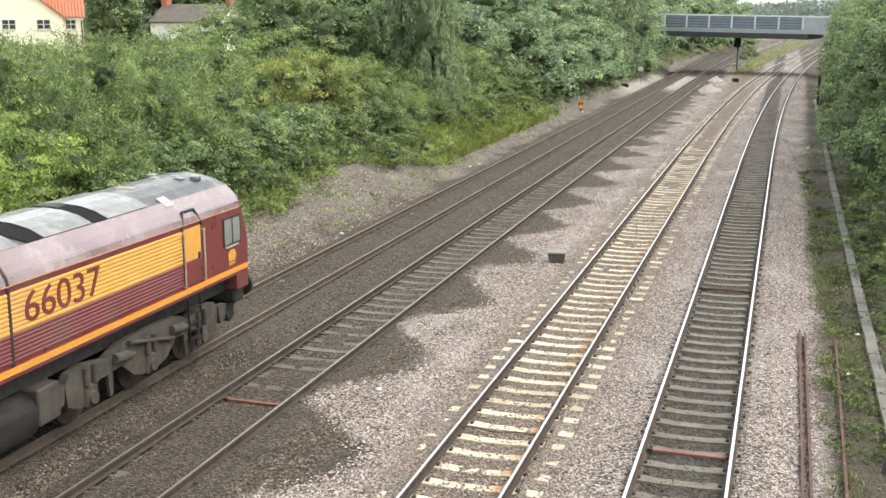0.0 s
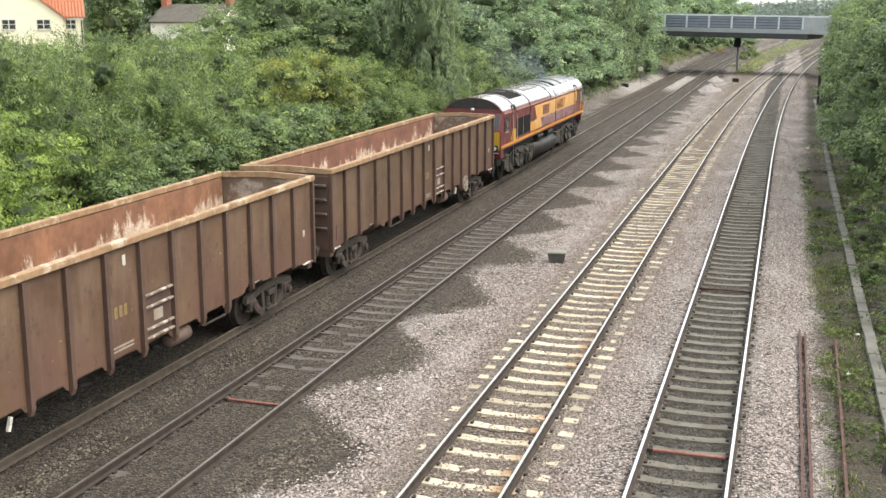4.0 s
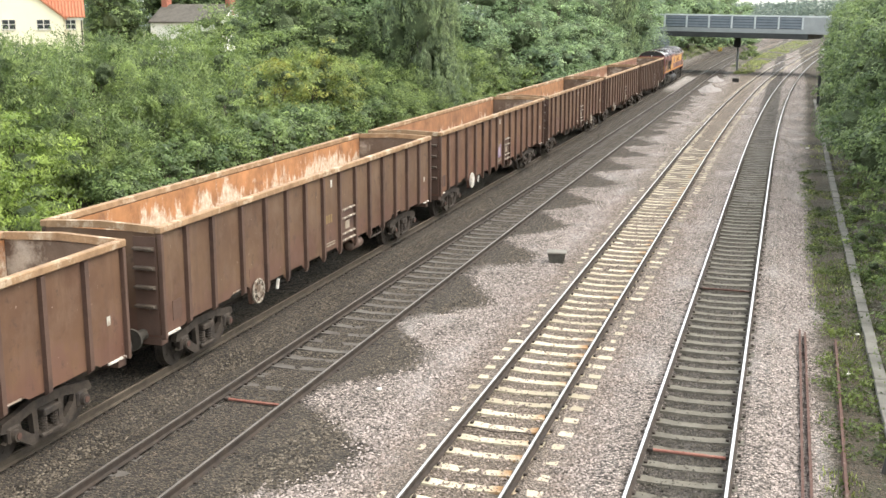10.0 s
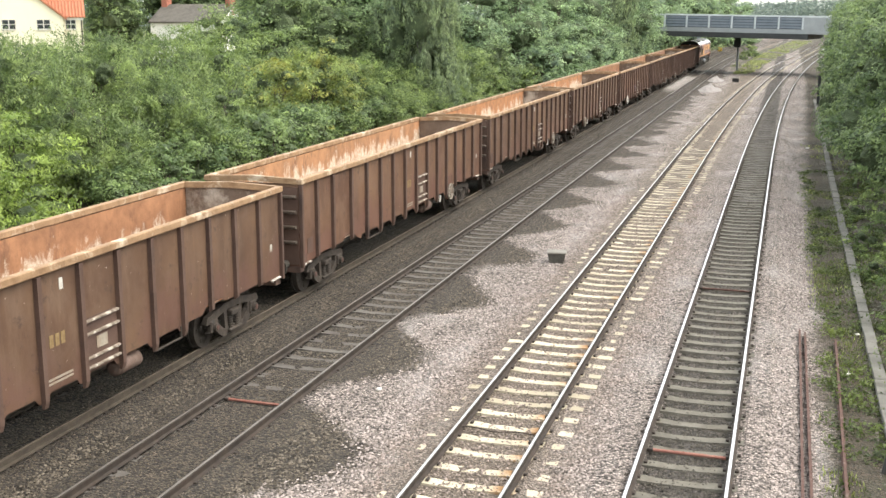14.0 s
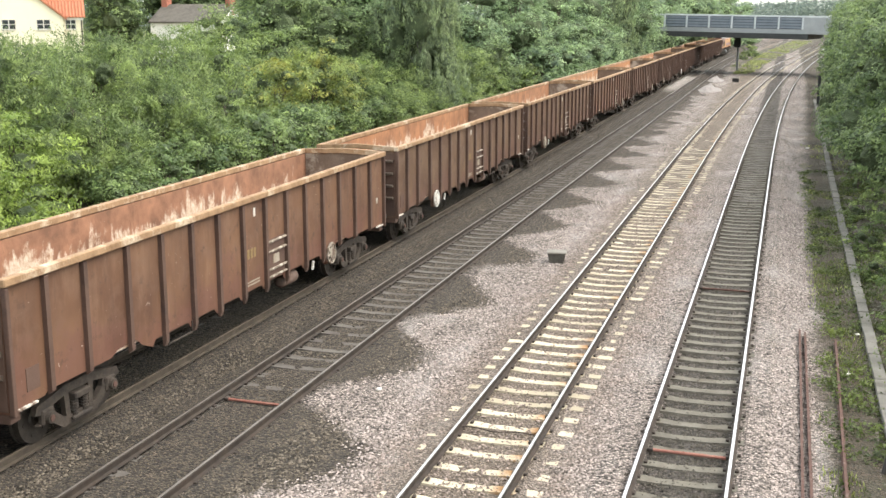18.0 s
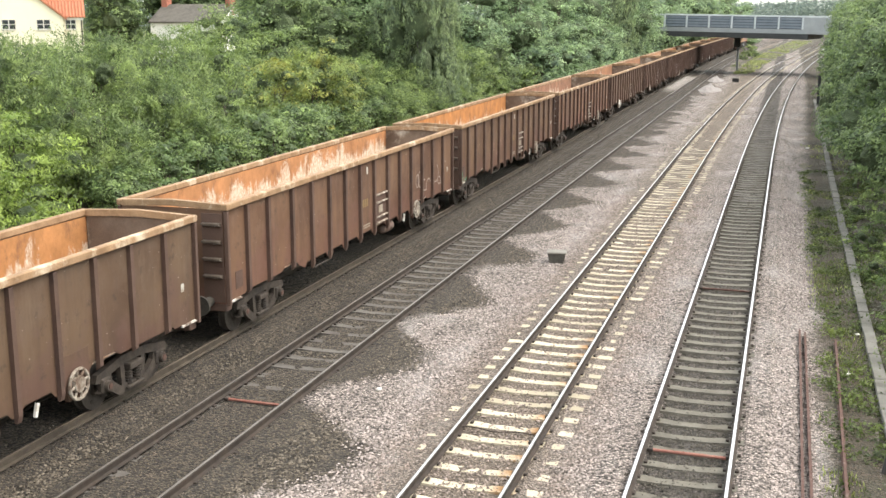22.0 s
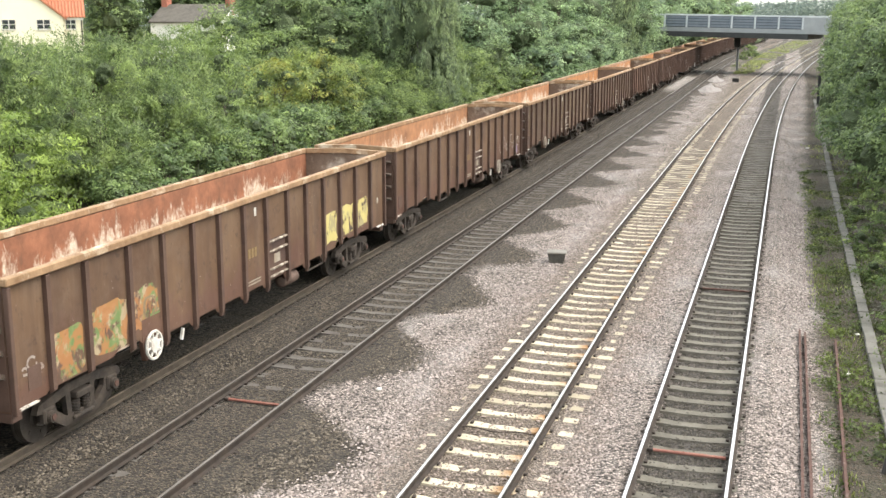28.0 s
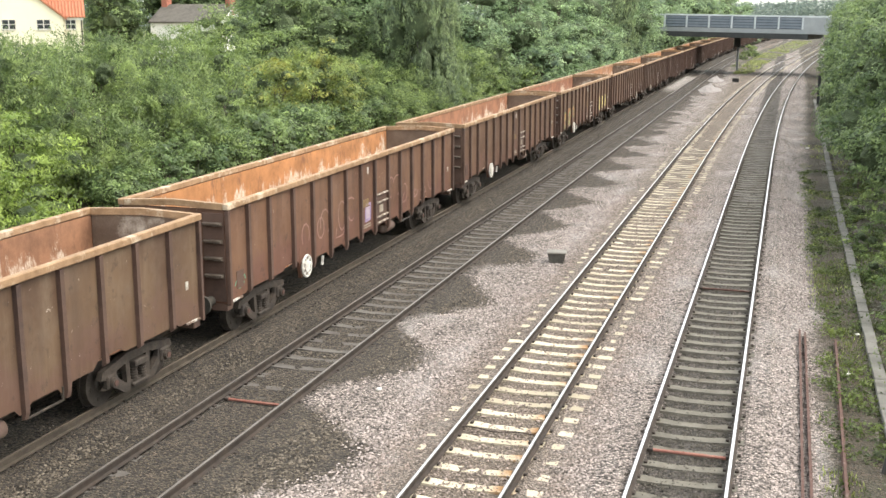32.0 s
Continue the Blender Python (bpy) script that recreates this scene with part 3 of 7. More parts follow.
def build_roads():
    rnd = random.Random(4)
    spec = {"a": (M["sleeper_dark"], 0.02, "train line of rusty rails in brown ballast"), "b": (M["sleeper_dark"], 0.0, "dull steel rails on dark concrete sleepers in brown ballast"),
            "c": (M["sleeper_pale"], 0.0, "rails on pale sunlit concrete sleepers in pinkish ballast"), "d": (M["sleeper_grey"], 0.0, "bright polished rails on oily grey concrete sleepers")}
    clips = clip_mesh()
    for road, (material, sink, label) in spec.items():
        top = thing("railway_track", label, "railway track", kind="structure")
        for s in (-1, 1):
            build_rail(road, s, top)
        me = sleeper_mesh(material)
        base = np.array([v.co[:] for v in me.vertices])
        polys = [tuple(p.vertices) for p in me.polygons]
        fv, ff = [], []
        y = -12.0 + {"a": 0.2, "b": 0.45, "c": 0.33, "d": 0.1}[road]
        while y < 330:
            dx, dz, rz = rnd.uniform(-0.03, 0.03), rnd.uniform(-0.018, 0.006) - sink, rnd.uniform(-0.8, 0.8)
            if y < 110:
                ob = new("sleeper", me)
                ob.parent = top
                ob.matrix_basis = pose(road_x(road, y) + dx, y, dz, 0, 0, rz)
                if y < 60:
                    c = new("rail_clip", clips)
                    c.parent = ob
            else:
                o = len(fv)
                fv += [tuple(v + (road_x(road, y), y, dz)) for v in base]
                ff += [tuple(i + o for i in f) for f in polys]
            y += 0.683
        far = new("distant_sleepers", raw("distant_sleepers", fv, ff, material))
        far.parent = top
        tagged(far, kind="stuff")


def build_stones():
    """Loose ballast stones lying on the surface."""
    rng = np.random.default_rng(8)
    base = np.array([(1, 0, 0), (0, 1, 0), (-1, 0, 0), (0, -1, 0), (0, 0, 1)], float)
    base[:, 2] += 0.12
    tri = np.array([(0, 1, 4), (1, 2, 4), (2, 3, 4), (3, 0, 4)])
    for name, material, count, xr, label in (("pale_ballast_stones", M["stone_pale"], 105000, (-8.2, 0.9), "loose pale pinkish-grey ballast stones"), ("brown_ballast_stones", M["stone_dark"], 58000, (-16.0, -7.2), "loose brown ballast stones"), ("bank_stones", M["stone_pale"], 14000, (-18.4, -14.7), "loose pale stones on the bank"),
                                                ("oily_ballast_stones", M["stone_oily"], 7000, (-1.94, -0.61), "oily grey stones between bright rails")):
        x = rng.uniform(*xr, count)
        y = 13 + 34 * rng.random(count) ** 1.5
        edge = -7.88 + 0.72 * np.cos((y - 22.5) * 6.2832 / 5.55) + np.clip((20 - y) / 5, 0, 1) * 0.75 + rng.normal(0, 0.2, count)
        keep = (x < edge) if name.startswith(("brown", "bank")) else (x > edge)
        for r in ROAD.values():
            keep &= np.abs(np.abs(x - r) - 0.7525) > 0.13
        keep &= (np.abs(x - ROAD["d"]) > 0.66) | (name.startswith("oily"))
        keep &= ~(np.abs(x - ROAD["c"]) < 1.28) | (rng.random(count) < 0.3)
        x, y = x[keep], y[keep]
        n = len(x)
        z = np.array([profile(v) for v in x]) + rng.uniform(-0.012, 0.018, n)
        if name.startswith("oily"):
            z -= 0.012
        s = rng.uniform(0.016, 0.036, n)[:, None, None]
        v = base[None] * rng.uniform(0.6, 1.3, (n, 5, 1)) * s * np.array([1, 1, 0.8]) + rng.normal(0, 0.004, (n, 5, 3))
        a = rng.uniform(0, 6.28, n)
        c, sn = np.cos(a)[:, None], np.sin(a)[:, None]
        v = np.stack([v[..., 0] * c - v[..., 1] * sn, v[..., 0] * sn + v[..., 1] * c, v[..., 2]], -1) + np.stack([x, y, z], -1)[:, None]
        f = (tri[None] + (np.arange(n) * 5)[:, None, None]).reshape(-1, 3)
        ob = new(name, raw(name, v.reshape(-1, 3), f, material))
        tagged(ob, label, "stones", kind="stuff")


build_ground()
build_roads()
build_stones()


# ---------------------------------------------------------------- trackside
def build_trackside():
    # cable trough with lids along the right verge
    trough = thing("cable_trough", "long grey concrete cable trough with lids on the verge", "cable trough", kind="structure")
    lid = mesh_of(box(BM(), -0.125, 0.125, -0.475, 0.475, -0.30, -0.2, 0.012), "trough_lid", M["concrete"])
    rnd = random.Random(2)
    y = 14.0
    while y < 108:
        ob = new("trough_lid", lid)
        ob.parent = trough
        x = 2.24 + 0.0035 * max(0, y - 45)
        ob.matrix_basis = pose(x + rnd.uniform(-0.012, 0.012), y, rnd.uniform(-0.02, 0.012), rnd.uniform(-0.5, 0.5), rnd.uniform(-0.8, 0.8), rnd.uniform(-0.6, 0.6))
        y += 0.96
    body = part("trough_body", box(BM(), 2.13, 2.35, 13.4, 60, -0.42, -0.303), M["concrete"], trough)

    # spare rails lying in the cess
    for x0, x1, y0, y1, gap in ((0.62, 0.65, 12.5, 27.6, 0.0), (0.76, 0.77, 12.5, 27.4, 0.0), (1.24, 1.46, 13.5, 27.1, 0.0)):
        spare = thing("spare_rail", "rusty old rail lying in the ballast shoulder" if x0 < 1 else "thin rusty length of rail half buried in weeds", "rail", group="spare rails")
        bm = BM()
        h = 0.12 if x0 < 1 else 0.07
        prism(bm, ((-0.024, 0), (0.024, 0), (0.024, -0.03), (0.01, -0.045), (0.01, -h), (0.05, -h - 0.02), (-0.05, -h - 0.02), (-0.01, -h), (-0.01, -0.045), (-0.024, -0.03)), 1, 0, y1 - y0)
        ob = part("rail_length", bm, M["rust"], spare)
        spare.matrix_basis = pose(x0, y0, -0.195 if x0 < 1 else -0.24, 0, 0, -math.degrees(math.atan2(x1 - x0, y1 - y0)))

    # coloured tie rods across three roads
    for x0, x1, y, m, label in ((-10.20, -9.02, 18.85, "red_rod", "faded red tie rod across dark ballast"), (-1.90, -0.62, 18.63, "red_rod", "faded red tie rod between bright rails"), (-1.95, -0.65, 30.9, "rust", "rusty tie rod between bright rails")):
        rod = thing("tie_rod", label, "tie rod", pose((x0 + x1) / 2, y, -0.128), group="tie rods")
        part("rod", cyl(BM(), (x0 - (x0 + x1) / 2, 0, 0), (x1 - (x0 + x1) / 2, -0.03, 0), 0.028, seg=10), M[m], rod)
        for s in (-1, 1):
            part("end_clamp", box(BM(), s * (x1 - x0) / 2 - 0.05, s * (x1 - x0) / 2 + 0.05, -0.04, 0.04, -0.035, 0.03, 0.01), M["rail_side"], rod)
    wire = thing("bond_wire", "thin sagging grey wire across pale sleepers", "wire", pose(-4.61, 18.72, -0.13))
    pts = [(-0.72 + 0.144 * i, 0.05 * math.sin(i * 1.1), 0.012 - 0.02 * math.sin(i * 0.33)) for i in range(11)]
    bm = BM()
    for a, b in zip(pts, pts[1:]):
        cyl(bm, a, b, 0.012, seg=6)
    part("strand", bm, M["rail_side"], wire)

    # lineside box between the roads
    cab = thing("lineside_box", "small grey lineside box with dark sides on the ballast", "equipment box", pose(-6.47, 33.3, -0.2, 0, 0, 8))
    bm = BM()
    prism(bm, ((-0.21, 0.0), (0.21, 0.0), (0.27, 0.30), (-0.27, 0.30)), 1, -0.2, 0.2)
    part("case", bm, M["case_grey"], cab)
    part("lid", box(BM(), -0.30, 0.30, -0.24, 0.24, 0.301, 0.36, 0.02), M["box_grey"], cab, "flat grey lid")
    part("foot", box(BM(), -0.16, 0.16, -0.15, 0.15, -0.06, -0.001), M["black"], cab)

    # small orange-faced ground marker and two dark boxes in the left cess
    sig = thing("ground_signal", "small orange and white ground signal in the cess", "signal", pose(-15.6, 89.0, -0.4, 0, 0, 10))
    part("post", box(BM(), -0.05, 0.05, 0.02, 0.12, 0, 0.45), M["black"], sig)
    part("board", box(BM(), -0.22, 0.22, -0.03, 0.02, 0.35, 0.95, 0.02), M["hivis"], sig)
    for i, (u, v, m) in enumerate(((-0.1, 0.75, "black"), (0.1, 0.75, "black"), (0.0, 0.5, "white"))):
        part("lens", cyl(BM(), (u, -0.06, v), (u, -0.031, v), 0.075), M[m], sig)
    part("base", box(BM(), -0.2, 0.2, -0.1, 0.2, 0, 0.12, 0.02), M["white"], sig)
    for x, y in ((-16.2, 118.5), (-5.6, 132.4)):
        b = thing("location_case", "small black lineside case on the cess", "equipment box", pose(x, y, -0.4))
        part("case", box(BM(), -0.35, 0.35, -0.3, 0.3, 0, 0.62, 0.03), M["black"], b)
        part("roof", box(BM(), -0.4, 0.4, -0.35, 0.35, 0.621, 0.68, 0.02), M["box_grey"], b)
    disc = thing("round_marker", "white round marker board on a post by the trees", "sign", pose(-15.8, 128, -0.4, 0, 0, 8))
    part("post", cyl(BM(), (0, 0, 0), (0, 0, 1.6), 0.05, seg=8), M["box_grey"], disc)
    part("board", cyl(BM(), (0, -0.09, 1.75), (0, -0.05, 1.75), 0.27, seg=20), M["white"], disc)
    mark = thing("yellow_marker", "small yellow marker board in the far cess", "sign", pose(-13.6, 240.0, -0.4, 0, 0, 4))
    part("post", box(BM(), -0.05, 0.05, -0.05, 0.05, 0, 0.6), M["black"], mark)
    part("board", box(BM(), -0.4, 0.4, -0.09, -0.051, 0.35, 1.1, 0.02), M["nose_yellow"], mark)
    post = thing("fence_post", "tall dark post beside the hedge", "post", pose(2.62, 101.5, -0.33))
    part("shaft", box(BM(), -0.11, 0.11, -0.11, 0.11, 0, 2.6, 0.015), M["bridge_dark"], post)
    part("base", box(BM(), -0.22, 0.22, -0.22, 0.22, 0, 0.15, 0.02), M["concrete"], post)
    # short capped marker stake and litter by the trough
    stake = thing("marker_stake", "leaning dark stake with a white cap in the weeds", "stake", pose(1.95, 19.2, -0.35, -18, 12, 0))
    part("stem", box(BM(), -0.035, 0.035, -0.035, 0.035, 0, 0.42, 0.008), M["black"], stake)
    part("cap", cyl(BM(), (0, 0, 0.421), (0, 0, 0.47), 0.045, 0.03), M["white"], stake)
    for x, y, s in ((1.62, 24.6, 0.06), (2.0, 27.9, 0.05), (-14.9, 36.5, 0.07), (-15.3, 55.0, 0.09), (-15.2, 56.4, 0.07), (-7.55, 20.35, 0.06), (1.35, 68.0, 0.1)):
        lit = thing("litter_scrap", "crumpled white scrap of litter on the ground", "litter", pose(x, y, ground_z(x, y) + 0.01, 0, 0, 40 * x), group="litter")
        bm = BM()
        bmesh.ops.create_icosphere(bm, subdivisions=2, radius=s)
        for v in bm.verts:
            v.co = v.co * (1 + 0.5 * noise.noise(v.co * 30)) * 1.0
            v.co.z = v.co.z * 0.6 + s * 0.45
        part("scrap", bm, M["white"], lit)
    # heaps of fresh stone under the bridge
    for x, y, r, h in ((-7.9, 133.8, 1.2, 0.7), (-7.5, 117, 1.4, 0.75)):
        heap = new("ballast_heap", None)
        tagged(heap, "pale heap of dropped ballast between the roads", "heap")
        heap.matrix_basis = pose(x, y, -0.25)
        bm = BM()
        bmesh.ops.create_grid(bm, x_segments=24, y_segments=24, size=1)
        for v in bm.verts:
            d = min(1, v.co.xy.length)
            v.co = Vector((v.co.x * r, v.co.y * r * 3, h * (1 - d) ** 1.2 * (1 + 0.3 * noise.noise(v.co * 4)) - 0.02))
        part("stones", bm, M["heap"], heap)


def build_bridge():
    left, right = Vector((-15.73, 151.0)), Vector((1.442, 147.0))
    run = right - left
    ang = math.degrees(math.atan2(run.y, run.x))
    pitch = run.length / 6
    fall = -0.276 / run.length
    length = run.length + 2.6
    br = thing("road_bridge", "pale blue-grey road bridge with louvred parapet across the line", "bridge", pose(left.x, left.y, 7.414, 0, math.degrees(math.atan(-fall)), ang), kind="structure")
    # local: x along, y away, z from the top rail down
    part("top_rail", box(BM(), -3, length + 4, -0.12, 0.12, -0.2, 0.0, 0.02), M["bridge_light"], br)
    part("lower_girder", box(BM(), -3, length + 4, -0.02, 0.35, -2.2, -1.66, 0.03), M["tar"], br)
    part("dark_girder", box(BM(), -3, run.length + 0.75, -0.05, 9.0, -2.85, -2.202, 0.03), M["bridge_dark"], br)
    part("deck", box(BM(), -3, length + 4, 0.36, 9.0, -2.2, -1.95), M["tar"], br)
    part("far_parapet", box(BM(), -3, length + 4, 8.7, 9.0, -1.949, -0.1), M["louvre"], br)
    n = 7
    for i in range(n):
        x = i * pitch
        part("parapet_post", box(BM(), x - 0.1, x + 0.1, -0.1, 0.1, -1.659, -0.201, 0.015), M["bridge_light"], br)
        if i < n - 1:
            bm = BM()
            box(bm, x + 0.101, x + pitch - 0.101, 0.05, 0.09, -1.659, -0.201)
            part("panel", bm, M["louvre_dark"], br)
            for k in range(4):
                z = -0.38 - k * 0.345
                bm = BM()
                prism(bm, ((-0.07, z - 0.12), (-0.02, z - 0.14), (0.049, z + 0.1), (0.0, z + 0.12)), 0, x + 0.12, x + pitch - 0.12)
                part("slat", bm, M["louvre"], br)
    part("end_panel", box(BM(), 6 * pitch + 0.101, length + 4, -0.06, 0.06, -1.659, -0.201), M["tar"], br)
    # pier between the pairs of roads
    pier = thing("bridge_pier", "slim dark bridge pier between the tracks", "pier", pose(-6.62, 156.0, -0.3, 0, 0, 2.4), kind="structure")
    part("crosshead", box(BM(), -0.42, 0.42, -0.6, 3, 3.35, 4.75, 0.04), M["bridge_dark"], pier)
    for y in (0, 2.4):
        part("column", cyl(BM(), (0.1, y, 0), (0.1, y, 3.349), 0.14, seg=14), M["tar"], pier)
    for x, y in ((-26.5, 162.0), (10.5, 141.0)):
        ab = thing("bridge_abutment", "brick bridge abutment behind the trees", "abutment", pose(x, y, -0.4, 0, 0, ang), kind="structure")
        part("wall", box(BM(), -4, 4, -1, 9, 0, 5.2), M["brick"], ab)


def window_unit(parent, u, z, w, h, v):
    """A white casement with glass and bars on a wall that faces -y."""
    fr = part("window", box(BM(), u - w / 2, u + w / 2, v - 0.03, v + 0.05, z - h / 2, z + h / 2), M["white"], parent, "small white casement window")
    for s in (-1, 1):
        for q in (-1, 1):
            part("pane", box(BM(), u + s * w * 0.24 - w * 0.2, u + s * w * 0.24 + w * 0.2, v - 0.05, v - 0.031, z + q * h * 0.24 - h * 0.2, z + q * h * 0.24 + h * 0.2), M["glass"], fr)
    part("sill", box(BM(), u - w / 2 - 0.1, u + w / 2 + 0.1, v - 0.12, v - 0.031, z - h / 2 - 0.1, z - h / 2 - 0.002), M["white"], fr)


def build_houses():
    # cream house: a gable towards the line and a lower wing
    h = thing("cream_house", "cream rendered house with an orange pantile roof behind the bushes", "house", pose(-67.3, 98.2, 0.8, 0, 0, 36), kind="")
    bm = BM()
    prism(bm, ((-10.65, 0), (-1.85, 0), (-1.85, 6.2), (-6.25, 9.7), (-10.65, 6.2)), 1, 0, 8)
    part("gable_wall", bm, M["render"], h)
    part("wing_wall", box(BM(), -1.849, 0, 0.6, 8, 0, 6.2), M["render"], h)
    part("eaves_band", box(BM(), -1.848, 0.08, 0.5, 0.598, 5.95, 6.2), M["whitewash"], h)
    # wing roof with rows of pantiles
    roof = part("roof", prism(BM(), ((0.3, 6.22), (4.3, 9.9), (8.3, 6.22)), 0, -8.0, 0.25), M["pantile"], h, "orange pantile roof")
    tile = mesh_of(cyl(BM(), (0, 0, 0), (0, 4.0, 3.68), 0.09, seg=8), "roof_tile", M["pantile"])
    for i in range(26):
        t = new("roof_tile", tile)
        t.parent = roof
        t.matrix_basis = pose(-7.7 + i * 0.31, 0.3, 6.25)
    for s in (-1, 1):
        bm = BM()
        a, b = (-6.25, 9.75), (-6.25 + s * 4.75, 5.98)
        prism(bm, (a, b, (b[0], b[1] + 0.2), (a[0], a[1] + 0.2)), 1, -0.25, 8)
        part("roof_slope", bm, M["pantile"], h)
    for u, v in ((-1.15, 0.6), (-3.7, 0.0), (-6.9, 0.0)):
        window_unit(h, u, 5.55, 1.3 if v == 0 else 1.0, 0.95, v)
    part("drainpipe", cyl(BM(), (-0.12, 0.54, 0), (-0.12, 0.54, 5.94), 0.06, seg=8), M["black"], h)
    # white house with a slate roof and two chimneys
    w = thing("white_house", "whitewashed cottage with a grey slate roof and brick chimneys", "house", pose(-60.4, 109.0, 0.6, 0, 0, -6))
    L = 4.4
    bm = BM()
    prism(bm, ((-2.5, 0), (2.5, 0), (2.5, 5.95), (0, 7.6), (-2.5, 5.95)), 0, -L, L)
    part("wall", bm, M["whitewash"], w)
    for s in (-1, 1):
        bm = BM()
        a, b = (0, 7.62), (s * 2.75, 5.8)
        prism(bm, (a, b, (b[0], b[1] + 0.16), (a[0], a[1] + 0.16)), 0, -L - 0.1, L + 0.1)
        part("roof", bm, M["slate"], w, "grey slate roof")
    for x in (-L + 0.35, L - 0.35):
        ch = part("chimney", box(BM(), x - 0.35, x + 0.35, -0.45, 0.45, 6.6, 8.7, 0.03), M["brick"], w, "red brick chimney")
        part("chimney_pot", cyl(BM(), (x, 0, 8.701), (x, 0, 9.15), 0.15, 0.12), M["pantile"], ch)
    for x, y in ((-64.5, 103.0), (-55.5, 92.0)):
        pole = thing("telegraph_pole", "slender grey wooden pole above the trees", "pole", pose(x + 26, y, 1.0))
        part("shaft", cyl(BM(), (0, 0, 0), (0, 0, 9.2), 0.13, 0.09, 10), M["bark"], pole)
        part("crossarm", box(BM(), -0.7, 0.7, -0.05, 0.05, 8.3, 8.42), M["bark"], pole)


# ---------------------------------------------------------------- plants
def leaves(rng, centres, per, spread, size, droop=0.0, aspect=0.5):
    """Small leaf blades about clump centres: an array (count, 4, 3)."""
    c = np.repeat(centres, per, 0)
    n = len(c)
    p = c + rng.normal(0, 1, (n, 3)) * np.array(spread)
    d = rng.normal(0, 1, (n, 3))
    d[:, 2] = d[:, 2] * 0.6 - droop
    return blades(rng, p, d, rng.normal(0, 1, (n, 3)) + np.array([0, 0, 1.3]), size, aspect)


def blades(rng, p, d, up, size, aspect):
    """Four-cornered leaves at p that point along d and face up."""
    n = len(p)
    d = d / (np.linalg.norm(d, axis=1, keepdims=True) + 1e-6)
    s = np.cross(d, up)
    s /= np.linalg.norm(s, axis=1, keepdims=True) + 1e-6
    L = size * rng.uniform(0.55, 1.4, (n, 1))
    w = L * aspect * 0.5
    return np.stack([p - d * L * 0.5, p + s * w, p + d * L * 0.5, p - s * w], 1)


def slips(rng, p, d, up, size, aspect):
    """Three-cornered leaves, for crowns that are never close."""
    v = blades(rng, p, d, up, size * 1.2, aspect)
    return np.stack([v[:, 0] * 0.75 + v[:, 1] * 0.25, v[:, 1] * 0.85 + v[:, 2] * 0.15, v[:, 2] * 0.5 + v[:, 3] * 0.5], 1)


def sphere(rng, k):
    d = rng.normal(0, 1, (k, 3))
    return d / np.linalg.norm(d, axis=1, keepdims=True)


def crown_leaves(rng, lobes, density, per, tuft, size, droop, aspect, shape):
    """Leafy tufts on the outside of lobes (x, y, z, rx, ry, rz); each tuft is a small uneven dome of leaves."""
    out = []
    for x, y, z, rx, ry, rz in lobes:
        k = max(5, int(density * (rx * ry + ry * rz + rx * rz)))
        d = sphere(rng, k)
        r = rng.uniform(0.72, 1.1, (k, 1))
        c = np.array([x, y, z]) + d * r * np.array([rx, ry, rz])
        t = np.array(tuft) * rng.uniform(0.5, 1.5, (k, 1))
        cc, tt, dd = np.repeat(c, per, 0), np.repeat(t, per, 0), np.repeat(d, per, 0)
        e = sphere(rng, k * per)
        e[:, 2] = np.where(e[:, 2] < -0.2, -e[:, 2], e[:, 2])
        p = cc + e * tt * rng.uniform(0.55, 1.1, (k * per, 1))
        normal = e * 0.9 + dd * 0.35 + rng.normal(0, 0.3, (k * per, 3)) + np.array([0.1, 0, 0.5])
        along = np.cross(normal, rng.normal(0, 1, (k * per, 3)))
        along[:, 2] -= droop * np.linalg.norm(along, axis=1)
        out.append(shape(rng, p, along, normal, size, aspect))
    return np.concatenate(out)


def wood_mesh(rng, height, lobes, radius, material, stems=1):
    """Tapered trunk or stems with limbs that reach into the lobes."""
    bm = BM()
    for s in range(stems):
        ox, oy = (0, 0) if stems == 1 else rng.normal(0, 0.35, 2)
        p = Vector((ox, oy, -0.3))
        n = 5
        for i in range(n):
            q = p + Vector((rng.normal(0, 0.1) * height / 8, rng.normal(0, 0.1) * height / 8, (height * 0.75 + 0.3) / n))
            cyl(bm, p, q, radius * (1 - i / n * 0.7), radius * (1 - (i + 1) / n * 0.7), 7)
            p = q
    for lobe in lobes:
        e = Vector(lobe[:3])
        a = Vector((0, 0, max(0.2, min(e.z * 0.6, height * 0.6))))
        mid = (a + e) / 2 + Vector((rng.normal(0, 0.15), rng.normal(0, 0.15), 0.1))
        cyl(bm, a, mid, radius * 0.45, radius * 0.3, 6)
        cyl(bm, mid, e, radius * 0.3, radius * 0.12, 6)
    return mesh_of(bm, "trunk", material, True)


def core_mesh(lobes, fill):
    """Uneven dark lumps added well within the leaves, to imitate shade inside a crown."""
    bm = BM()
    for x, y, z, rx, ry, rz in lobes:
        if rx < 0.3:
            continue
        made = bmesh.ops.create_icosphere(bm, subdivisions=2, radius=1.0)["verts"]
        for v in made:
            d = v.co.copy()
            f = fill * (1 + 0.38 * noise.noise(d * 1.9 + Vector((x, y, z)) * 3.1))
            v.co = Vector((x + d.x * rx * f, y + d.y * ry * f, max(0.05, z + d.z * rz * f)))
    return mesh_of(bm, "inner_foliage", M["core_shade"])


PLANTS = {}


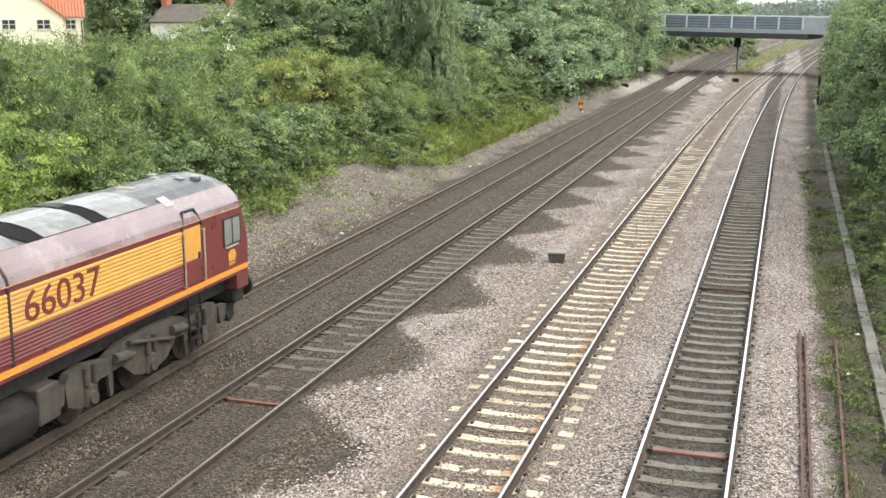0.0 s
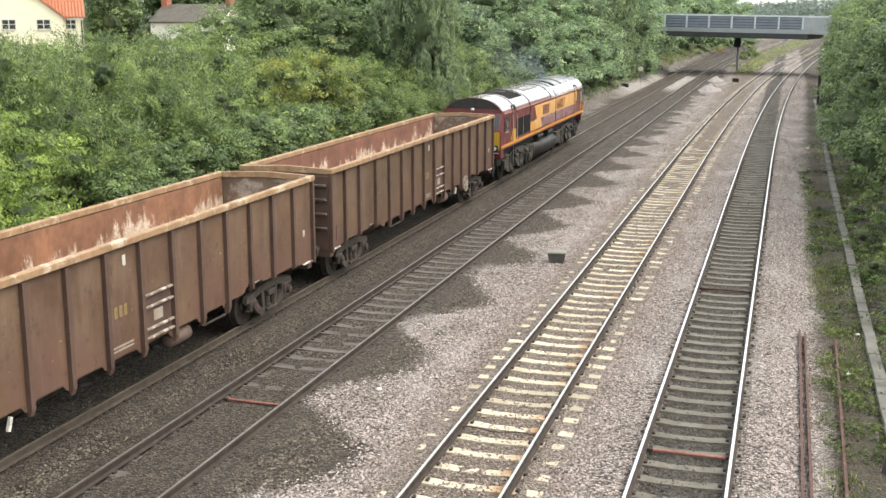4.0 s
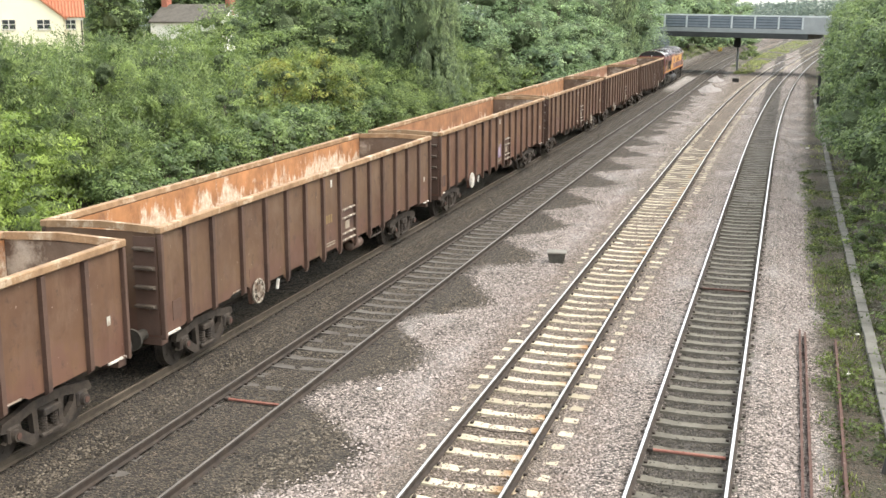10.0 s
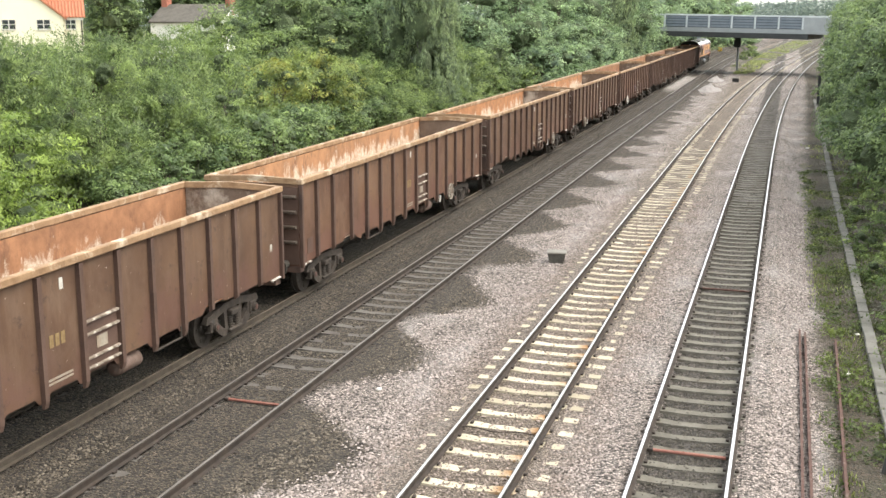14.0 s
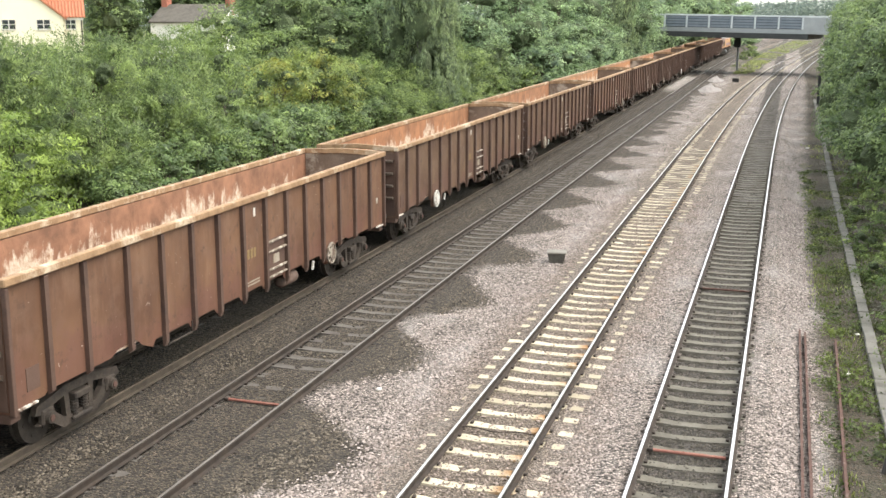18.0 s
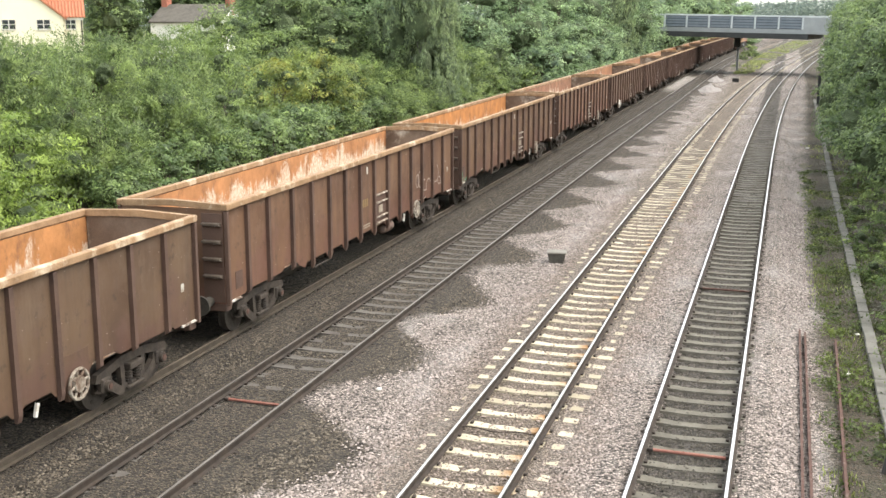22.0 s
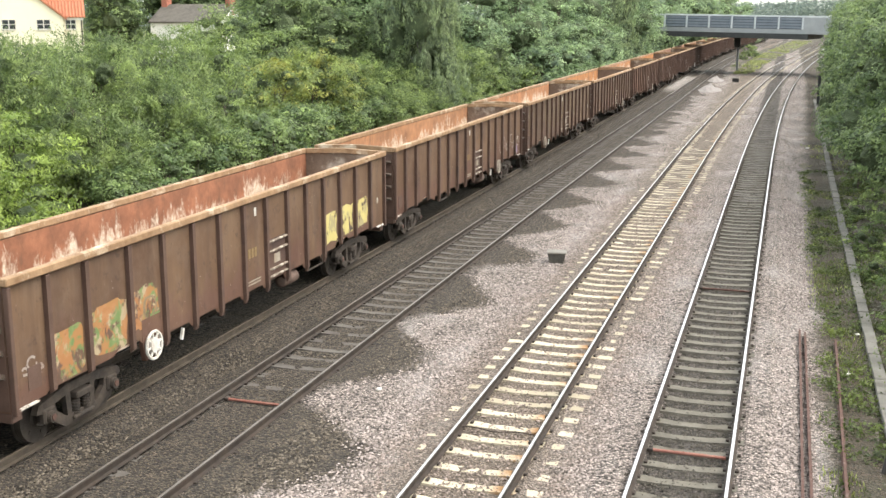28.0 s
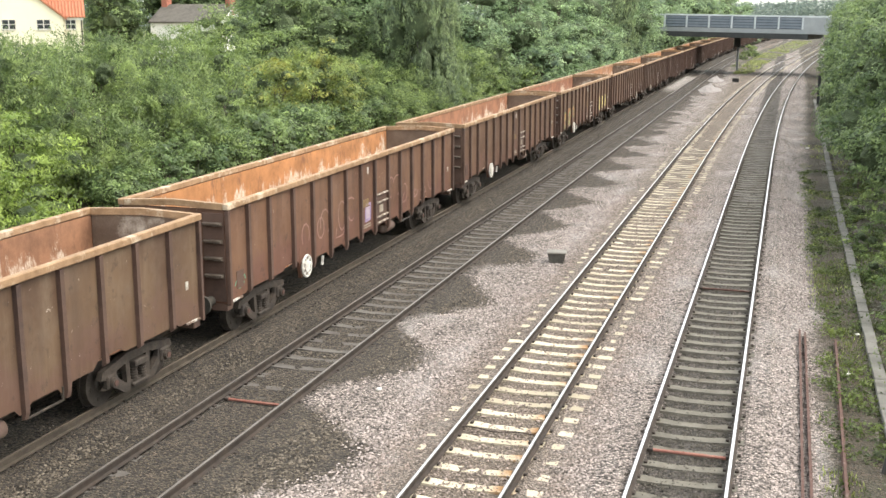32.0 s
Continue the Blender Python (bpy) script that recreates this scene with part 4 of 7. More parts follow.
def plant_kind(key, seed, height, width, lobes_n, density, per, spread, size, leaf, bark="bark", stems=1, low=0.25, droop=0.0, aspect=0.5, tall=1.0):
    """Wood and leaves shared by all plants of one kind; those far down the line have fewer, larger leaves."""
    rng = np.random.default_rng(seed)
    lobes = []
    for i in range(lobes_n):
        a = i * 2.4 + rng.uniform(-0.4, 0.4)
        f = rng.uniform(low, 0.86)
        taper = 1.0 - 0.55 * max(0, f - 0.45) / 0.55
        r = width * 0.5 * rng.uniform(0.35, 0.72) * taper
        s = width * rng.uniform(0.2, 0.3)
        lobes.append((r * math.cos(a), r * math.sin(a), height * f, s, s * rng.uniform(0.8, 1.15), s * rng.uniform(0.65, 1.0) * tall))
    lobes.append((0, 0, height * 0.82, width * 0.2, width * 0.2, height * 0.16))
    if key == "willow":
        for i in range(12):
            x, y, z, rx, ry, rz = lobes[rng.integers(0, lobes_n)]
            a, q = rng.uniform(0, 6.28), rng.uniform(0.2, 0.9)
            lobes.append((x + q * rx * math.cos(a), y + q * ry * math.sin(a), z + rz * rng.uniform(0.7, 0.98), 0.15, 0.15, rng.uniform(0.25, 0.48)))
    wood = wood_mesh(rng, height, lobes, (0.008 if bark == "birch_bark" else 0.026) * height if stems == 1 else 0.012 * height + 0.01, M[bark], stems)
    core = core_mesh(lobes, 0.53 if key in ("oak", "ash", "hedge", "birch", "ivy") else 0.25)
    for far, share, grow, shape in ((0, 0.85, 1.0, blades) if key == "elder" else (0, 0.95, 1.3, slips) if key == "willow" else (0, 0.85, 1.15, slips), (1, 0.45, 1.42, slips), (2, 0.26, 2.0, slips)):
        v = crown_leaves(rng, lobes, density, max(6, int(per * share)), spread, size * grow, droop, aspect, shape)
        v = v[v[:, :, 2].min(1) > -0.3]
        PLANTS.setdefault((key, far), []).append((wood, core, quads_mesh("crown", v, M[leaf], v.shape[1])))


def plant(key, name, label, category, x, y, rz=0.0, s=1.0, sz=None, group="", sink=0.1):
    kinds = PLANTS[key, 2 if y > 155 or x > 8 or x < -45 else int(y > 38 or x < -26 if key == "willow" else y > 72)]
    wood, core, crown = kinds[int(abs(x * 13.7 + y * 7.3)) % len(kinds)]
    ob = thing(name, label, category, pose(x, y, ground_z(x - shift_x(x, y), y) - sink, 0, 0, rz), group)
    ob.scale = (s, s, sz or s)
    part("trunk", wood, None, ob)
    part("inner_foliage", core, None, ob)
    part("crown", crown, None, ob)
    return ob


def build_plants():
    for seed in (11, 12, 13):
        plant_kind("willow", seed, 4.7, 5.4, 15, 3.8, 104, (0.42, 0.42, 0.52), 0.15, "willow", stems=5, low=0.12, droop=-0.8, aspect=0.32)
    for seed in (21, 22):
        plant_kind("elder", seed, 3.4, 4.2, 13, 5, 90, (0.55, 0.55, 0.17), 0.14, "elder", stems=4, low=0.15, droop=0.6, aspect=0.36)
    for seed in (31, 32):
        plant_kind("thorn", seed, 4.2, 4.6, 14, 4, 105, (0.45, 0.45, 0.34), 0.14, "thorn", stems=4, low=0.12, aspect=0.6)
    for seed in (33, 34):
        plant_kind("hazel", seed, 4.2, 4.6, 14, 3.4, 118, (0.52, 0.52, 0.40), 0.135, "hazel", stems=4, low=0.12, aspect=0.55)
    for seed in (41, 42):
        plant_kind("oak", seed, 9.5, 8.0, 18, 1.35, 175, (1.0, 1.0, 0.6), 0.22, "oak", low=0.12, aspect=0.65)
    for seed in (51, 52):
        plant_kind("ash", seed, 10.5, 7.5, 19, 1.35, 175, (0.95, 0.95, 0.65), 0.22, "ash", low=0.10, aspect=0.5)
    plant_kind("birch", 61, 11.0, 5.4, 24, 5, 50, (0.17, 0.17, 0.95), 0.215, "birch", "birch_bark", low=0.06, droop=1.6, aspect=0.36, tall=1.6)
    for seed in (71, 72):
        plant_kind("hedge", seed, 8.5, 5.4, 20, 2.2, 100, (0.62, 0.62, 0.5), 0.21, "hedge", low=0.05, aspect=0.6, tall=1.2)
    for seed in (91, 92):
        plant_kind("ivy", seed, 5.2, 5.0, 12, 2.8, 80, (0.62, 0.62, 0.42), 0.21, "ash", stems=4, low=0.08, aspect=0.7)
    for seed in (95, 96):
        plant_kind("dogwood", seed, 2.5, 3.4, 11, 4.5, 70, (0.40, 0.40, 0.26), 0.135, "dogwood", stems=4, low=0.12, aspect=0.62)
    for seed in (81,):
        plant_kind("bramble", seed, 1.5, 2.8, 7, 9, 44, (0.26, 0.26, 0.15), 0.12, "bramble", stems=4, low=0.15, aspect=0.6)

    rnd = random.Random(5)

    def many(key, name, label, category, rows, group):
        for x, y, s in rows:
            plant(key, name, label, category, x, y, rnd.uniform(0, 360), s * rnd.uniform(0.94, 1.06), s * rnd.uniform(0.94, 1.06), group)

    many("elder", "elder_bush", "bright yellow-green leafy shrub on the bank", "bush", ((-18.6, 22.0, 0.98), (-20.6, 25.6, 1.0), (-18.4, 18.6, 0.95), (-22.4, 28.0, 0.95), (-21.5, 22.5, 1.05)), "bushes on the bank")
    many("willow", "willow_bush", "dense grey-green willow thicket on the bank", "bush",
         ((-20.5, 30.2, 0.78), (-20.6, 34.6, 0.80), (-20.8, 39, 0.80), (-24, 31.5, 0.90), (-24.6, 36, 0.95), (-24.8, 41, 0.90), (-27.5, 34.5, 0.87), (-28.3, 39.5, 0.85), (-28.6, 45, 0.86),
          (-31.5, 38, 0.80), (-32.5, 43.5, 0.77), (-33.5, 49, 0.77), (-36.5, 46, 0.76), (-37.5, 52, 0.76), (-40.5, 50.5, 0.76), (-26, 27.8, 0.90), (-29.5, 31, 0.83), (-34, 35, 0.77), (-38.5, 41, 0.77), (-43, 46, 0.77)), "bushes on the bank")
    many("thorn", "thorn_bush", "thorny green bush with patches turning yellow", "bush", ((-21.2, 45.0, 0.92), (-21.6, 49.5, 0.95), (-22.0, 54.5, 0.75)), "bushes on the bank")
    many("hazel", "hazel_bush", "rounded green hazel bush on the bank", "bush", ((-24.8, 47.5, 0.98), (-25.6, 53.0, 1.05), (-19.7, 58.5, 0.5), (-19.2, 42.5, 0.5), (-21.5, 60.0, 0.7), (-20.4, 74.5, 0.85), (-22.4, 57.3, 0.8), (-18.7, 64.5, 0.5), (-18.9, 69.5, 0.55), (-18.9, 75.5, 0.55), (-19.0, 83.0, 0.6), (-18.9, 90.0, 0.6), (-36.0, 64.0, 0.95), (-41.0, 73.0, 1.05), (-42.6, 80.0, 1.35)), "bushes on the bank")
    many("willow", "willow_herb_bush", "soft grey-green shrub at the foot of the thicket", "bush", ((-18.9, 54.0, 0.42), (-19.1, 57.2, 0.46), (-18.8, 60.2, 0.42), (-19.9, 55.6, 0.55), (-20.2, 61.0, 0.6), (-19.6, 66.5, 0.5), (-21.8, 72.5, 0.8), (-23.0, 76.5, 0.9)), "bushes on the bank")
    many("dogwood", "dogwood_bush", "low blue-green dogwood shrub at the edge of the thicket", "bush", ((-18.6, 28.6, 0.8), (-18.9, 31.2, 0.95), (-19.1, 33.6, 1.0), (-19.0, 36.2, 1.0), (-19.2, 38.8, 1.05), (-19.4, 41.4, 1.05), (-19.9, 44.0, 1.0), (-20.4, 46.4, 0.9), (-20.6, 51.6, 0.9), (-19.5, 49.4, 0.7), (-21.4, 56.2, 1.0), (-20.2, 54.0, 0.8)), "bushes on the bank")
    many("ivy", "cess_bush", "leafy green bush hanging over the cess", "bush", ((-18.3, 86.5, 0.8), (-17.9, 91.0, 0.75), (-18.0, 95.5, 0.85), (-17.7, 100.0, 0.75), (-17.8, 104.5, 0.85), (-17.6, 109.5, 0.8), (-17.5, 114.0, 0.8), (-18.6, 119.0, 0.85), (-18.6, 126.0, 0.85), (-17.0, 133.0, 0.85), (-16.9, 139.0, 0.8)), "bushes on the bank")
    many("oak", "oak_tree", "dark green broad-crowned tree on the bank", "tree", ((-25.8, 67.0, 0.85), (-28.5, 80.0, 1.05), (-29, 93, 1.05), (-46.5, 100, 1.05)), "trees on the bank")
    many("ash", "ash_tree", "tall green tree with airy foliage on the bank", "tree", ((-22.8, 83.0, 0.84), (-21.5, 91.0, 0.86), (-22.0, 99.5, 0.9), (-21.0, 107.5, 0.92), (-19.8, 115.0, 0.95), (-18.4, 138.0, 1.0), (-18.6, 144.5, 1.0), (-21, 149, 1.0), (-20, 158, 1.2), (-26.5, 111.0, 1.15), (-26.0, 125.0, 1.2), (-26, 139, 1.2), (-33, 104, 1.15), (-38, 92, 1.05), (-19.5, 172.0, 1.3), (-19.5, 184.0, 1.35), (-18.8, 198.0, 1.4), (-18.0, 214.0, 1.4), (-17.2, 232.0, 1.45), (-16.2, 252, 1.5), (-14, 275, 1.35), (-11, 300, 1.1), (-24, 205, 1.5), (-23, 235, 1.6), (-28, 162, 1.1)), "trees on the bank")
    many("birch", "birch_tree", "silver birch with drooping grey-green foliage", "tree", ((-20.6, 63.5, 0.95), (-23.0, 69.0, 0.98), (-21.5, 68.0, 0.8), (-19.6, 122.5, 1.12), (-19.0, 130.5, 1.15)), "trees on the bank")
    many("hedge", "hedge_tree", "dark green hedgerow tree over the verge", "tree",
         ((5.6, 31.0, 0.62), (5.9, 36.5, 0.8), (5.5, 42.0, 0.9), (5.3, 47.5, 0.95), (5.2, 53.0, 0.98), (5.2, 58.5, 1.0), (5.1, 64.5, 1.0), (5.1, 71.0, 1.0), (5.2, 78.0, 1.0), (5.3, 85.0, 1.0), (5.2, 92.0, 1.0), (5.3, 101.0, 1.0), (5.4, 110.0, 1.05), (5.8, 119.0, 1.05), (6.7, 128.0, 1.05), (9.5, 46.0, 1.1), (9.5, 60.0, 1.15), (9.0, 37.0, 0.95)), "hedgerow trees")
    # dark leaves near x -23 stand for shade in a gap between crowns
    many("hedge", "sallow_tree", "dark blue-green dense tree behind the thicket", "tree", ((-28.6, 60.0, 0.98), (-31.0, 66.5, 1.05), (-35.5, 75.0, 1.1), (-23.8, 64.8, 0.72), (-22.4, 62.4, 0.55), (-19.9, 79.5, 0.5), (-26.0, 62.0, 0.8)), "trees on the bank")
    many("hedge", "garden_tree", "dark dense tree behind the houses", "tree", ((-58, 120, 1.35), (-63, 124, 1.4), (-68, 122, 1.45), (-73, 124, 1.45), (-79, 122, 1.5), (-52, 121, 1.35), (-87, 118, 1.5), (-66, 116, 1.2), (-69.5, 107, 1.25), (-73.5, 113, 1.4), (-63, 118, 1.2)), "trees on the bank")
    many("bramble", "bramble_bush", "low green bramble on the verge", "bush", ((3.6, 25.5, 0.8), (3.5, 28.2, 0.85), (3.7, 31.0, 1.0), (3.5, 34.0, 0.8), (3.4, 38.5, 0.8), (3.4, 44.0, 0.8), (3.6, 51.0, 0.9), (3.4, 22.6, 0.7), (-18.8, 41.0, 0.8), (-18.0, 35.2, 0.9), (-18.0, 48.6, 0.9), (-17.6, 53.0, 0.8), (-17.9, 32.5, 0.8), (-18.2, 37.9, 0.85), (-19.3, 43.5, 1.1), (-19.4, 45.8, 1.0), (-17.7, 50.6, 0.9), (-19.8, 47.0, 1.3), (-19.6, 56.0, 1.2), (-18.4, 59.5, 0.9), (-18.0, 63.5, 0.9), (-18.4, 67.0, 1.2), (-18.2, 71.5, 1.1), (-18.0, 76.0, 1.1), (-18.4, 81.0, 1.3), (-18.2, 108, 1.2), (-17.8, 115, 1.2), (-17.4, 122, 1.2), (-18.0, 94, 1.1), (-18.0, 86.5, 1.0), (-17.6, 101, 1.0), (-7.0, 196, 1.1), (-6.6, 209, 1.5), (-6.9, 228, 1.0), (-7.2, 172, 0.5)), "brambles")


def blade_field(name, label, rng, xs, ys, count, height, width, material, patch=0.0):
    """Grass or weeds: many separate bent blades over a stretch of ground."""
    x, y = rng.uniform(*xs, count), rng.uniform(*ys, count)
    if patch:
        keep = np.array([noise.noise((a * 0.9, b * 0.5, 2.5)) > patch for a, b in zip(x, y)])
        x, y = x[keep], y[keep]
    n = len(x)
    z = np.array([ground_z(a, b) for a, b in zip(x, y)]) - 0.02
    x = x + np.array([shift_x(a, b) for a, b in zip(x, y)])
    h = height * rng.uniform(0.4, 1.2, n)
    a, lean = rng.uniform(0, 6.28, n), rng.uniform(0.1, 0.6, n) * h
    w = width * rng.uniform(0.6, 1.4, n)
    root = np.stack([x, y, z], -1)
    side = np.stack([np.cos(a), np.sin(a), np.zeros(n)], -1) * w[:, None]
    out = np.stack([-np.sin(a), np.cos(a), np.zeros(n)], -1) * lean[:, None]
    tip = root + out + np.stack([np.zeros(n), np.zeros(n), h], -1)
    mid = root + out * 0.35 + np.stack([np.zeros(n), np.zeros(n), h * 0.6], -1)
    v = np.stack([root - side, root + side, mid + side * 0.8, tip, mid - side * 0.8], 1)
    tagged(new(name, quads_mesh(name, v, M[material], 5)), label, "grass", kind="stuff")


def build_grass():
    rng = np.random.default_rng(6)
    blade_field("bank_grass", "tall yellow-green grass on the bank", rng, (-19.2, -16.1), (53, 82), 30000, 0.55, 0.026, "grass", -0.2)
    blade_field("verge_grass", "low patchy weeds and grass on the verge", rng, (1.1, 3.6), (14, 55), 20000, 0.085, 0.012, "weed", 0.06)
    blade_field("verge_tufts", "dry grass tufts on the verge", rng, (0.9, 3.6), (14, 70), 9000, 0.11, 0.008, "grass", 0.1)
    blade_field("far_grass", "pale dry grass between the diverging roads", rng, (-7.5, -6.4), (150, 330), 6000, 0.3, 0.05, "dry_grass", 0.08)
    blade_field("far_bank_grass", "rough grass below the trees", rng, (-20, -16.3), (80, 300), 9000, 0.3, 0.03, "bank_weed", 0.0)


def build_weeds():
    """Low broad-leaved weeds in loose clumps on the verge."""
    rng = np.random.default_rng(15)
    k = 860
    x, y = rng.uniform(0.95, 3.6, k), 14 + 44 * rng.random(k) ** 1.3
    keep = np.array([noise.noise((a * 0.8, b * 0.35, 6.0)) > -0.05 for a, b in zip(x, y)])
    x, y = x[keep], y[keep]
    c = np.stack([x, y, np.array([ground_z(a, b) for a, b in zip(x, y)]) + 0.05], -1)
    v = leaves(rng, c, 44, (0.13, 0.16, 0.05), 0.075, -0.3, 0.6)
    tagged(new("verge_weeds", quads_mesh("verge_weeds", v, M["weed"])), "low broad-leaved weeds on the verge", "weeds", kind="stuff")


def bank_foot(y):
    """Where the stony slope gives way to leaves."""
    return np.interp(y, (26, 36, 41, 46, 48.5, 52.5, 59, 84), (-16.9, -17.2, -17.9, -18.5, -17.3, -16.3, -16.6, -16.4))


def build_bank_weeds():
    """Leafy growth along the edge of the stony bank, with strays on the stones."""
    rng = np.random.default_rng(25)
    k = 1900
    y = 27 + 56 * rng.random(k) ** 1.2
    x = bank_foot(y) - rng.gamma(1.2, 0.75, k) + rng.normal(0, 0.28, k)
    stray = rng.random(k) < 0.07
    x = np.where(stray, rng.uniform(-17.6, -15.3, k), x)
    keep = stray | np.array([noise.noise((a * 0.7, b * 0.6, 8.0)) > -0.25 for a, b in zip(x, y)])
    x, y, stray = x[keep], y[keep], stray[keep]
    z = np.array([ground_z(a, b) for a, b in zip(x, y)]) + np.where(stray, 0.03, 0.16)
    v = leaves(rng, np.stack([x, y, z], -1), 34, (0.24, 0.26, 0.13), 0.13, -0.25, 0.5)
    tagged(new("bank_weeds", quads_mesh("bank_weeds", v, M["bank_weed"])), "leafy green weeds along the stony bank", "weeds", kind="stuff")


def build_distance():
    """Woods on the horizon, beyond the bridge and behind the houses."""
    rng = np.random.default_rng(9)
    pts = []
    for x0, x1, y0, y1, k, h in ((-170, 130, 880, 960, 620, 15), (-60, 40, 430, 470, 120, 9), (-320, -60, 240, 420, 480, 11), (25, 140, 100, 400, 60, 9)):
        x, y = rng.uniform(x0, x1, k), rng.uniform(y0, y1, k)
        top = h * (0.75 + 0.25 * np.sin(x * 0.021 + 1) + 0.1 * np.sin(x * 0.09))
        z = 2 + top * rng.uniform(0.05, 1, k) ** 0.7
        pts.append(np.stack([x, y, z], -1))
    c = np.concatenate(pts)
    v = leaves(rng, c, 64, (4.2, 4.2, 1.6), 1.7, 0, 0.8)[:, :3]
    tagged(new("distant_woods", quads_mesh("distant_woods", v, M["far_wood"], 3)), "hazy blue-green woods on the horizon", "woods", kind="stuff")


build_trackside()
build_bridge()
build_houses()
build_plants()
build_grass()
build_weeds()
build_bank_weeds()
build_distance()


# ---------------------------------------------------------------- wagon
RIBS = (1.04, 2.14, 3.50, 4.72, 5.90, 7.04, 8.20, 9.36, 10.53, 11.68, 12.82, 13.98, 15.15, 16.36)
HALF = 8.8


def wheelset(r, gauge_half=0.7525, material="wheel"):
    bm = BM()
    cyl(bm, (-1.0, 0, 0), (1.0, 0, 0), 0.08, seg=10)
    for s in (-1, 1):
        x = s * gauge_half
        cyl(bm, (x - 0.065, 0, 0), (x + 0.065, 0, 0), r, seg=28)
        cyl(bm, (x - s * 0.105, 0, 0), (x - s * 0.066, 0, 0), r + 0.028, seg=28)
        cyl(bm, (x + s * 0.0651, 0, 0), (x + s * 0.10, 0, 0), r * 0.42, r * 0.36, seg=16)
        for k in range(6):
            a = k * math.pi / 3
            cyl(bm, (x + s * 0.0655, 0.68 * r * math.cos(a), 0.68 * r * math.sin(a)), (x + s * 0.075, 0.68 * r * math.cos(a), 0.68 * r * math.sin(a)), 0.045, seg=8)
    return mesh_of(bm, "wheelset", M[material])


def wagon_bogie_mesh():
    """One cast side frame with its windows, axleboxes and spring nest."""
    out = {}
    bm = BM()
    w = 0.98
    # top chord, bottom truss, columns and pedestals leave real windows between them
    prism(bm, ((-1.27, 0.60), (-1.2, 0.75), (-0.8, 0.81), (-0.42, 0.89), (0.42, 0.89), (0.8, 0.81), (1.2, 0.75), (1.27, 0.60), (1.06, 0.56), (0.74, 0.65), (0.36, 0.72), (-0.36, 0.72), (-0.74, 0.65), (-1.06, 0.56)), 0, -0.06, 0.06)
    prism(bm, ((-1.16, 0.38), (-0.76, 0.54), (-0.45, 0.31), (0.45, 0.31), (0.76, 0.54), (1.16, 0.38), (0.82, 0.34), (0.5, 0.13), (-0.5, 0.13), (-0.82, 0.34)), 0, -0.055, 0.055)
    for s in (-1, 1):
        prism(bm, ((s * 0.27, 0.26), (s * 0.40, 0.26), (s * 0.44, 0.78), (s * 0.30, 0.78)), 0, -0.05, 0.05)
        prism(bm, ((s * 0.70, 0.45), (s * 0.86, 0.45), (s * 0.90, 0.70), (s * 0.76, 0.72)), 0, -0.05, 0.05)
    out["frame"] = mesh_of(bm, "side_frame", M["wagon_bogie"])
    bm = BM()
    for y in (-0.15, 0.15):
        for k in range(5):
            cyl(bm, (0.03, y, 0.275 + k * 0.055), (0.03, y, 0.31 + k * 0.055), 0.085, seg=12)
        cyl(bm, (0.03, y, 0.275), (0.03, y, 0.56), 0.06, seg=8)
    box(bm, -0.02, 0.15, -0.23, 0.23, 0.56, 0.69, 0.02)
    box(bm, 0.056, 0.13, -0.30, 0.30, 0.19, 0.265, 0.02)
    out["spring"] = mesh_of(bm, "spring_nest", M["wagon_bogie"])
    bm = BM()
    box(bm, -0.03, 0.10, -0.16, 0.16, 0.36, 0.64, 0.03)
    cyl(bm, (0.10, 0, 0.48), (0.17, 0, 0.48), 0.115, 0.1, 16)
    out["axlebox"] = mesh_of(bm, "axlebox", M["wagon_bogie"])
    bm = BM()
    cyl(bm, (0.171, 0, 0.48), (0.185, 0, 0.48), 0.06, seg=12)
    out["cap"] = mesh_of(bm, "axle_cap", M["rust"])
    return out


WAGON = {}


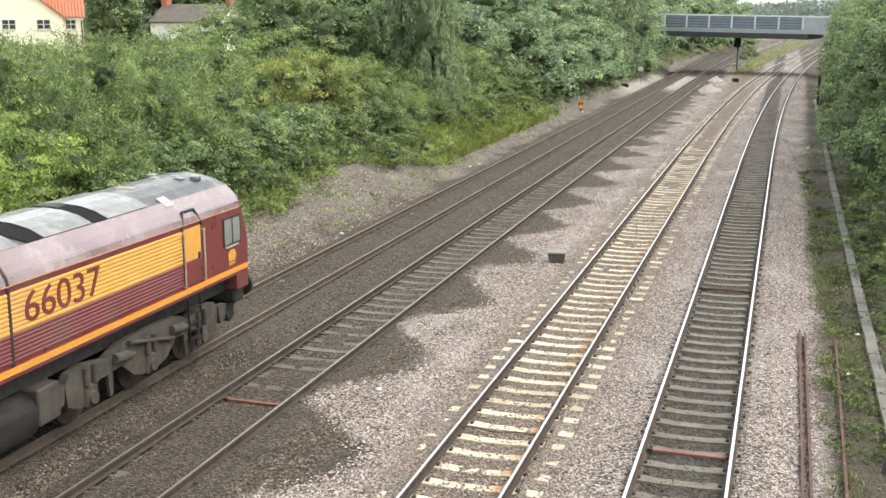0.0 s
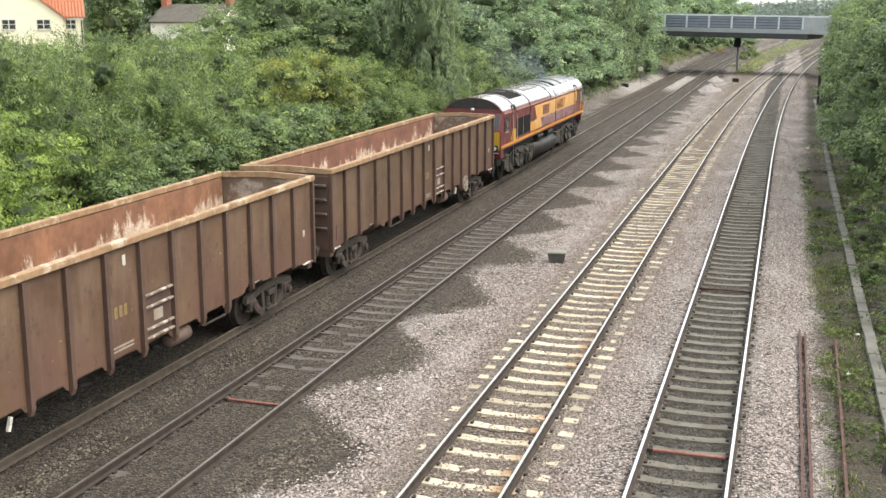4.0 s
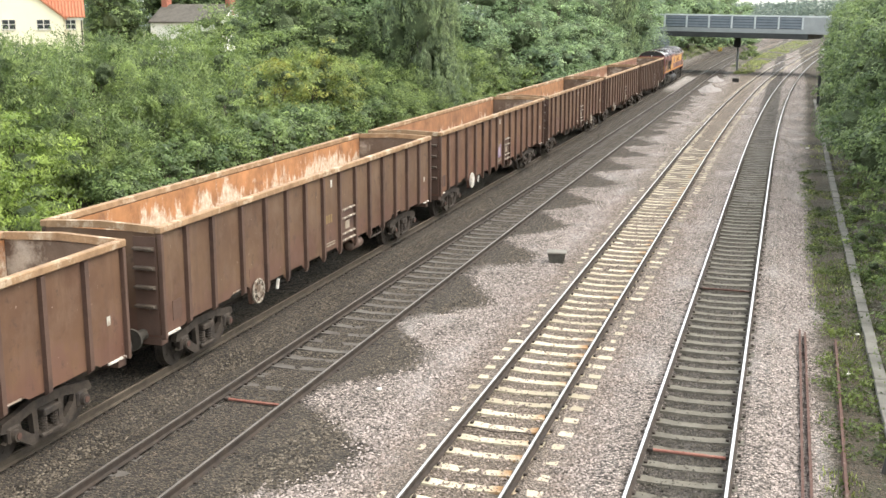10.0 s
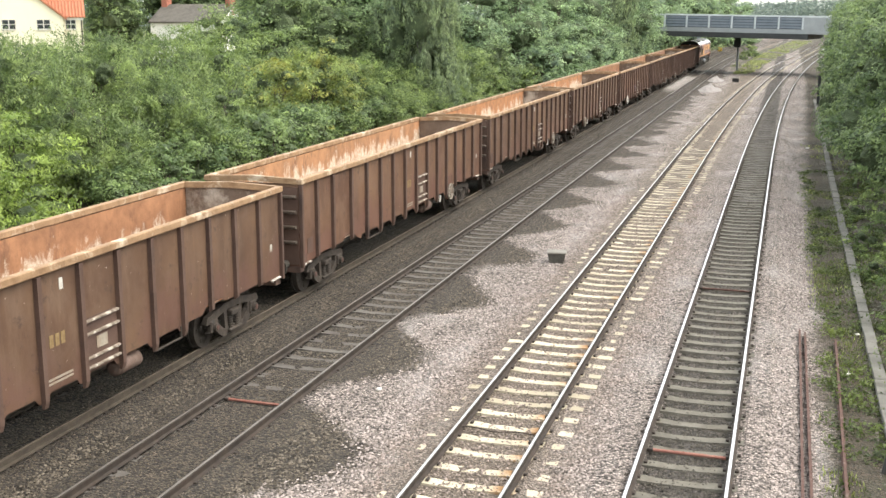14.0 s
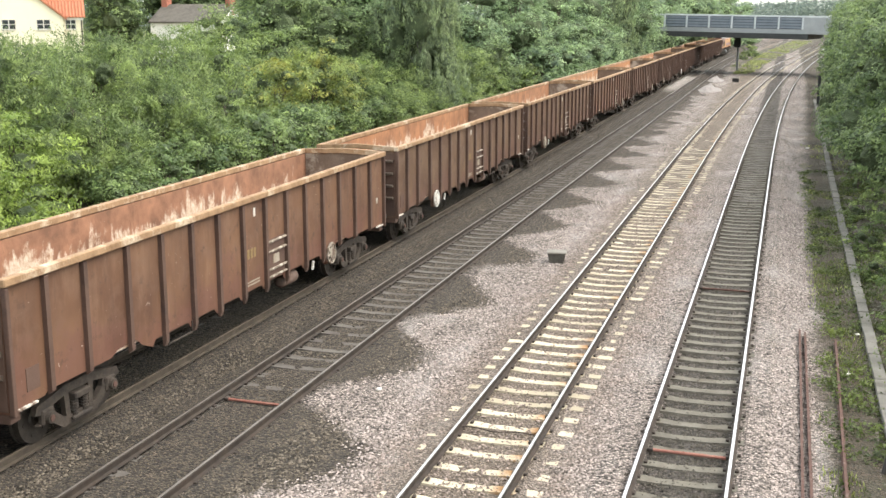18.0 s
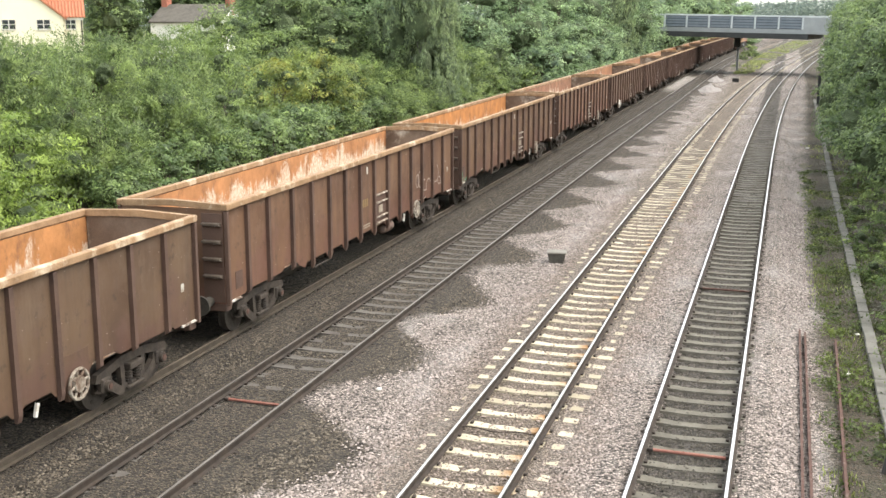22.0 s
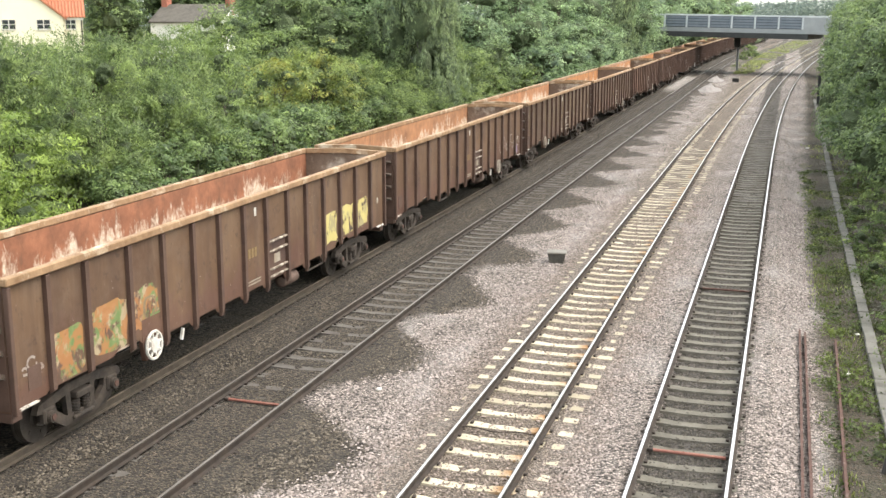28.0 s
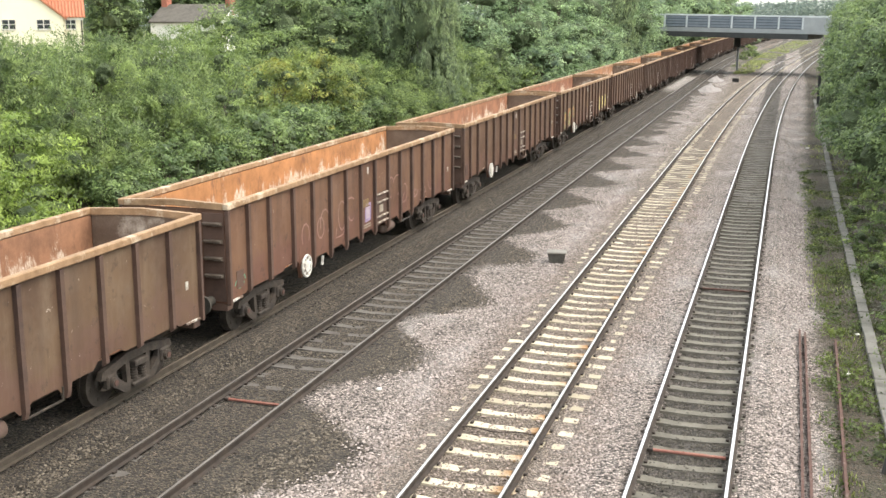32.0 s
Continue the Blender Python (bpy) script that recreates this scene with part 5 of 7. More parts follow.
def wagon_meshes():
    P = WAGON
    # side sheet with the lower edge cut for the bogies, thickness 12 mm
    edge = [(-HALF, 1.0), (-HALF + 0.9, 1.0), (-HALF + 1.0, 1.06), (-HALF + 2.9, 1.06), (-HALF + 3.1, 1.16), (-HALF + 3.75, 1.16), (-HALF + 3.95, 1.0)]
    mid = []
    for i in range(3, 11):
        a, b = RIBS[i] - HALF, RIBS[i + 1] - HALF
        if i == 3:
            a = -HALF + 4.2
        mid += [(a + 0.1, 0.87), (a + 0.22, 1.0), (b - 0.22, 1.0), (b - 0.1, 0.87)]
    tail = [(HALF - 3.95, 1.0), (HALF - 3.75, 1.16), (HALF - 3.1, 1.16), (HALF - 2.9, 1.06), (HALF - 1.0, 1.06), (HALF - 0.9, 1.0), (HALF, 1.0)]
    low = edge + [p for p in mid if -HALF + 4.2 < p[0] < HALF - 4.2] + tail
    # strips between neighbouring stations
    bm = BM()
    top = 3.075
    st = [(y, z) for y, z in low]
    for off in (0.0, -0.012):
        rows = [(bm.verts.new((1.28 + off, y, z)), bm.verts.new((1.28 + off, y, top))) for y, z in st]
        for a, b in zip(rows, rows[1:]):
            bm.faces.new((a[0], b[0], b[1], a[1]) if off == 0 else (a[1], b[1], b[0], a[0]))
    P["side"] = mesh_of(bm, "side_sheet", M["wagon"])
    P["liner"] = mesh_of(box(BM(), 1.245, 1.262, -HALF + 0.06, HALF - 0.06, 1.22, 3.06), "inner_lining", M["inside"])
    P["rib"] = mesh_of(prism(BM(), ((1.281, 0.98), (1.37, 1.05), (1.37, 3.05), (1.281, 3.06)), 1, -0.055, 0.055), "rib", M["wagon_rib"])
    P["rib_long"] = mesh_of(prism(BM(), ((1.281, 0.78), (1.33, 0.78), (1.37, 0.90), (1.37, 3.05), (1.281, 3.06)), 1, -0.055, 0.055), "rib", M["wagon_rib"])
    P["rim"] = mesh_of(box(BM(), 1.235, 1.385, -HALF - 0.02, HALF + 0.02, 3.075, 3.215, 0.018), "side_rim", M["wagon_rim"])
    bm = BM()
    for a, b in ((-1.234, 0), (0, 1.234)):
        za, zb = (3.075, 3.13) if a < 0 else (3.13, 3.075)
        prism(bm, ((a, za), (b, zb), (b, zb + 0.14), (a, za + 0.14)), 1, HALF - 0.1, HALF + 0.02)
    P["end_rim"] = mesh_of(bm, "end_rim", M["wagon_rim"])
    P["end"] = mesh_of(box(BM(), -1.27, 1.27, HALF - 0.03, HALF - 0.012, 0.95, 3.09), "end_sheet", M["wagon"])
    P["end_liner"] = mesh_of(box(BM(), -1.24, 1.24, HALF - 0.05, HALF - 0.031, 1.22, 3.08), "end_lining", M["end_inside"])
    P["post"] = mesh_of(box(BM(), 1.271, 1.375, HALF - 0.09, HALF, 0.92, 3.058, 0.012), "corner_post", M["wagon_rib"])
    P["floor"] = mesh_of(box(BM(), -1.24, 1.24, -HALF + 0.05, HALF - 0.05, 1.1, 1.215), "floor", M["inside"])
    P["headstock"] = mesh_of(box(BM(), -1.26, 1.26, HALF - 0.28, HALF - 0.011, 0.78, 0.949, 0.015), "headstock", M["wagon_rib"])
    bm = BM()
    for x in (-0.45, 0.45):
        box(bm, x - 0.12, x + 0.12, -HALF + 0.3, HALF - 0.3, 0.7, 1.098)
    P["frame"] = mesh_of(bm, "underframe", M["black"])
    P["rung"] = mesh_of(prism(BM(), ((0.0, -0.07), (0.05, -0.03), (0.12, -0.02), (0.12, 0.02), (0.0, 0.03)), 0, -0.22, 0.22), "rung", M["tread_plate"])
    # flat plate in the darker rib paint stands for the shaded ladder recess
    bm = BM()
    box(bm, 0.74, 1.25, HALF - 0.011, HALF + 0.01, 1.0, 3.0)
    P["ladder_back"] = mesh_of(bm, "ladder_recess", M["wagon_rib"])
    bm = BM()
    cyl(bm, (0, HALF + 0.0, 1.0), (0, HALF + 0.4, 1.0), 0.11, seg=14)
    cyl(bm, (0, HALF + 0.4, 1.0), (0, HALF + 0.46, 1.0), 0.22, seg=18)
    P["buffer"] = mesh_of(bm, "buffer", M["bogie"])
    bm = BM()
    box(bm, -0.12, 0.12, HALF - 0.1, HALF + 0.58, 0.78, 0.98, 0.03)
    P["coupler"] = mesh_of(bm, "coupler", M["wagon_bogie"])
    P["lip"] = mesh_of(prism(BM(), ((1.281, 0.955), (1.318, 0.955), (1.318, 0.985), (1.281, 0.998)), 1, HALF - 0.66, HALF - 0.02), "step_plate", M["chipped_white"])
    P["tag"] = mesh_of(box(BM(), 1.281, 1.288, -0.055, 0.055, -0.085, 0.085), "number_tag", M["dull_white"])
    # the rung panel, the brake wheel, the boards
    bm = BM()
    box(bm, 1.281, 1.295, -0.5, 0.5, 1.05, 2.0)
    P["panel"] = mesh_of(bm, "panel_board", M["wagon_rib"])
    P["grab"] = mesh_of(box(BM(), 1.296, 1.36, -0.52, 0.52, -0.024, 0.024, 0.01), "grab_rail", M["chipped"])
    P["card"] = mesh_of(box(BM(), 1.296, 1.306, -0.17, 0.17, -0.11, 0.11), "label_board", M["plate"])
    P["dash"] = mesh_of(box(BM(), 1.281, 1.288, -0.05, 0.05, -0.1, 0.1), "paint_mark", M["white"])
    P["bar"] = mesh_of(box(BM(), 1.281, 1.287, -0.055, 0.055, -0.11, 0.11), "letter_bar", M["yellow_mark"])
    P["line"] = mesh_of(box(BM(), 1.281, 1.287, -0.4, 0.4, -0.018, 0.018), "stencil_line", M["plate"])
    P["plate_frame"] = mesh_of(box(BM(), 1.281, 1.292, -0.17, 0.17, -0.2, 0.2), "notice_plate", M["wagon_rib"])
    bm = BM()
    seg = 20
    for k in range(seg):
        a, b = 2 * math.pi * k / seg, 2 * math.pi * (k + 1) / seg
        cyl(bm, (0, 0.275 * math.cos(a), 0.275 * math.sin(a)), (0, 0.275 * math.cos(b), 0.275 * math.sin(b)), 0.032, seg=6)
    for k in range(4):
        a = k * math.pi / 4 + 0.2
        cyl(bm, (0, 0.275 * math.cos(a), 0.275 * math.sin(a)), (0, -0.275 * math.cos(a), -0.275 * math.sin(a)), 0.026, seg=6)
    cyl(bm, (-0.08, 0, 0), (0.035, 0, 0), 0.165, 0.15, seg=16)
    P["handwheel"] = mesh_of(bm, "hand_brake_wheel", M["white"])
    P["dull_wheel"] = P["handwheel"].copy()
    P["dull_wheel"].materials[0] = M["grubby_white"]
    P["wheel_shield"] = mesh_of(prism(BM(), ((-0.36, 1.0), (-0.28, 0.66), (0.28, 0.66), (0.36, 1.0), (0.36, 1.5), (-0.36, 1.5)), 0, 1.2, 1.285), "brake_shield", M["wagon"])
    P["lever"] = mesh_of(prism(BM(), ((-0.08, 0.72), (-0.02, 0.70), (0.06, 0.92), (0.0, 0.95)), 0, 1.25, 1.3), "brake_lever", M["white"])
    bm = BM()
    box(bm, 1.26, 1.30, -0.5, 0.5, 0.74, 0.78, 0.008)
    for q in (-0.48, 0.48):
        box(bm, 1.262, 1.298, q - 0.02, q + 0.02, 0.781, 1.0)
    P["step_bar"] = mesh_of(bm, "step_bar", M["wagon_bogie"])
    bm = BM()
    cyl(bm, (1.08, -0.36, 0.74), (1.08, 0.36, 0.74), 0.17, seg=16)
    for q in (-1, 1):
        cyl(bm, (1.08, q * 0.361, 0.74), (1.08, q * 0.42, 0.74), 0.165, 0.09, seg=16)
        box(bm, 1.06, 1.10, q * 0.2 - 0.02, q * 0.2 + 0.02, 0.912, 1.02)
    P["tank"] = mesh_of(bm, "air_reservoir", M["reservoir"], True)
    P["wheelset"] = wheelset(0.46)
    P.update({"bogie_" + k: v for k, v in wagon_bogie_mesh().items()})
    bm = BM()
    box(bm, -0.95, 0.95, -0.25, 0.25, 0.45, 0.72)
    P["bolster"] = mesh_of(bm, "bolster", M["wagon_bogie"])


SPIN = pose(0, 0, 0, 0, 0, 180)
FLIPPED = {2, 4, 5, 8, 9, 14, 16, 17, 18, 19}
LABELS = {1: "rust-brown open box wagon coupled to the locomotive", 5: "rust-brown open box wagon with a pale crust inside", 8: "dark brown open box wagon in the train", 12: "reddish-brown open box wagon in the train",
          16: "rust-brown open box wagon with green and yellow paint daubs", 15: "rust-brown open box wagon with grey scrawls on its side"}

# rust inside each wagon (colour, amount of pale crust) and the tone of its paint
RUST = {1: (0.21, 0.090, 0.050, 0.55), 2: (0.27, 0.125, 0.060, 0.5), 3: (0.38, 0.185, 0.075, 0.35), 4: (0.33, 0.155, 0.065, 0.35), 5: (0.42, 0.19, 0.07, 0.8), 6: (0.44, 0.20, 0.075, 0.65),
        7: (0.42, 0.21, 0.09, 0.8), 8: (0.36, 0.17, 0.075, 0.5), 9: (0.36, 0.165, 0.07, 0.5), 10: (0.30, 0.145, 0.075, 0.6), 11: (0.47, 0.195, 0.05, 0.45), 12: (0.45, 0.20, 0.07, 0.75),
        13: (0.46, 0.205, 0.065, 0.55), 14: (0.44, 0.205, 0.085, 0.6), 15: (0.40, 0.19, 0.08, 0.7), 16: (0.31, 0.125, 0.058, 0.6), 17: (0.34, 0.15, 0.07, 0.6), 18: (0.46, 0.205, 0.07, 0.55), 19: (0.30, 0.145, 0.07, 0.3)}
PAINT = {1: (0.86, 0.90, 0.86, 1), 3: (1.05, 1.0, 0.95, 1), 4: (1.12, 1.0, 0.95, 1), 5: (1.0, 1.0, 1.0, 1), 6: (1.05, 0.98, 0.94, 1), 7: (1.08, 0.98, 0.94, 1), 8: (0.92, 0.87, 0.84, 1), 10: (1.12, 0.98, 0.92, 1), 11: (0.98, 0.92, 0.86, 1),
         12: (1.05, 0.95, 0.9, 1), 13: (0.80, 0.82, 0.81, 1), 14: (0.88, 0.96, 0.96, 1), 15: (0.98, 0.96, 0.93, 1), 16: (1.0, 1.0, 0.98, 1), 17: (1.0, 0.94, 0.9, 1), 18: (1.08, 0.94, 0.9, 1), 19: (0.95, 1.0, 0.98, 1)}


def child(name, me, parent, m=None, label=""):
    ob = new(name, me)
    ob.parent = parent
    if m is not None:
        ob.matrix_basis = m
    return tagged(ob, label) if label else ob


def build_wagon(number):
    P = WAGON
    w = thing("open_wagon", LABELS.get(number, "rust-brown open box wagon with ribbed sides, empty inside"), "wagon", None, "wagons of the freight train")
    axles = []
    child("floor", P["floor"], w, None, "rusty orange floor").color = RUST.get(number, (0.42, 0.19, 0.07, 0.5))
    child("underframe", P["frame"], w)
    rust, paint = RUST.get(number, (0.42, 0.19, 0.07, 0.5)), PAINT.get(number, (1.0, 1.0, 1.0, 1))
    for turn in (Matrix.Identity(4), SPIN):
        child("side_sheet", P["side"], w, turn).color = paint
        child("inner_lining", P["liner"], w, turn, "rusted inner wall with pale crusts").color = rust
        child("number_tag", P["tag"], w, turn @ Matrix.Translation((0, 17.05 - HALF, 1.78)), "small pale tag on the end panel")
        child("side_rim", P["rim"], w, turn, "scuffed tan steel rim")
        child("end_sheet", P["end"], w, turn).color = paint
        child("end_lining", P["end_liner"], w, turn)
        child("end_rim", P["end_rim"], w, turn)
        child("headstock", P["headstock"], w, turn)
        child("coupler", P["coupler"], w, turn)
        child("step_plate", P["lip"], w, turn, "chipped white corner plate")
        child("step_plate", P["lip"], w, turn @ Matrix.Translation((0, -2 * HALF + 0.70, 0)), "chipped white corner plate")
        for s in (-1, 1):
            child("buffer", P["buffer"], w, turn @ Matrix.Translation((s * 0.875, 0, 0)))
        for y in (0, -2 * HALF + 0.09):
            child("corner_post", P["post"], w, turn @ Matrix.Translation((0, y, 0)))
        for i, y in enumerate(RIBS):
            child("rib", P["rib_long" if 3 <= i <= 10 else "rib"], w, turn @ Matrix.Translation((0, y - HALF, 0)))
        lad = child("ladder_recess", P["ladder_back"], w, turn @ Matrix.Translation((-1.99, 0, 0)))
        for k in range(4):
            child("rung", P["rung"], lad, pose(0.995, HALF + 0.011, 1.60 + 0.39 * k))
        pan = child("panel_board", P["panel"], w, turn @ Matrix.Translation((0, 9.945 - HALF, 0)))
        for z in (1.1, 1.28, 1.72, 1.96):
            child("grab_rail", P["grab"], pan, pose(0, 0, z))
        child("label_board", P["card"], pan, pose(0, 0, 1.5))
        child("air_reservoir", P["tank"], w, turn @ Matrix.Translation((0, 10.95 - HALF, 0)), "rusty pinkish-brown air reservoir")
        child("paint_mark", P["dash"], w, turn @ Matrix.Translation((0, 8.88 - HALF, 2.80)))
        child("stencil_line", P["line"], w, turn @ Matrix.Translation((0, 8.66 - HALF, 1.13)))
        child("stencil_line", P["line"], w, turn @ Matrix.Translation((0, 8.66 - HALF, 1.2)))
        child("notice_plate", P["plate_frame"], w, turn @ Matrix.Translation((0, 0.62 - HALF, 1.4)))
        for k in range(3):
            child("letter_bar", P["bar"], w, turn @ Matrix.Translation((0, 8.52 - HALF + k * 0.16, 1.86)))
    # hand brake at one physical end, on both sides
    for side, y in ((Matrix.Identity(4), 1.0), (SPIN, -1.0)):
        sh = child("brake_shield", P["wheel_shield"], w, side @ Matrix.Translation((0, y * (13.35 - HALF), 0)))
        sh.color = paint
        child("hand_brake_wheel", P["dull_wheel" if number not in (4, 9, 16, 17, 18) else "handwheel"], sh, pose(1.345, -0.05, 0.93), "grubby spoked hand-brake wheel" if number not in (4, 9, 16, 17, 18) else "white spoked hand-brake wheel")
        child("step_bar", P["step_bar"], w, side @ Matrix.Translation((0, y * -3.45, 0)))
        child("brake_lever", P["lever"], w, side @ Matrix.Translation((0, y * (12.2 - HALF), 0)), "white brake lever")
    for y in (-HALF + 2.15, HALF - 2.15):
        bg = child("bogie", P["bolster"], w, pose(0, y, 0))
        for s in (0, 1):
            t = (SPIN if s else Matrix.Identity(4)) @ Matrix.Translation((1.0, 0, 0))
            child("side_frame", P["bogie_frame"], bg, t)
            child("spring_nest", P["bogie_spring"], bg, t)
            for q in (-0.95, 0.95):
                child("axlebox", P["bogie_axlebox"], bg, t @ Matrix.Translation((0, q, 0)))
                child("axle_cap", P["bogie_cap"], bg, t @ Matrix.Translation((0, q, 0)), "rusty red axle cap")
        for q in (-0.95, 0.95):
            axles.append((child("wheelset", P["wheelset"], bg, pose(0, q, 0.46)), y + q))
    return w, axles


# ---------------------------------------------------------------- locomotive
LH = 10.05


def loco_section():
    """Half of the body's outline from the solebar up to the crown of the roof."""
    return [(1.33, 1.55), (1.33, 3.08), (1.29, 3.2), (1.18, 3.36), (0.98, 3.53), (0.7, 3.66), (0.36, 3.74), (0.0, 3.765)]


def shell(bm, y0, y1, lo=1.55, grow=0.0, cut=0):
    half = [(x + (grow if x else 0), z + (grow if z > 3.1 else 0)) for x, z in loco_section()[cut:]]
    pts = half + [(-x, z) for x, z in half[-2::-1]]
    prism(bm, pts, 1, y0, y1)
    return bm


def text_mesh(body, size, material):
    cu = bpy.data.curves.new("running_number", "FONT")
    cu.body, cu.size, cu.extrude = body, size, 0.004
    cu.align_x, cu.align_y = "CENTER", "CENTER"
    ob = bpy.data.objects.new("running_number", cu)
    scene.collection.objects.link(ob)
    me = bpy.data.meshes.new_from_object(ob.evaluated_get(bpy.context.evaluated_depsgraph_get()))
    bpy.data.objects.remove(ob)
    me.materials.clear()
    me.materials.append(material)
    return me


def corrugated(bm, x, z0, z1, span, rows):
    """Horizontal corrugations on a side wall; span(z) gives the two ends in y."""
    h = (z1 - z0) / rows
    for i in range(rows):
        a, b = z0 + i * h, z0 + (i + 1) * h
        prof = ((a, 0.004), (a + 0.2 * h, 0.02), (a + 0.7 * h, 0.02), (b, 0.004))
        pts = [(x + d, span(z), z) for z, d in prof]
        for p, q in zip(pts, pts[1:]):
            vs = [bm.verts.new(v) for v in ((p[0], p[1][0], p[2]), (p[0], p[1][1], p[2]), (q[0], q[1][1], q[2]), (q[0], q[1][0], q[2]))]
            bm.faces.new(vs)
    return bm


def build_loco():
    lo = thing("diesel_locomotive", "maroon and gold diesel freight locomotive pulling the wagons", "locomotive", None)
    axles = []

    def at(b):
        return LH - b

    body = part("body", shell(BM(), -LH + 0.55, LH - 0.55), M["maroon"], lo, "maroon painted body shell")
    # roof skins: maroon with a painted pale sheen behind, sooty with bare silver in front
    roof_pts = loco_section()[1:]

    def skin(y0, y1, i0, i1, grow, material, label=""):
        bm = BM()
        half = [(x + grow * (0.6 if x else 0), z + grow) for x, z in roof_pts][i0:i1]
        full = half + ([(-x, z) for x, z in half[::-1] if x > 0] if i1 == len(roof_pts) else [])
        a = [bm.verts.new((x, y0, z)) for x, z in full]
        b = [bm.verts.new((x, y1, z)) for x, z in full]
        for i in range(len(full) - 1):
            bm.faces.new((a[i], a[i + 1], b[i + 1], b[i]))
        r = bmesh.ops.extrude_face_region(bm, geom=list(bm.faces))
        for v in [g for g in r["geom"] if isinstance(g, bmesh.types.BMVert)]:
            v.co.z -= 0.012
        bmesh.ops.recalc_face_normals(bm, faces=bm.faces)
        return part("roof_panel", bm, material, lo, label)

    n = len(roof_pts)
    skin(-LH + 0.3, at(9.55), 1, n, 0.022, M["roof_maroon"], "dusty pinkish-maroon roof")
    skin(at(9.5), LH - 0.3, 1, n, 0.022, M["roof_dark"], "sooty dark roof over the engine")
    for s in (1, -1):
        bm = BM()
        prism(bm, ((s * 1.352, 3.085), (s * 1.316, 3.2), (s * 1.21, 3.375), (s * 1.02, 3.562), (s * 1.0, 3.55), (s * 1.19, 3.36), (s * 1.30, 3.19), (s * 1.334, 3.08)), 1, at(9.54), LH - 0.35)
        part("cantrail_panel", bm, M["roof_maroon"], lo)
        part("cantrail_line", box(BM(), s * 1.333, s * 1.356, -LH + 0.5, LH - 0.4, 3.062, 3.083), M["salmon"], lo, "thin faded line along the cantrail")
        part("orange_line", box(BM(), s * 1.331, s * 1.345, -LH + 0.1, LH - 0.02, 1.685, 1.735), M["orange"], lo)
        part("solebar", box(BM(), s * 1.331, s * 1.342, -LH + 0.1, LH - 0.02, 1.62, 1.68), M["gold"], lo, "golden solebar stripe")
        # gold and maroon corrugated side
        X = 1.331
        gold = BM()
        corrugated(gold, X, 2.28, 2.96, lambda z: (at(12.87 + (z - 2.28) / 0.68 * 0.6), at(2.9)), 9)
        corrugated(gold, X, 1.80, 2.28, lambda z: (at(13.5), at(12.05 - (2.28 - z) / 0.46 * 0.45)), 7)
        mar = BM()
        corrugated(mar, X, 1.80, 2.28, lambda z: (at(12.04 - (2.28 - z) / 0.46 * 0.45), at(2.9)), 7)
        if s < 0:
            for m in (gold, mar):
                bmesh.ops.scale(m, vec=(-1, 1, 1), verts=m.verts)
        bmesh.ops.recalc_face_normals(gold, faces=gold.faces)
        bmesh.ops.recalc_face_normals(mar, faces=mar.faces)
        side_gold = part("gold_panel", gold, M["gold"], lo, "golden corrugated side panel")
        part("maroon_panel", mar, M["maroon"], lo, "maroon corrugated lower band")
        part("gold_square", box(BM(), s * 1.331, s * 1.34, at(14.38), at(13.51), 1.80, 2.26), M["gold"], lo)
        # running number, and plain blocks where the operator's initials stand
        num = child("running_number", WAGON["numerals"], lo, Matrix.Translation((s * 1.357, at(6.88), 2.61)) @ Euler((radians(90), 0, radians(90 * s))).to_matrix().to_4x4(), "maroon painted numerals")
        for k, (u, wd) in enumerate(((11.33, 0.36), (10.78, 0.5), (10.2, 0.36))):
            part("lettering_block", box(BM(), s * 1.352, s * 1.357, at(u) - wd / 2, at(u) + wd / 2, 2.38, 2.86), M["maroon"], lo)
        # joints, doors, handrails, windows, radiator mesh
        for u in (8.29, 14.42):
            part("body_joint", box(BM(), s * 1.332, s * 1.356, at(u) - 0.03, at(u) + 0.03, 1.75, 3.05), M["black"], lo)
        rad = part("radiator_grille", box(BM(), s * 1.331, s * 1.35, at(17.25), at(14.55), 1.86, 2.68, 0.01), M["grille"], lo, "black radiator mesh")
        part("grille_bar", box(BM(), s * 1.3501, s * 1.362, at(15.92), at(15.885), 1.86, 2.68), M["chipped"], rad)
        part("gold_kick", box(BM(), s * 1.331, s * 1.338, at(18.0), at(17.3), 1.745, 2.26), M["gold"], lo)
        for u0, u1, m in ((2.15, 2.85, "gold"), (17.35, 18.05, "maroon")):
            d = part("cab_door", box(BM(), s * 1.333, s * 1.352, at(u1), at(u0), 2.29, 2.98, 0.01), M[m], lo)
            part("door_foot", box(BM(), s * 1.333, s * 1.35, at(u1), at(u0), 1.78, 2.286, 0.01), M["maroon" if m == "gold" else "gold"], d)
            part("door_handle", box(BM(), s * 1.3521, s * 1.37, at(u0) - 0.14, at(u0) - 0.06, 2.3, 2.42), M["black"], d)
            for q in (u0 - 0.06, u1 + 0.06):
                bm = BM()
                cyl(bm, (s * 1.40, at(q), 1.78), (s * 1.40, at(q), 2.9), 0.02, seg=8)
                for z in (1.8, 2.88):
                    cyl(bm, (s * 1.335, at(q), z), (s * 1.40, at(q), z), 0.018, seg=6)
                part("handrail", bm, M["plate"], lo)
            bm = BM()
            cyl(bm, (s * 1.36, at(u0 - 0.05), 2.98), (s * 1.27, at(u0 + 0.12), 3.33), 0.028, seg=8)
            cyl(bm, (s * 1.27, at(u0 + 0.12), 3.33), (s * 1.27, at(u1 - 0.12), 3.33), 0.028, seg=8)
            cyl(bm, (s * 1.27, at(u1 - 0.12), 3.33), (s * 1.36, at(u1 + 0.05), 2.98), 0.028, seg=8)
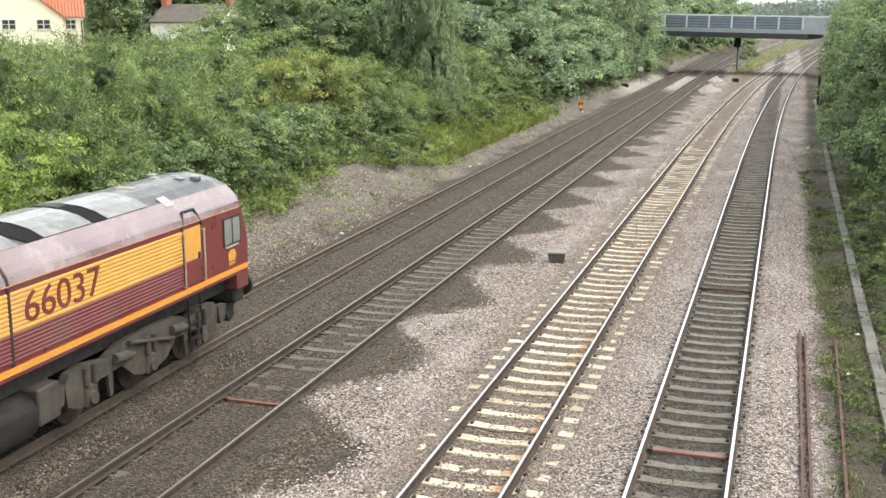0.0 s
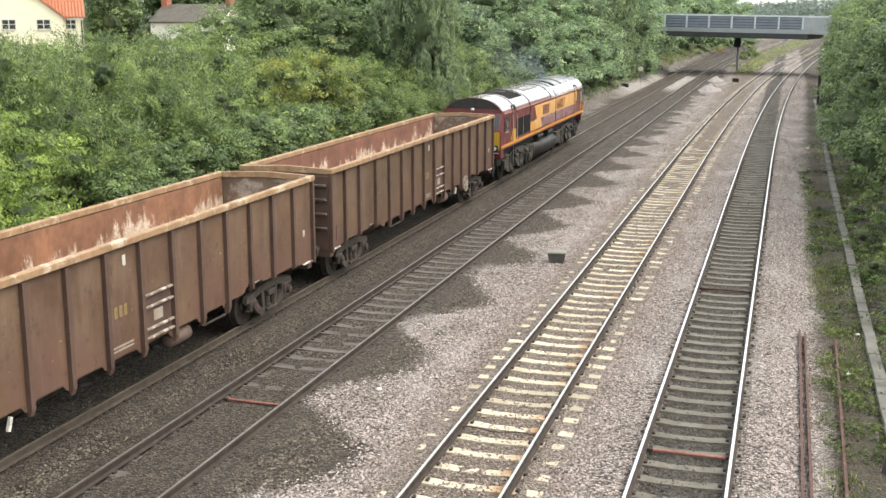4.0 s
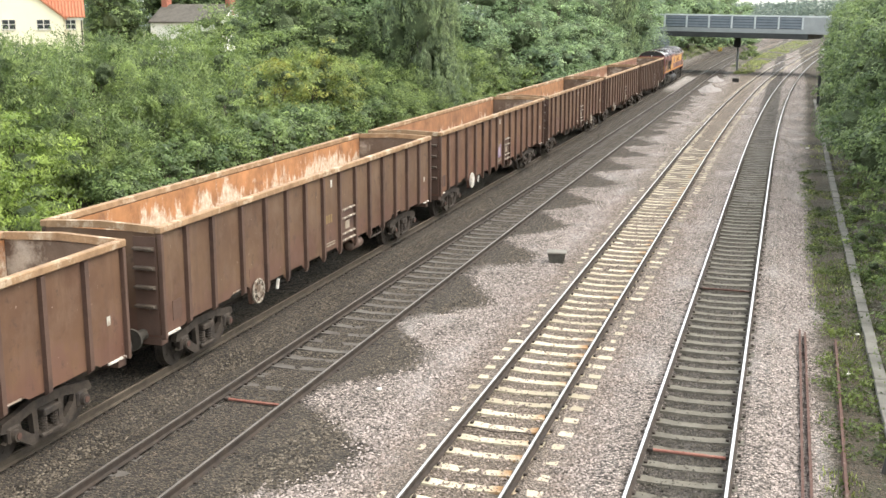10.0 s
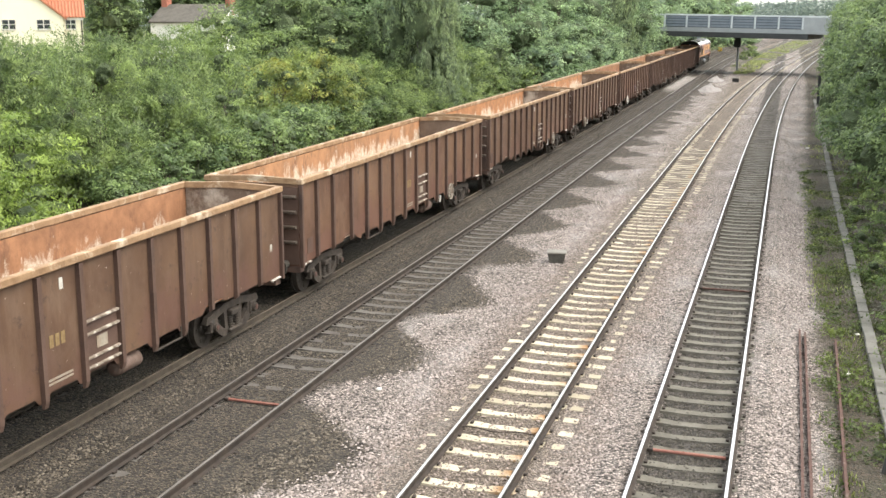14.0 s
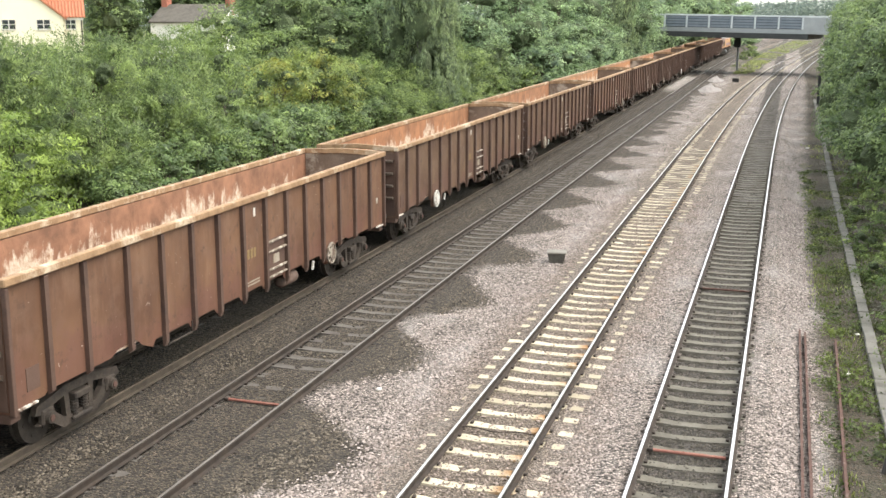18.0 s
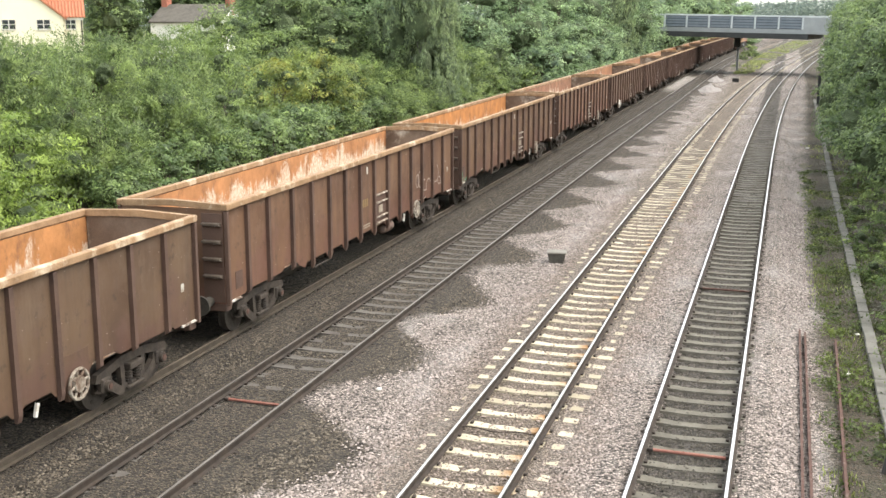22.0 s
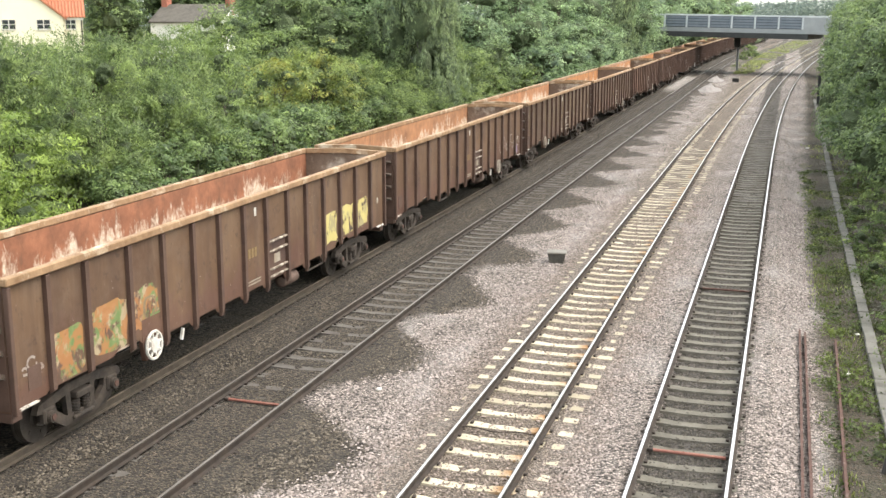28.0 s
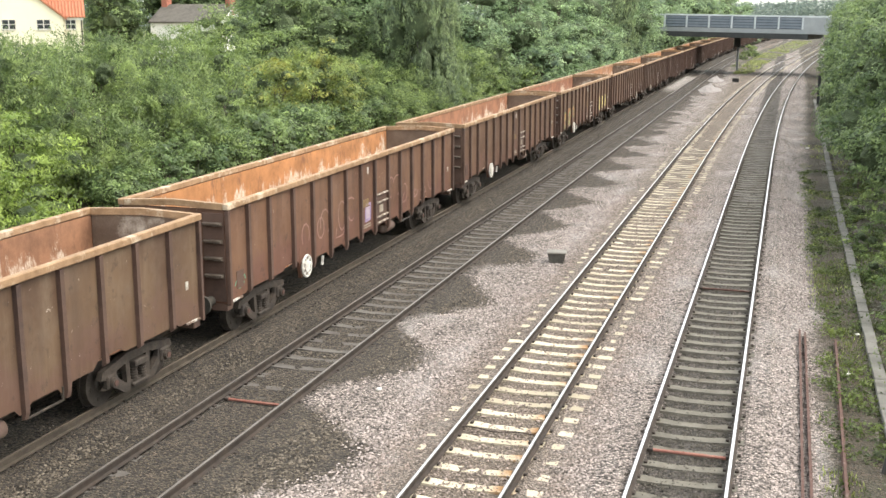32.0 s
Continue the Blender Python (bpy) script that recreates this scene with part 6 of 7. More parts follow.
            part("rain_gutter", bm, M["black"], lo)
            bm = BM()
            for z in (0.62, 0.95, 1.28):
                box(bm, s * 1.24, s * 1.35, at(u1 - 0.12), at(u0 + 0.12), z - 0.012, z + 0.012)
            for q in (u0 + 0.1, u1 - 0.1):
                box(bm, s * 1.31, s * 1.35, at(q) - 0.015, at(q) + 0.015, 0.6, 1.5)
            part("steps", bm, M["tank"], lo)
        for u0, u1 in ((0.32, 1.15), (18.55, 19.5)):
            f = part("cab_window", box(BM(), s * 1.331, s * 1.342, at(u1), at(u0), 2.26, 2.92, 0.01), M["tank"], lo, "sliding cab side window")
            for a, b in ((u0 + 0.06, (u0 + u1) / 2 - 0.03), ((u0 + u1) / 2 + 0.03, u1 - 0.06)):
                part("pane", box(BM(), s * 1.3421, s * 1.348, at(b), at(a), 2.32, 2.87), M["cab_glass" if u0 < 5 else "glass"], f)
            part("sill", box(BM(), s * 1.3421, s * 1.37, at((u0 + u1) / 2 + 0.35), at((u0 + u1) / 2 - 0.25), 2.24, 2.27), M["plate"], f)
        # red thing at the window, identity unknown, added as a small box
        part("red_window_box", box(BM(), s * 1.372, s * 1.42, at(19.26), at(19.18), 2.5, 2.7, 0.01), M["red_rod"], lo, "red-backed cab mirror")
        part("warning_panel", box(BM(), s * 1.332, s * 1.336, at(18.3), at(18.12), 1.8, 2.0), M["nose_yellow"], lo)
        bm = BM()
        prism(bm, ((at(0.92), 1.92), (at(0.62), 1.92), (at(0.56), 2.04), (at(0.64), 2.16), (at(0.82), 2.18), (at(0.94), 2.08)), 0, s * 1.331, s * 1.338)
        cr = part("crest", bm, M["gold"], lo)
        for z in (1.84, 1.88):
            part("crest_line", box(BM(), s * 1.331, s * 1.336, at(0.92), at(0.62), z - 0.012, z + 0.012), M["gold"], cr)
    # cab ends
    for e in (1, -1):
        y = e * LH
        bm = BM()
        prof = ((y - e * 0.56, 1.2), (y - e * 0.02, 1.2), (y, 1.56), (y, 2.36), (y - e * 0.30, 3.16), (y - e * 0.28, 3.2), (y - e * 0.56, 3.2))
        prism(bm, prof, 0, -1.325, 1.325)
        cab = part("cab_front", bm, M["maroon"], lo)
        bm = BM()
        half = [(1.325, 3.12)] + loco_section()[2:]
        prism(bm, [(x * 0.995, z) for x, z in half] + [(-x * 0.995, z) for x, z in half[-2::-1]], 1, y - e * 0.28, y - e * 0.56)
        part("cab_dome", bm, M["maroon"] if e < 0 else M["roof_silver"], lo)
        bm = BM()
        top = [(x * 0.9, 3.3 + (z - 3.2) * 0.8) for x, z in loco_section()[2:]]
        prism(bm, top + [(-x, z) for x, z in top[-2::-1]], 1, y - e * 0.279, y - e * 0.27)
        part("dome_front", bm, M["black"], lo)
        part("nose_panel", prism(BM(), ((y + e * 0.003, 1.57), (y + e * 0.012, 1.57), (y + e * 0.012, 2.34), (y + e * 0.003, 2.34)), 0, -1.28, 1.28), M["nose_yellow"], lo, "yellow warning panel on the nose")
        bm = BM()
        for s in (-1, 1):
            a, b = sorted((s * 0.12, s * 1.2))
            q = [bm.verts.new(v) for v in ((a, y - e * 0.035 + e * 0.012, 2.43), (b, y - e * 0.035 + e * 0.012, 2.43), (b, y - e * 0.262 + e * 0.012, 3.04), (a, y - e * 0.262 + e * 0.012, 3.04))]
            bm.faces.new(q)
        r = bmesh.ops.extrude_face_region(bm, geom=list(bm.faces))
        for v in [g for g in r["geom"] if isinstance(g, bmesh.types.BMVert)]:
            v.co.y -= e * 0.008
        part("windscreen", bm, M["glass"], lo)
        part("marker_light", box(BM(), -0.07, 0.07, y - e * 0.30, y - e * 0.2, 3.23, 3.33, 0.02), M["lamp"], lo)
        for s in (-1, 1):
            cl = part("light_cluster", box(BM(), s * 0.98 - 0.24, s * 0.98 + 0.24, y + e * 0.013, y + e * 0.09, 1.5, 1.78, 0.02), M["black"], lo)
            for q in (-0.11, 0.11):
                part("headlight", cyl(BM(), (s * 0.98 + q, y + e * 0.0901, 1.65), (s * 0.98 + q, y + e * 0.105, 1.65), 0.08), M["lamp"], cl)
            part("lamp_bracket", box(BM(), s * 0.98 - 0.26, s * 0.98 + 0.26, y + e * 0.013, y + e * 0.13, 1.42, 1.46), M["plate"], lo)
            bm = BM()
            cyl(bm, (s * 0.875, y - e * 0.1, 1.05), (s * 0.875, y + e * 0.5, 1.05), 0.13, seg=14)
            cyl(bm, (s * 0.875, y + e * 0.5, 1.05), (s * 0.875, y + e * 0.58, 1.05), 0.27, seg=18)
            part("buffer", bm, M["black"], lo)
        part("buffer_beam", box(BM(), -1.22, 1.22, y - e * 0.5, y - e * 0.03, 0.85, 1.2, 0.05), M["black"], lo)
        part("valance", prism(BM(), ((y - e * 0.6, 0.8), (y - e * 0.06, 0.8), (y - e * 0.06, 0.5), (y - e * 0.14, 0.4), (y - e * 0.3, 0.36)), 0, -0.95, 0.95), M["black"], lo)
        part("coupler", box(BM(), -0.14, 0.14, y - e * 0.1, y + e * 0.62, 0.85, 1.1, 0.03), M["bogie"], lo)
    # roof furniture
    skin(at(17.2), at(14.75), 3, n, 0.034, M["grille"], "black roof radiator mesh")
    part("roof_bar", box(BM(), -0.5, 0.5, at(16.0) - 0.03, at(16.0) + 0.03, 3.775, 3.815), M["roof_maroon"], lo)
    for u in (8.29, 9.52, 14.42, 17.6):
        bm = BM()
        shell(bm, at(u) - 0.03, at(u) + 0.03, grow=0.03, cut=1)
        part("roof_seam", bm, M["black"] if u != 9.52 else M["roof_dark"], lo)
    skin(at(13.25), at(10.25), 4, n, 0.030, M["black"])
    for u0, u1 in ((13.21, 11.62), (11.58, 10.29)):
        skin(at(u0), at(u1), 4, n, 0.036, M["roof_maroon"], "flush roof hatch")
    for s in (-1, 1):
        part("hatch_seam", box(BM(), s * 0.70, s * 0.73, at(13.25), at(10.25), 3.66, 3.705), M["black"], lo)
    # bare metal cowls; behind each a flush black crescent stands for the shaded opening, widest at the shoulder
    for u0, u1, m in ((3.55, 4.95, "roof_silver"), (5.45, 6.85, "roof_silver")):
        skin(at(u1), at(u0), 3, n, 0.05, M[m], "scuffed metal roof cowl")
        bm = BM()
        half = [(x + 0.02 * (x > 0), z + 0.034) for x, z in roof_pts[3:]]
        half[0] = (half[0][0] + 0.02, half[0][1])
        full = half + [(-x, z) for x, z in half[-2::-1]]
        rows = []
        for x, z in full:
            w = 0.12 + 0.5 * max(0.0, math.sin(math.pi * min(1.0, abs(x) / 1.2))) ** 0.8
            rows.append([bm.verts.new((x, at(u1 + 0.004), z)), bm.verts.new((x, at(u1 + w), z))])
        for a, b in zip(rows, rows[1:]):
            bm.faces.new((a[0], b[0], b[1], a[1]))
        r = bmesh.ops.extrude_face_region(bm, geom=list(bm.faces))
        for v in [g for g in r["geom"] if isinstance(g, bmesh.types.BMVert)]:
            v.co.z -= 0.02
        bmesh.ops.recalc_face_normals(bm, faces=bm.faces)
        part("cowl_opening", bm, M["grille"], lo)
    part("exhaust", box(BM(), -0.3, 0.2, at(5.35), at(5.05), 3.74, 3.82, 0.02), M["black"], lo)
    for x, u in ((0.35, 1.2), (0.1, 0.95), (-0.2, 1.3), (0.55, 0.85), (-0.5, 0.9)):
        part("roof_fitting", box(BM(), x - 0.1, x + 0.1, at(u) - 0.09, at(u) + 0.09, 3.70, 3.80, 0.02), M["roof_silver"], lo)
    part("white_patch", prism(BM(), ((0.86, 3.63), (1.10, 3.475), (1.12, 3.49), (0.88, 3.645)), 1, at(3.02), at(2.74)), M["white"], lo)
    skin(at(9.35), at(8.45), 3, n, 0.034, M["roof_silver"], "bare silver roof patch")
    skin(at(8.1), at(7.5), 3, n, 0.034, M["roof_silver"], "bare silver roof patch")
    part("horn", box(BM(), -0.2, 0.2, at(2.85), at(2.68), 3.75, 3.80, 0.02), M["plate"], lo, "pale roof box")
    # below the floor
    part("underframe", box(BM(), -1.0, 1.0, -LH + 0.5, LH - 0.5, 1.15, 1.549), M["black"], lo)
    bm = BM()
    prism(bm, [(1.0 * sx + 0.33 * math.cos(a), 0.71 + 0.41 * math.sin(a)) for sx, a0 in ((1, -90), (-1, 90)) for a in [radians(a0 + 22.5 * i) for i in range(9)]], 1, at(13.0), at(7.75))
    part("fuel_tank", bm, M["tank"], lo, "long dark oily fuel tank", True)
    part("battery_box", box(BM(), -1.3, 1.3, at(7.7), at(7.1), 0.5, 1.15, 0.03), M["bogie"], lo, "dusty grey equipment box")
    for s in (-1, 1):
        for u in (9.2, 11.6):
            part("air_reservoir", cyl(BM(), (s * 1.15, at(u + 0.55), 1.32), (s * 1.15, at(u - 0.55), 1.32), 0.14, seg=14), M["tank"], lo)
    ws = wheelset(0.533)
    WAGON["sandbox"] = mesh_of(prism(BM(), ((-0.12, 0.6), (0.12, 0.66), (0.17, 1.0), (-0.17, 1.0)), 0, -0.05, 0.1), "sandbox", M["bogie"])
    bm = BM()
    cyl(bm, (0.12, -0.28, 1.02), (0.12, 0.2, 0.96), 0.1, seg=14)
    cyl(bm, (0.12, 0.2, 0.96), (0.12, 0.42, 0.93), 0.04, seg=8)
    WAGON["brake_cylinder"] = mesh_of(bm, "brake_cylinder", M["bogie"])
    WAGON["brake_hanger"] = mesh_of(prism(BM(), ((-0.05, 0.34), (0.05, 0.34), (0.08, 0.8), (-0.08, 0.8)), 0, 0.02, 0.08), "brake_hanger", M["bogie"])
    pts = ((-2.75, 0.95), (-2.62, 1.14), (-2.2, 1.2), (-1.5, 1.08), (-1.1, 1.22), (-0.6, 1.26), (0.6, 1.26), (1.1, 1.22), (1.5, 1.08), (2.2, 1.2), (2.62, 1.14), (2.75, 0.95), (2.7, 0.55), (2.4, 0.42), (2.15, 0.42), (1.85, 0.75), (1.0, 0.8), (0.6, 0.5), (0.3, 0.42), (-0.3, 0.42), (-0.6, 0.5), (-1.0, 0.8), (-1.85, 0.75), (-2.15, 0.42), (-2.4, 0.42), (-2.7, 0.55))
    sf = mesh_of(prism(BM(), pts, 0, -0.08, 0.08), "side_frame", M["bogie"])
    bm = BM()
    box(bm, 0.0, 0.13, -0.2, 0.2, 0.36, 0.78, 0.04)
    cyl(bm, (0.13, 0, 0.53), (0.18, 0, 0.53), 0.14, 0.12, 14)
    ab = mesh_of(bm, "axlebox", M["bogie"])
    bm = BM()
    for q in (-0.13, 0.13):
        cyl(bm, (0.1, q, 0.78), (0.1, q, 1.12), 0.07, seg=10)
    sp = mesh_of(bm, "coil_spring", M["bogie"])
    rod = mesh_of(cyl(BM(), (0.13, -0.8, 1.2), (0.13, 0.8, 0.85), 0.045, seg=10), "damper", M["bogie"])
    for u in (4.15, 16.0):
        bg = part("bogie", box(BM(), -0.95, 0.95, -0.4, 0.4, 0.5, 1.1), M["black"], lo, "")
        bg.matrix_basis = pose(0, at(u), 0)
        for s in (0, 1):
            t = (SPIN if s else Matrix.Identity(4)) @ Matrix.Translation((1.17, 0, 0))
            child("side_frame", sf, bg, t)
            child("damper", rod, bg, t)
            for q in (-2.95, 2.95):
                child("sandbox", WAGON["sandbox"], bg, t @ Matrix.Translation((0, q, 0)))
            for q in (-1.02, 1.02):
                child("brake_cylinder", WAGON["brake_cylinder"], bg, t @ Matrix.Translation((0, q, 0)))
                child("brake_hanger", WAGON["brake_hanger"], bg, t @ Matrix.Translation((0, q * 1.35, 0)))
            for q in (-2.03, 0, 2.03):
                child("axlebox", ab, bg, t @ Matrix.Translation((0, q, 0)))
                child("coil_spring", sp, bg, t @ Matrix.Translation((0, q, 0)))
        for q in (-2.03, 0, 2.03):
            axles.append((child("wheelset", ws, bg, pose(0, q, 0.533)), at(u) + q))
    return lo, axles


wagon_meshes()
WAGON["numerals"] = text_mesh("66037", 0.74, M["maroon"])
for v in WAGON["numerals"].vertices:
    v.co.x *= 1.17
# fitted to the camera's view: how far each wagon runs ahead of even spacing
VIEW_LEAD = {4: 0.1, 5: 0.12, 6: 0.08, 8: 0.05, 9: 0.3, 10: 0.33, 11: 0.34, 12: 0.46, 13: 0.33, 14: 0.35, 15: 0.4, 16: 0.65, 17: 0.48, 18: 0.3, 19: 0.3}
TRAIN = [(*build_loco(), LH, 6.6, 0.533, False)]
for k in range(1, 20):
    TRAIN.append((*build_wagon(k), 21.4 + 18.8 * (k - 1) + HALF - VIEW_LEAD.get(k, 0.0), 6.65, 0.46, k in FLIPPED))


def stroke(bm, pts, x, w=0.035):
    """A flat brush stroke through points (y, z) on a side wall."""
    rows = []
    for i, (y, z) in enumerate(pts):
        a, b = pts[max(0, i - 1)], pts[min(len(pts) - 1, i + 1)]
        d = Vector((b[0] - a[0], b[1] - a[1])).normalized() * w
        rows.append((bm.verts.new((x, y - d.y, z + d.x)), bm.verts.new((x, y + d.y, z - d.x))))
    for a, b in zip(rows, rows[1:]):
        bm.faces.new((a[0], a[1], b[1], b[0]))


def scrawl(number, name, material, y0, y1, z0, z1, count, seed, blots=False):
    """Sprayed marks between two stations (metres from the rear) on the side towards the other roads."""
    w = TRAIN[number][0]
    side = -1 if number in FLIPPED else 1
    rnd = random.Random(seed)
    for i in range(count):
        bm = BM()
        y, z = rnd.uniform(y0, y1), rnd.uniform(z0, z1)
        x = side * (1.2815 + 0.0006 * (i + 1))
        if blots:
            r = rnd.uniform(0.1, 0.26)
            vs = [bm.verts.new((x, side * (y - HALF + r * rnd.uniform(0.5, 1.2) * math.cos(k * 0.571)), z + r * rnd.uniform(0.6, 1.3) * math.sin(k * 0.571))) for k in range(11)]
            bm.faces.new(vs)
        else:
            y = y0 + (y1 - y0) * (i + 0.5) / count
            h = (z1 - z0) * rnd.uniform(0.5, 0.9)
            a0, turn = rnd.uniform(0, 6.28), rnd.choice((-1, 1)) * rnd.uniform(0.35, 0.7)
            pts, p = [], [y, z0 + h * 0.4]
            for k in range(10):
                pts.append((side * (p[0] - HALF), p[1]))
                p = [p[0] + 0.16 * (z1 - z0) * math.cos(a0 + k * turn), min(z1, max(z0, p[1] + 0.28 * h * math.sin(a0 + k * turn)))]
            stroke(bm, pts, x, 0.022)
        bmesh.ops.recalc_face_normals(bm, faces=bm.faces)
        part(name, bm, M[material], w)


def daubs():
    # sprayed patches on one wagon: a mottled mural at one end, pale yellow blocks at the other
    for name, material, y, wd, z0, z1 in (("mural_daub", "mural", 1.6, 1.04, 1.1, 2.0), ("mural_daub", "mural", 2.8, 1.26, 1.15, 2.15), ("mural_daub", "mural", 4.1, 1.0, 1.3, 2.15),
                                          ("yellow_daub", "daub_yellow", 13.4, 0.98, 1.2, 2.02), ("yellow_daub", "daub_yellow", 14.56, 1.0, 1.2, 2.06), ("yellow_daub", "daub_yellow", 15.75, 0.95, 1.25, 2.06)):
        w = TRAIN[16][0]
        side = -1 if 16 in FLIPPED else 1
        a, b = sorted((side * 1.2812, side * 1.2825))
        rnd = random.Random(int(y * 100))
        ring = [(k * math.pi / 12, rnd.uniform(0.78, 1.08)) for k in range(24)]
        square = 0.45 if material == "mural" else 0.25
        pts = [(side * (y - HALF) + wd / 2 * r * math.copysign(abs(math.cos(t)) ** square, math.cos(t)), (z0 + z1) / 2 + (z1 - z0) / 2 * r * math.copysign(abs(math.sin(t)) ** square, math.sin(t))) for t, r in ring]
        me = mesh_of(prism(BM(), pts, 0, a, b), name, M[material])
        child(name, me, w)
    scrawl(16, "ochre_scrawl", "daub_ochre", 3.7, 4.7, 1.3, 1.9, 4, 6)
    scrawl(16, "grey_scrawl", "daub_grey", 0.2, 0.9, 1.5, 1.8, 3, 7)
    scrawl(15, "pale_scrawl", "daub_grey", 14.0, 17.2, 1.45, 2.05, 11, 8)
    scrawl(15, "purple_daub", "daub_purple", 16.6, 17.3, 1.1, 1.4, 3, 9, True)
    scrawl(18, "pink_scrawl", "daub_pink", 4.2, 8.0, 1.25, 2.2, 6, 10)
    scrawl(18, "pink_scrawl", "daub_pink", 10.6, 15.0, 1.35, 2.3, 7, 11)
    # a sprayed purple square with a pale middle
    for number in (18, 4):
        side = -1 if number in FLIPPED else 1
        for name, material, w, x in (("pale_daub", "daub_lilac", 0.15, 1.2825), ("purple_daub", "daub_purple", 0.055, 1.284)):
            bm = BM()
            ring = [(side * (8.85 - HALF + dy), 1.56 + dz) for dy, dz in ((-0.2, -0.24), (0.2, -0.22), (0.21, 0.24), (-0.19, 0.22), (-0.2, -0.27))]
            stroke(bm, ring if w < 0.1 else [(side * (8.85 - HALF), 1.36), (side * (8.85 - HALF), 1.72)], side * x, w)
            bmesh.ops.recalc_face_normals(bm, faces=bm.faces)
            part(name, bm, M[material], TRAIN[number][0])
    scrawl(11, "green_scrawl", "daub_green", 0.25, 0.8, 1.05, 1.4, 4, 14)
    scrawl(11, "pale_scrawl", "daub_pink", 4.4, 6.4, 1.5, 2.0, 4, 22)
    scrawl(12, "pale_scrawl", "daub_grey", 13.4, 16.2, 1.4, 2.1, 6, 21)
    scrawl(18, "green_scrawl", "daub_green", 0.3, 0.9, 1.2, 1.45, 4, 15)
    scrawl(14, "yellow_scrawl", "daub_ochre", 12.6, 15.8, 1.35, 1.8, 8, 17)


def spray_material(name, tones, scale, cover):
    """Patchy spray paint over weathered brown: each tone in blotches of its own."""
    n = Nodes(name, 0.75)
    col = n.mix(n.ramp(n.noise(2.0, 4), 0.35, 0.65), (0.080, 0.044, 0.029), (0.115, 0.068, 0.046))
    for i, tone in enumerate(tones):
        co = n.t.nodes.new("ShaderNodeVectorMath")
        co.inputs[1].default_value = (i * 7.3, i * 3.1, i * 5.7)
        n.t.links.new(n.co, co.inputs[0])
        col = n.mix(n.ramp(n.noise(scale, 5, 0.6, co.outputs[0], 0.6), cover, cover + 0.07, 0.0, 0.9), col, tone)
    return n.done(col, n.noise(30, 4), 0.15, 0.006)


M["mural"] = spray_material("mottled_spray", ((0.36, 0.29, 0.18), (0.12, 0.19, 0.06), (0.31, 0.14, 0.05)), 2.6, 0.47)
M["daub_yellow"] = spray_material("yellow_spray", ((0.06, 0.05, 0.035), (0.34, 0.30, 0.15), (0.50, 0.43, 0.16)), 2.8, 0.45)
M["daub_purple"] = worn("purple_spray", (0.24, 0.18, 0.30), (0.32, 0.25, 0.38), 5, 0.7, dirt=(0.2, 0.13, 0.1))
M["daub_lilac"] = worn("pale_lilac_spray", (0.36, 0.29, 0.34), (0.44, 0.37, 0.42), 7, 0.7, dirt=(0.2, 0.13, 0.1))
M["daub_ochre"] = worn("faded_ochre_spray", (0.17, 0.125, 0.07), (0.22, 0.17, 0.10), 5, 0.7, dirt=(0.1, 0.06, 0.045))
M["daub_pink"] = worn("faded_pink_spray", (0.24, 0.13, 0.11), (0.29, 0.17, 0.145), 5, 0.7, dirt=(0.2, 0.13, 0.1))
M["daub_green"] = worn("green_spray", (0.08, 0.26, 0.16), (0.14, 0.36, 0.24), 5, 0.7, dirt=(0.12, 0.1, 0.07))
M["daub_grey"] = worn("grey_spray", (0.27, 0.225, 0.195), (0.37, 0.32, 0.28), 5, 0.7, dirt=(0.2, 0.13, 0.1))
daubs()


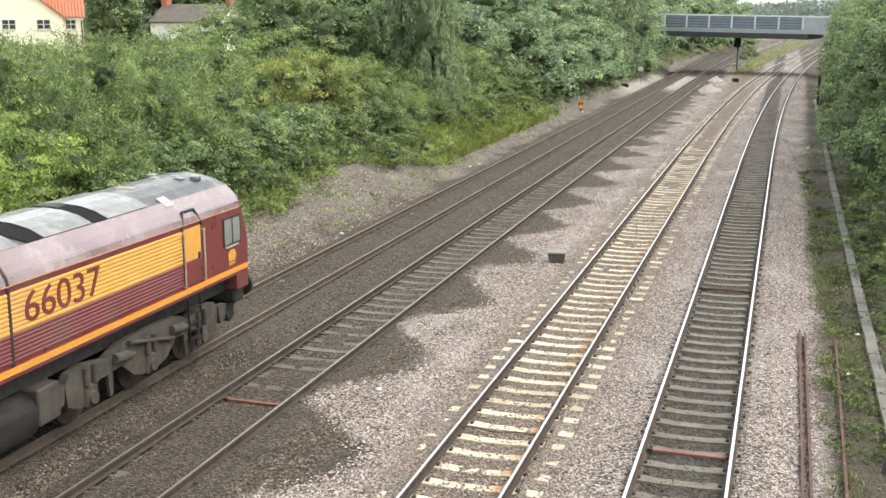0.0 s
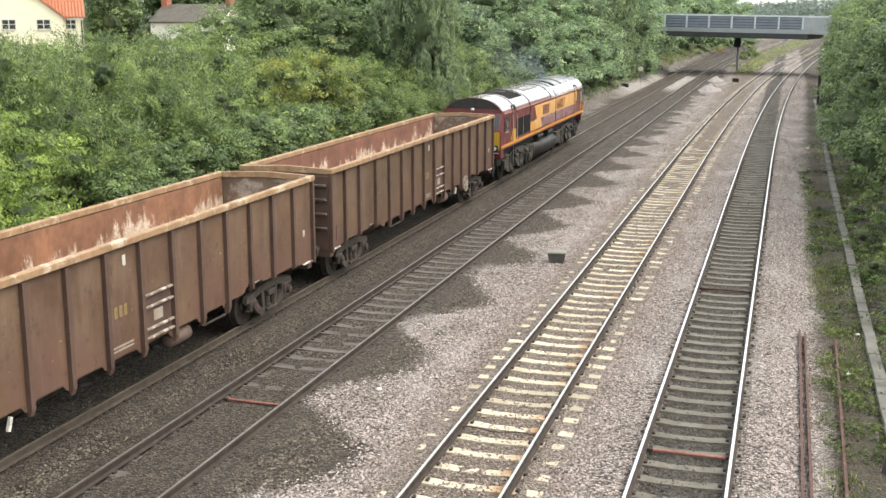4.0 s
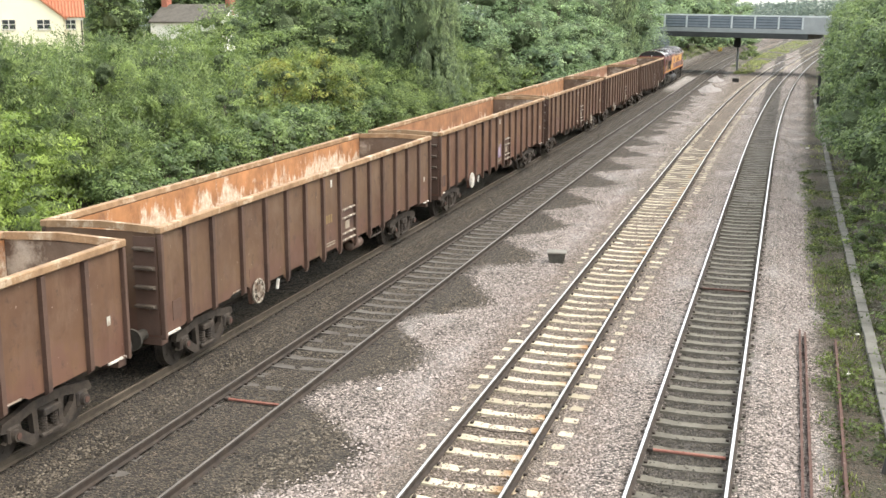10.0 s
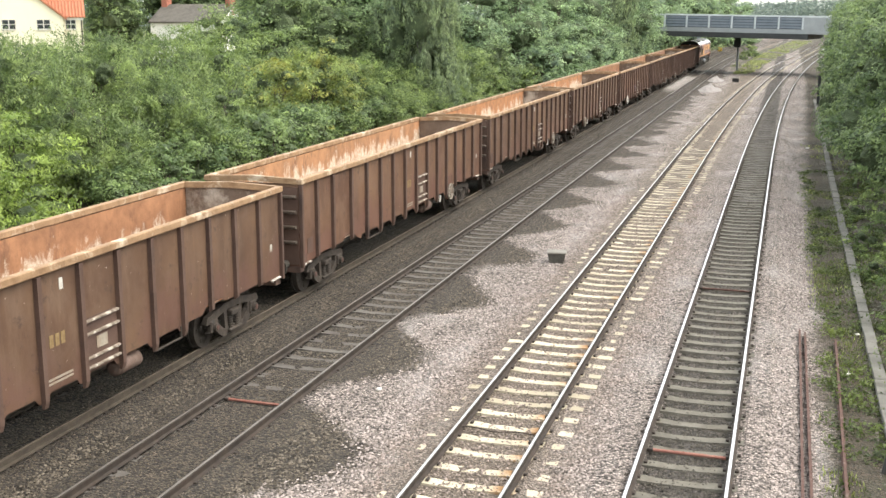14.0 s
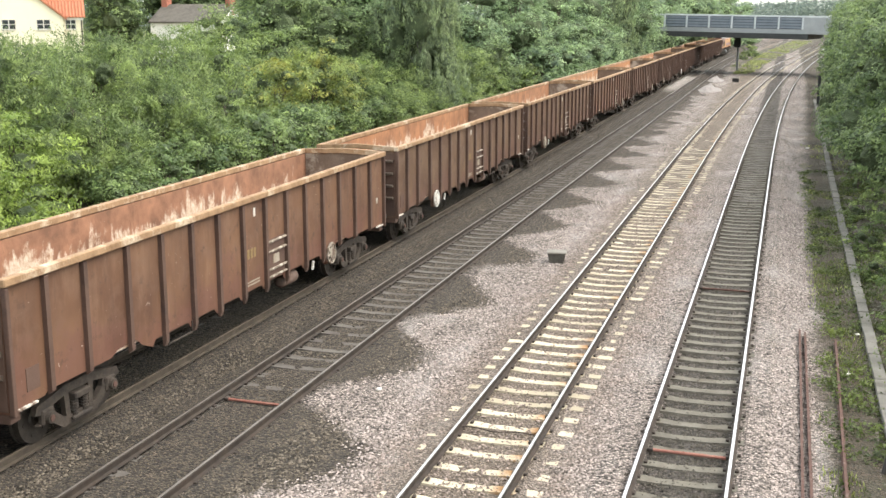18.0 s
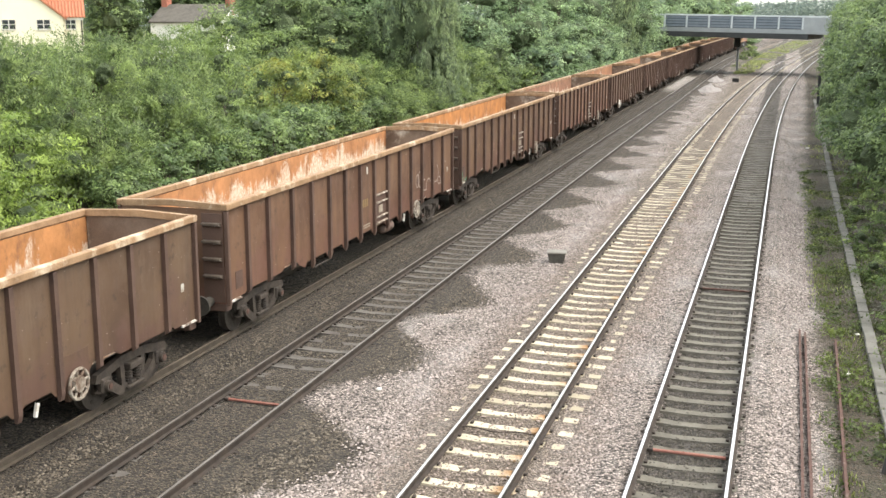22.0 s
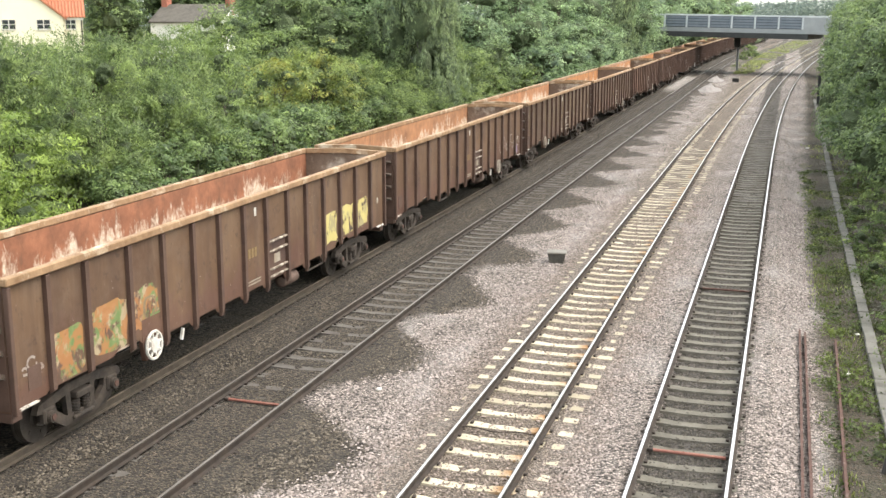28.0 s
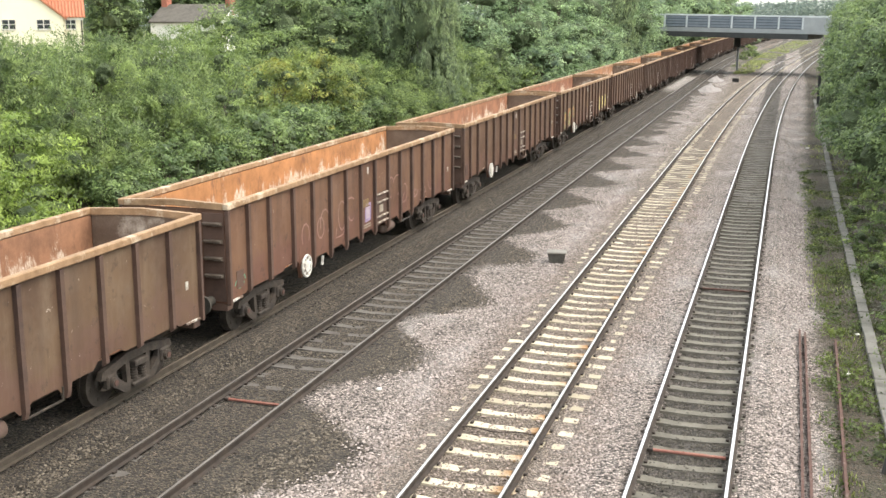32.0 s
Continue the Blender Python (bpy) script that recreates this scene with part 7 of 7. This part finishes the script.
# ---------------------------------------------------------------- exhaust
def build_smoke():
    """A thin blue-grey plume behind the exhaust: puffs of countless tiny flecks, thinning towards the tail."""
    rng = np.random.default_rng(33)
    top = thing("exhaust_smoke", "thin blue-grey diesel exhaust trailing above the roof", "smoke")
    for back, up, side, spread, rise, count in ((0.2, 0.15, 0.0, 0.35, 0.28, 800), (1.4, 0.5, -0.1, 0.7, 0.42, 1300), (3.2, 0.8, -0.2, 1.05, 0.5, 1500), (5.6, 1.1, -0.35, 1.5, 0.6, 1500), (8.4, 1.3, -0.5, 1.9, 0.7, 1300)):
        p = rng.normal(0, 1, (count, 3)) * np.array((0.32 * spread, spread, rise))
        v = blades(rng, p, sphere(rng, count), sphere(rng, count), 0.042, 0.9)[:, :3]
        puff = part("puff", quads_mesh("puff", v, M["smoke"], 3), None, top)
        puff.matrix_basis = pose(side, -back, up)
    return top


M["smoke"] = Nodes("diesel_smoke", 1.0).done((0.21, 0.25, 0.285))
SMOKE = build_smoke()


# ---------------------------------------------------------------- what moves
def nose_at(t):
    """Distance of the locomotive's front along the line at t seconds."""
    return NOSE[0] + NOSE[1] * t + NOSE[2] * t * t


NOSE = (22.734, 10.9726, 0.006086)


def motions():
    rows = []
    for t in (0.0, 0.8, 1.1, 1.5, 2.0, 3.0, 4.0, 6.0, 8.0, 10.0, 14.0, 20.0, 26.0, 32.0):
        y = nose_at(t) - 5.2
        lift = 3.85 - 2.5 * min(1.0, max(0.0, (1.9 - t) / 0.8))
        rows.append((t, pose(road_x("a", y), y, lift, 0, 0, 0)))
    walk(SMOKE, rows)
    for ob, axles, back, bogie, radius, flip in TRAIN:
        rows = []
        for i in range(17):
            t = 2.0 * i
            y = nose_at(t) - back
            a, b = road_x("a", y + bogie), road_x("a", y - bogie)
            turn = -math.degrees(math.atan2(a - b, 2 * bogie))
            rows.append((t, pose((a + b) / 2, y, 0, 0, 0, turn + (180 if flip else 0))))
        walk(ob, rows)
        # wheels roll while their vehicle passes the near part of the line
        times = [f / FPS for f in range(32 * FPS + 1) if 6.0 < nose_at(f / FPS) - back < 46.0]
        if not times:
            continue
        y0 = nose_at(times[0])
        sense = 1 if flip else -1
        for wheel, _ in axles:
            home = wheel.matrix_basis.translation
            spin = [(0.0, 0.0)] * (times[0] > 0) + [(t, sense * math.degrees((nose_at(t) - y0) / radius)) for t in times]
            if times[-1] < 32.0:
                spin.append((32.0, spin[-1][1]))
            walk(wheel, [(t, pose(home.x, home.y, home.z, a, 0, 0)) for t, a in spin])


motions()
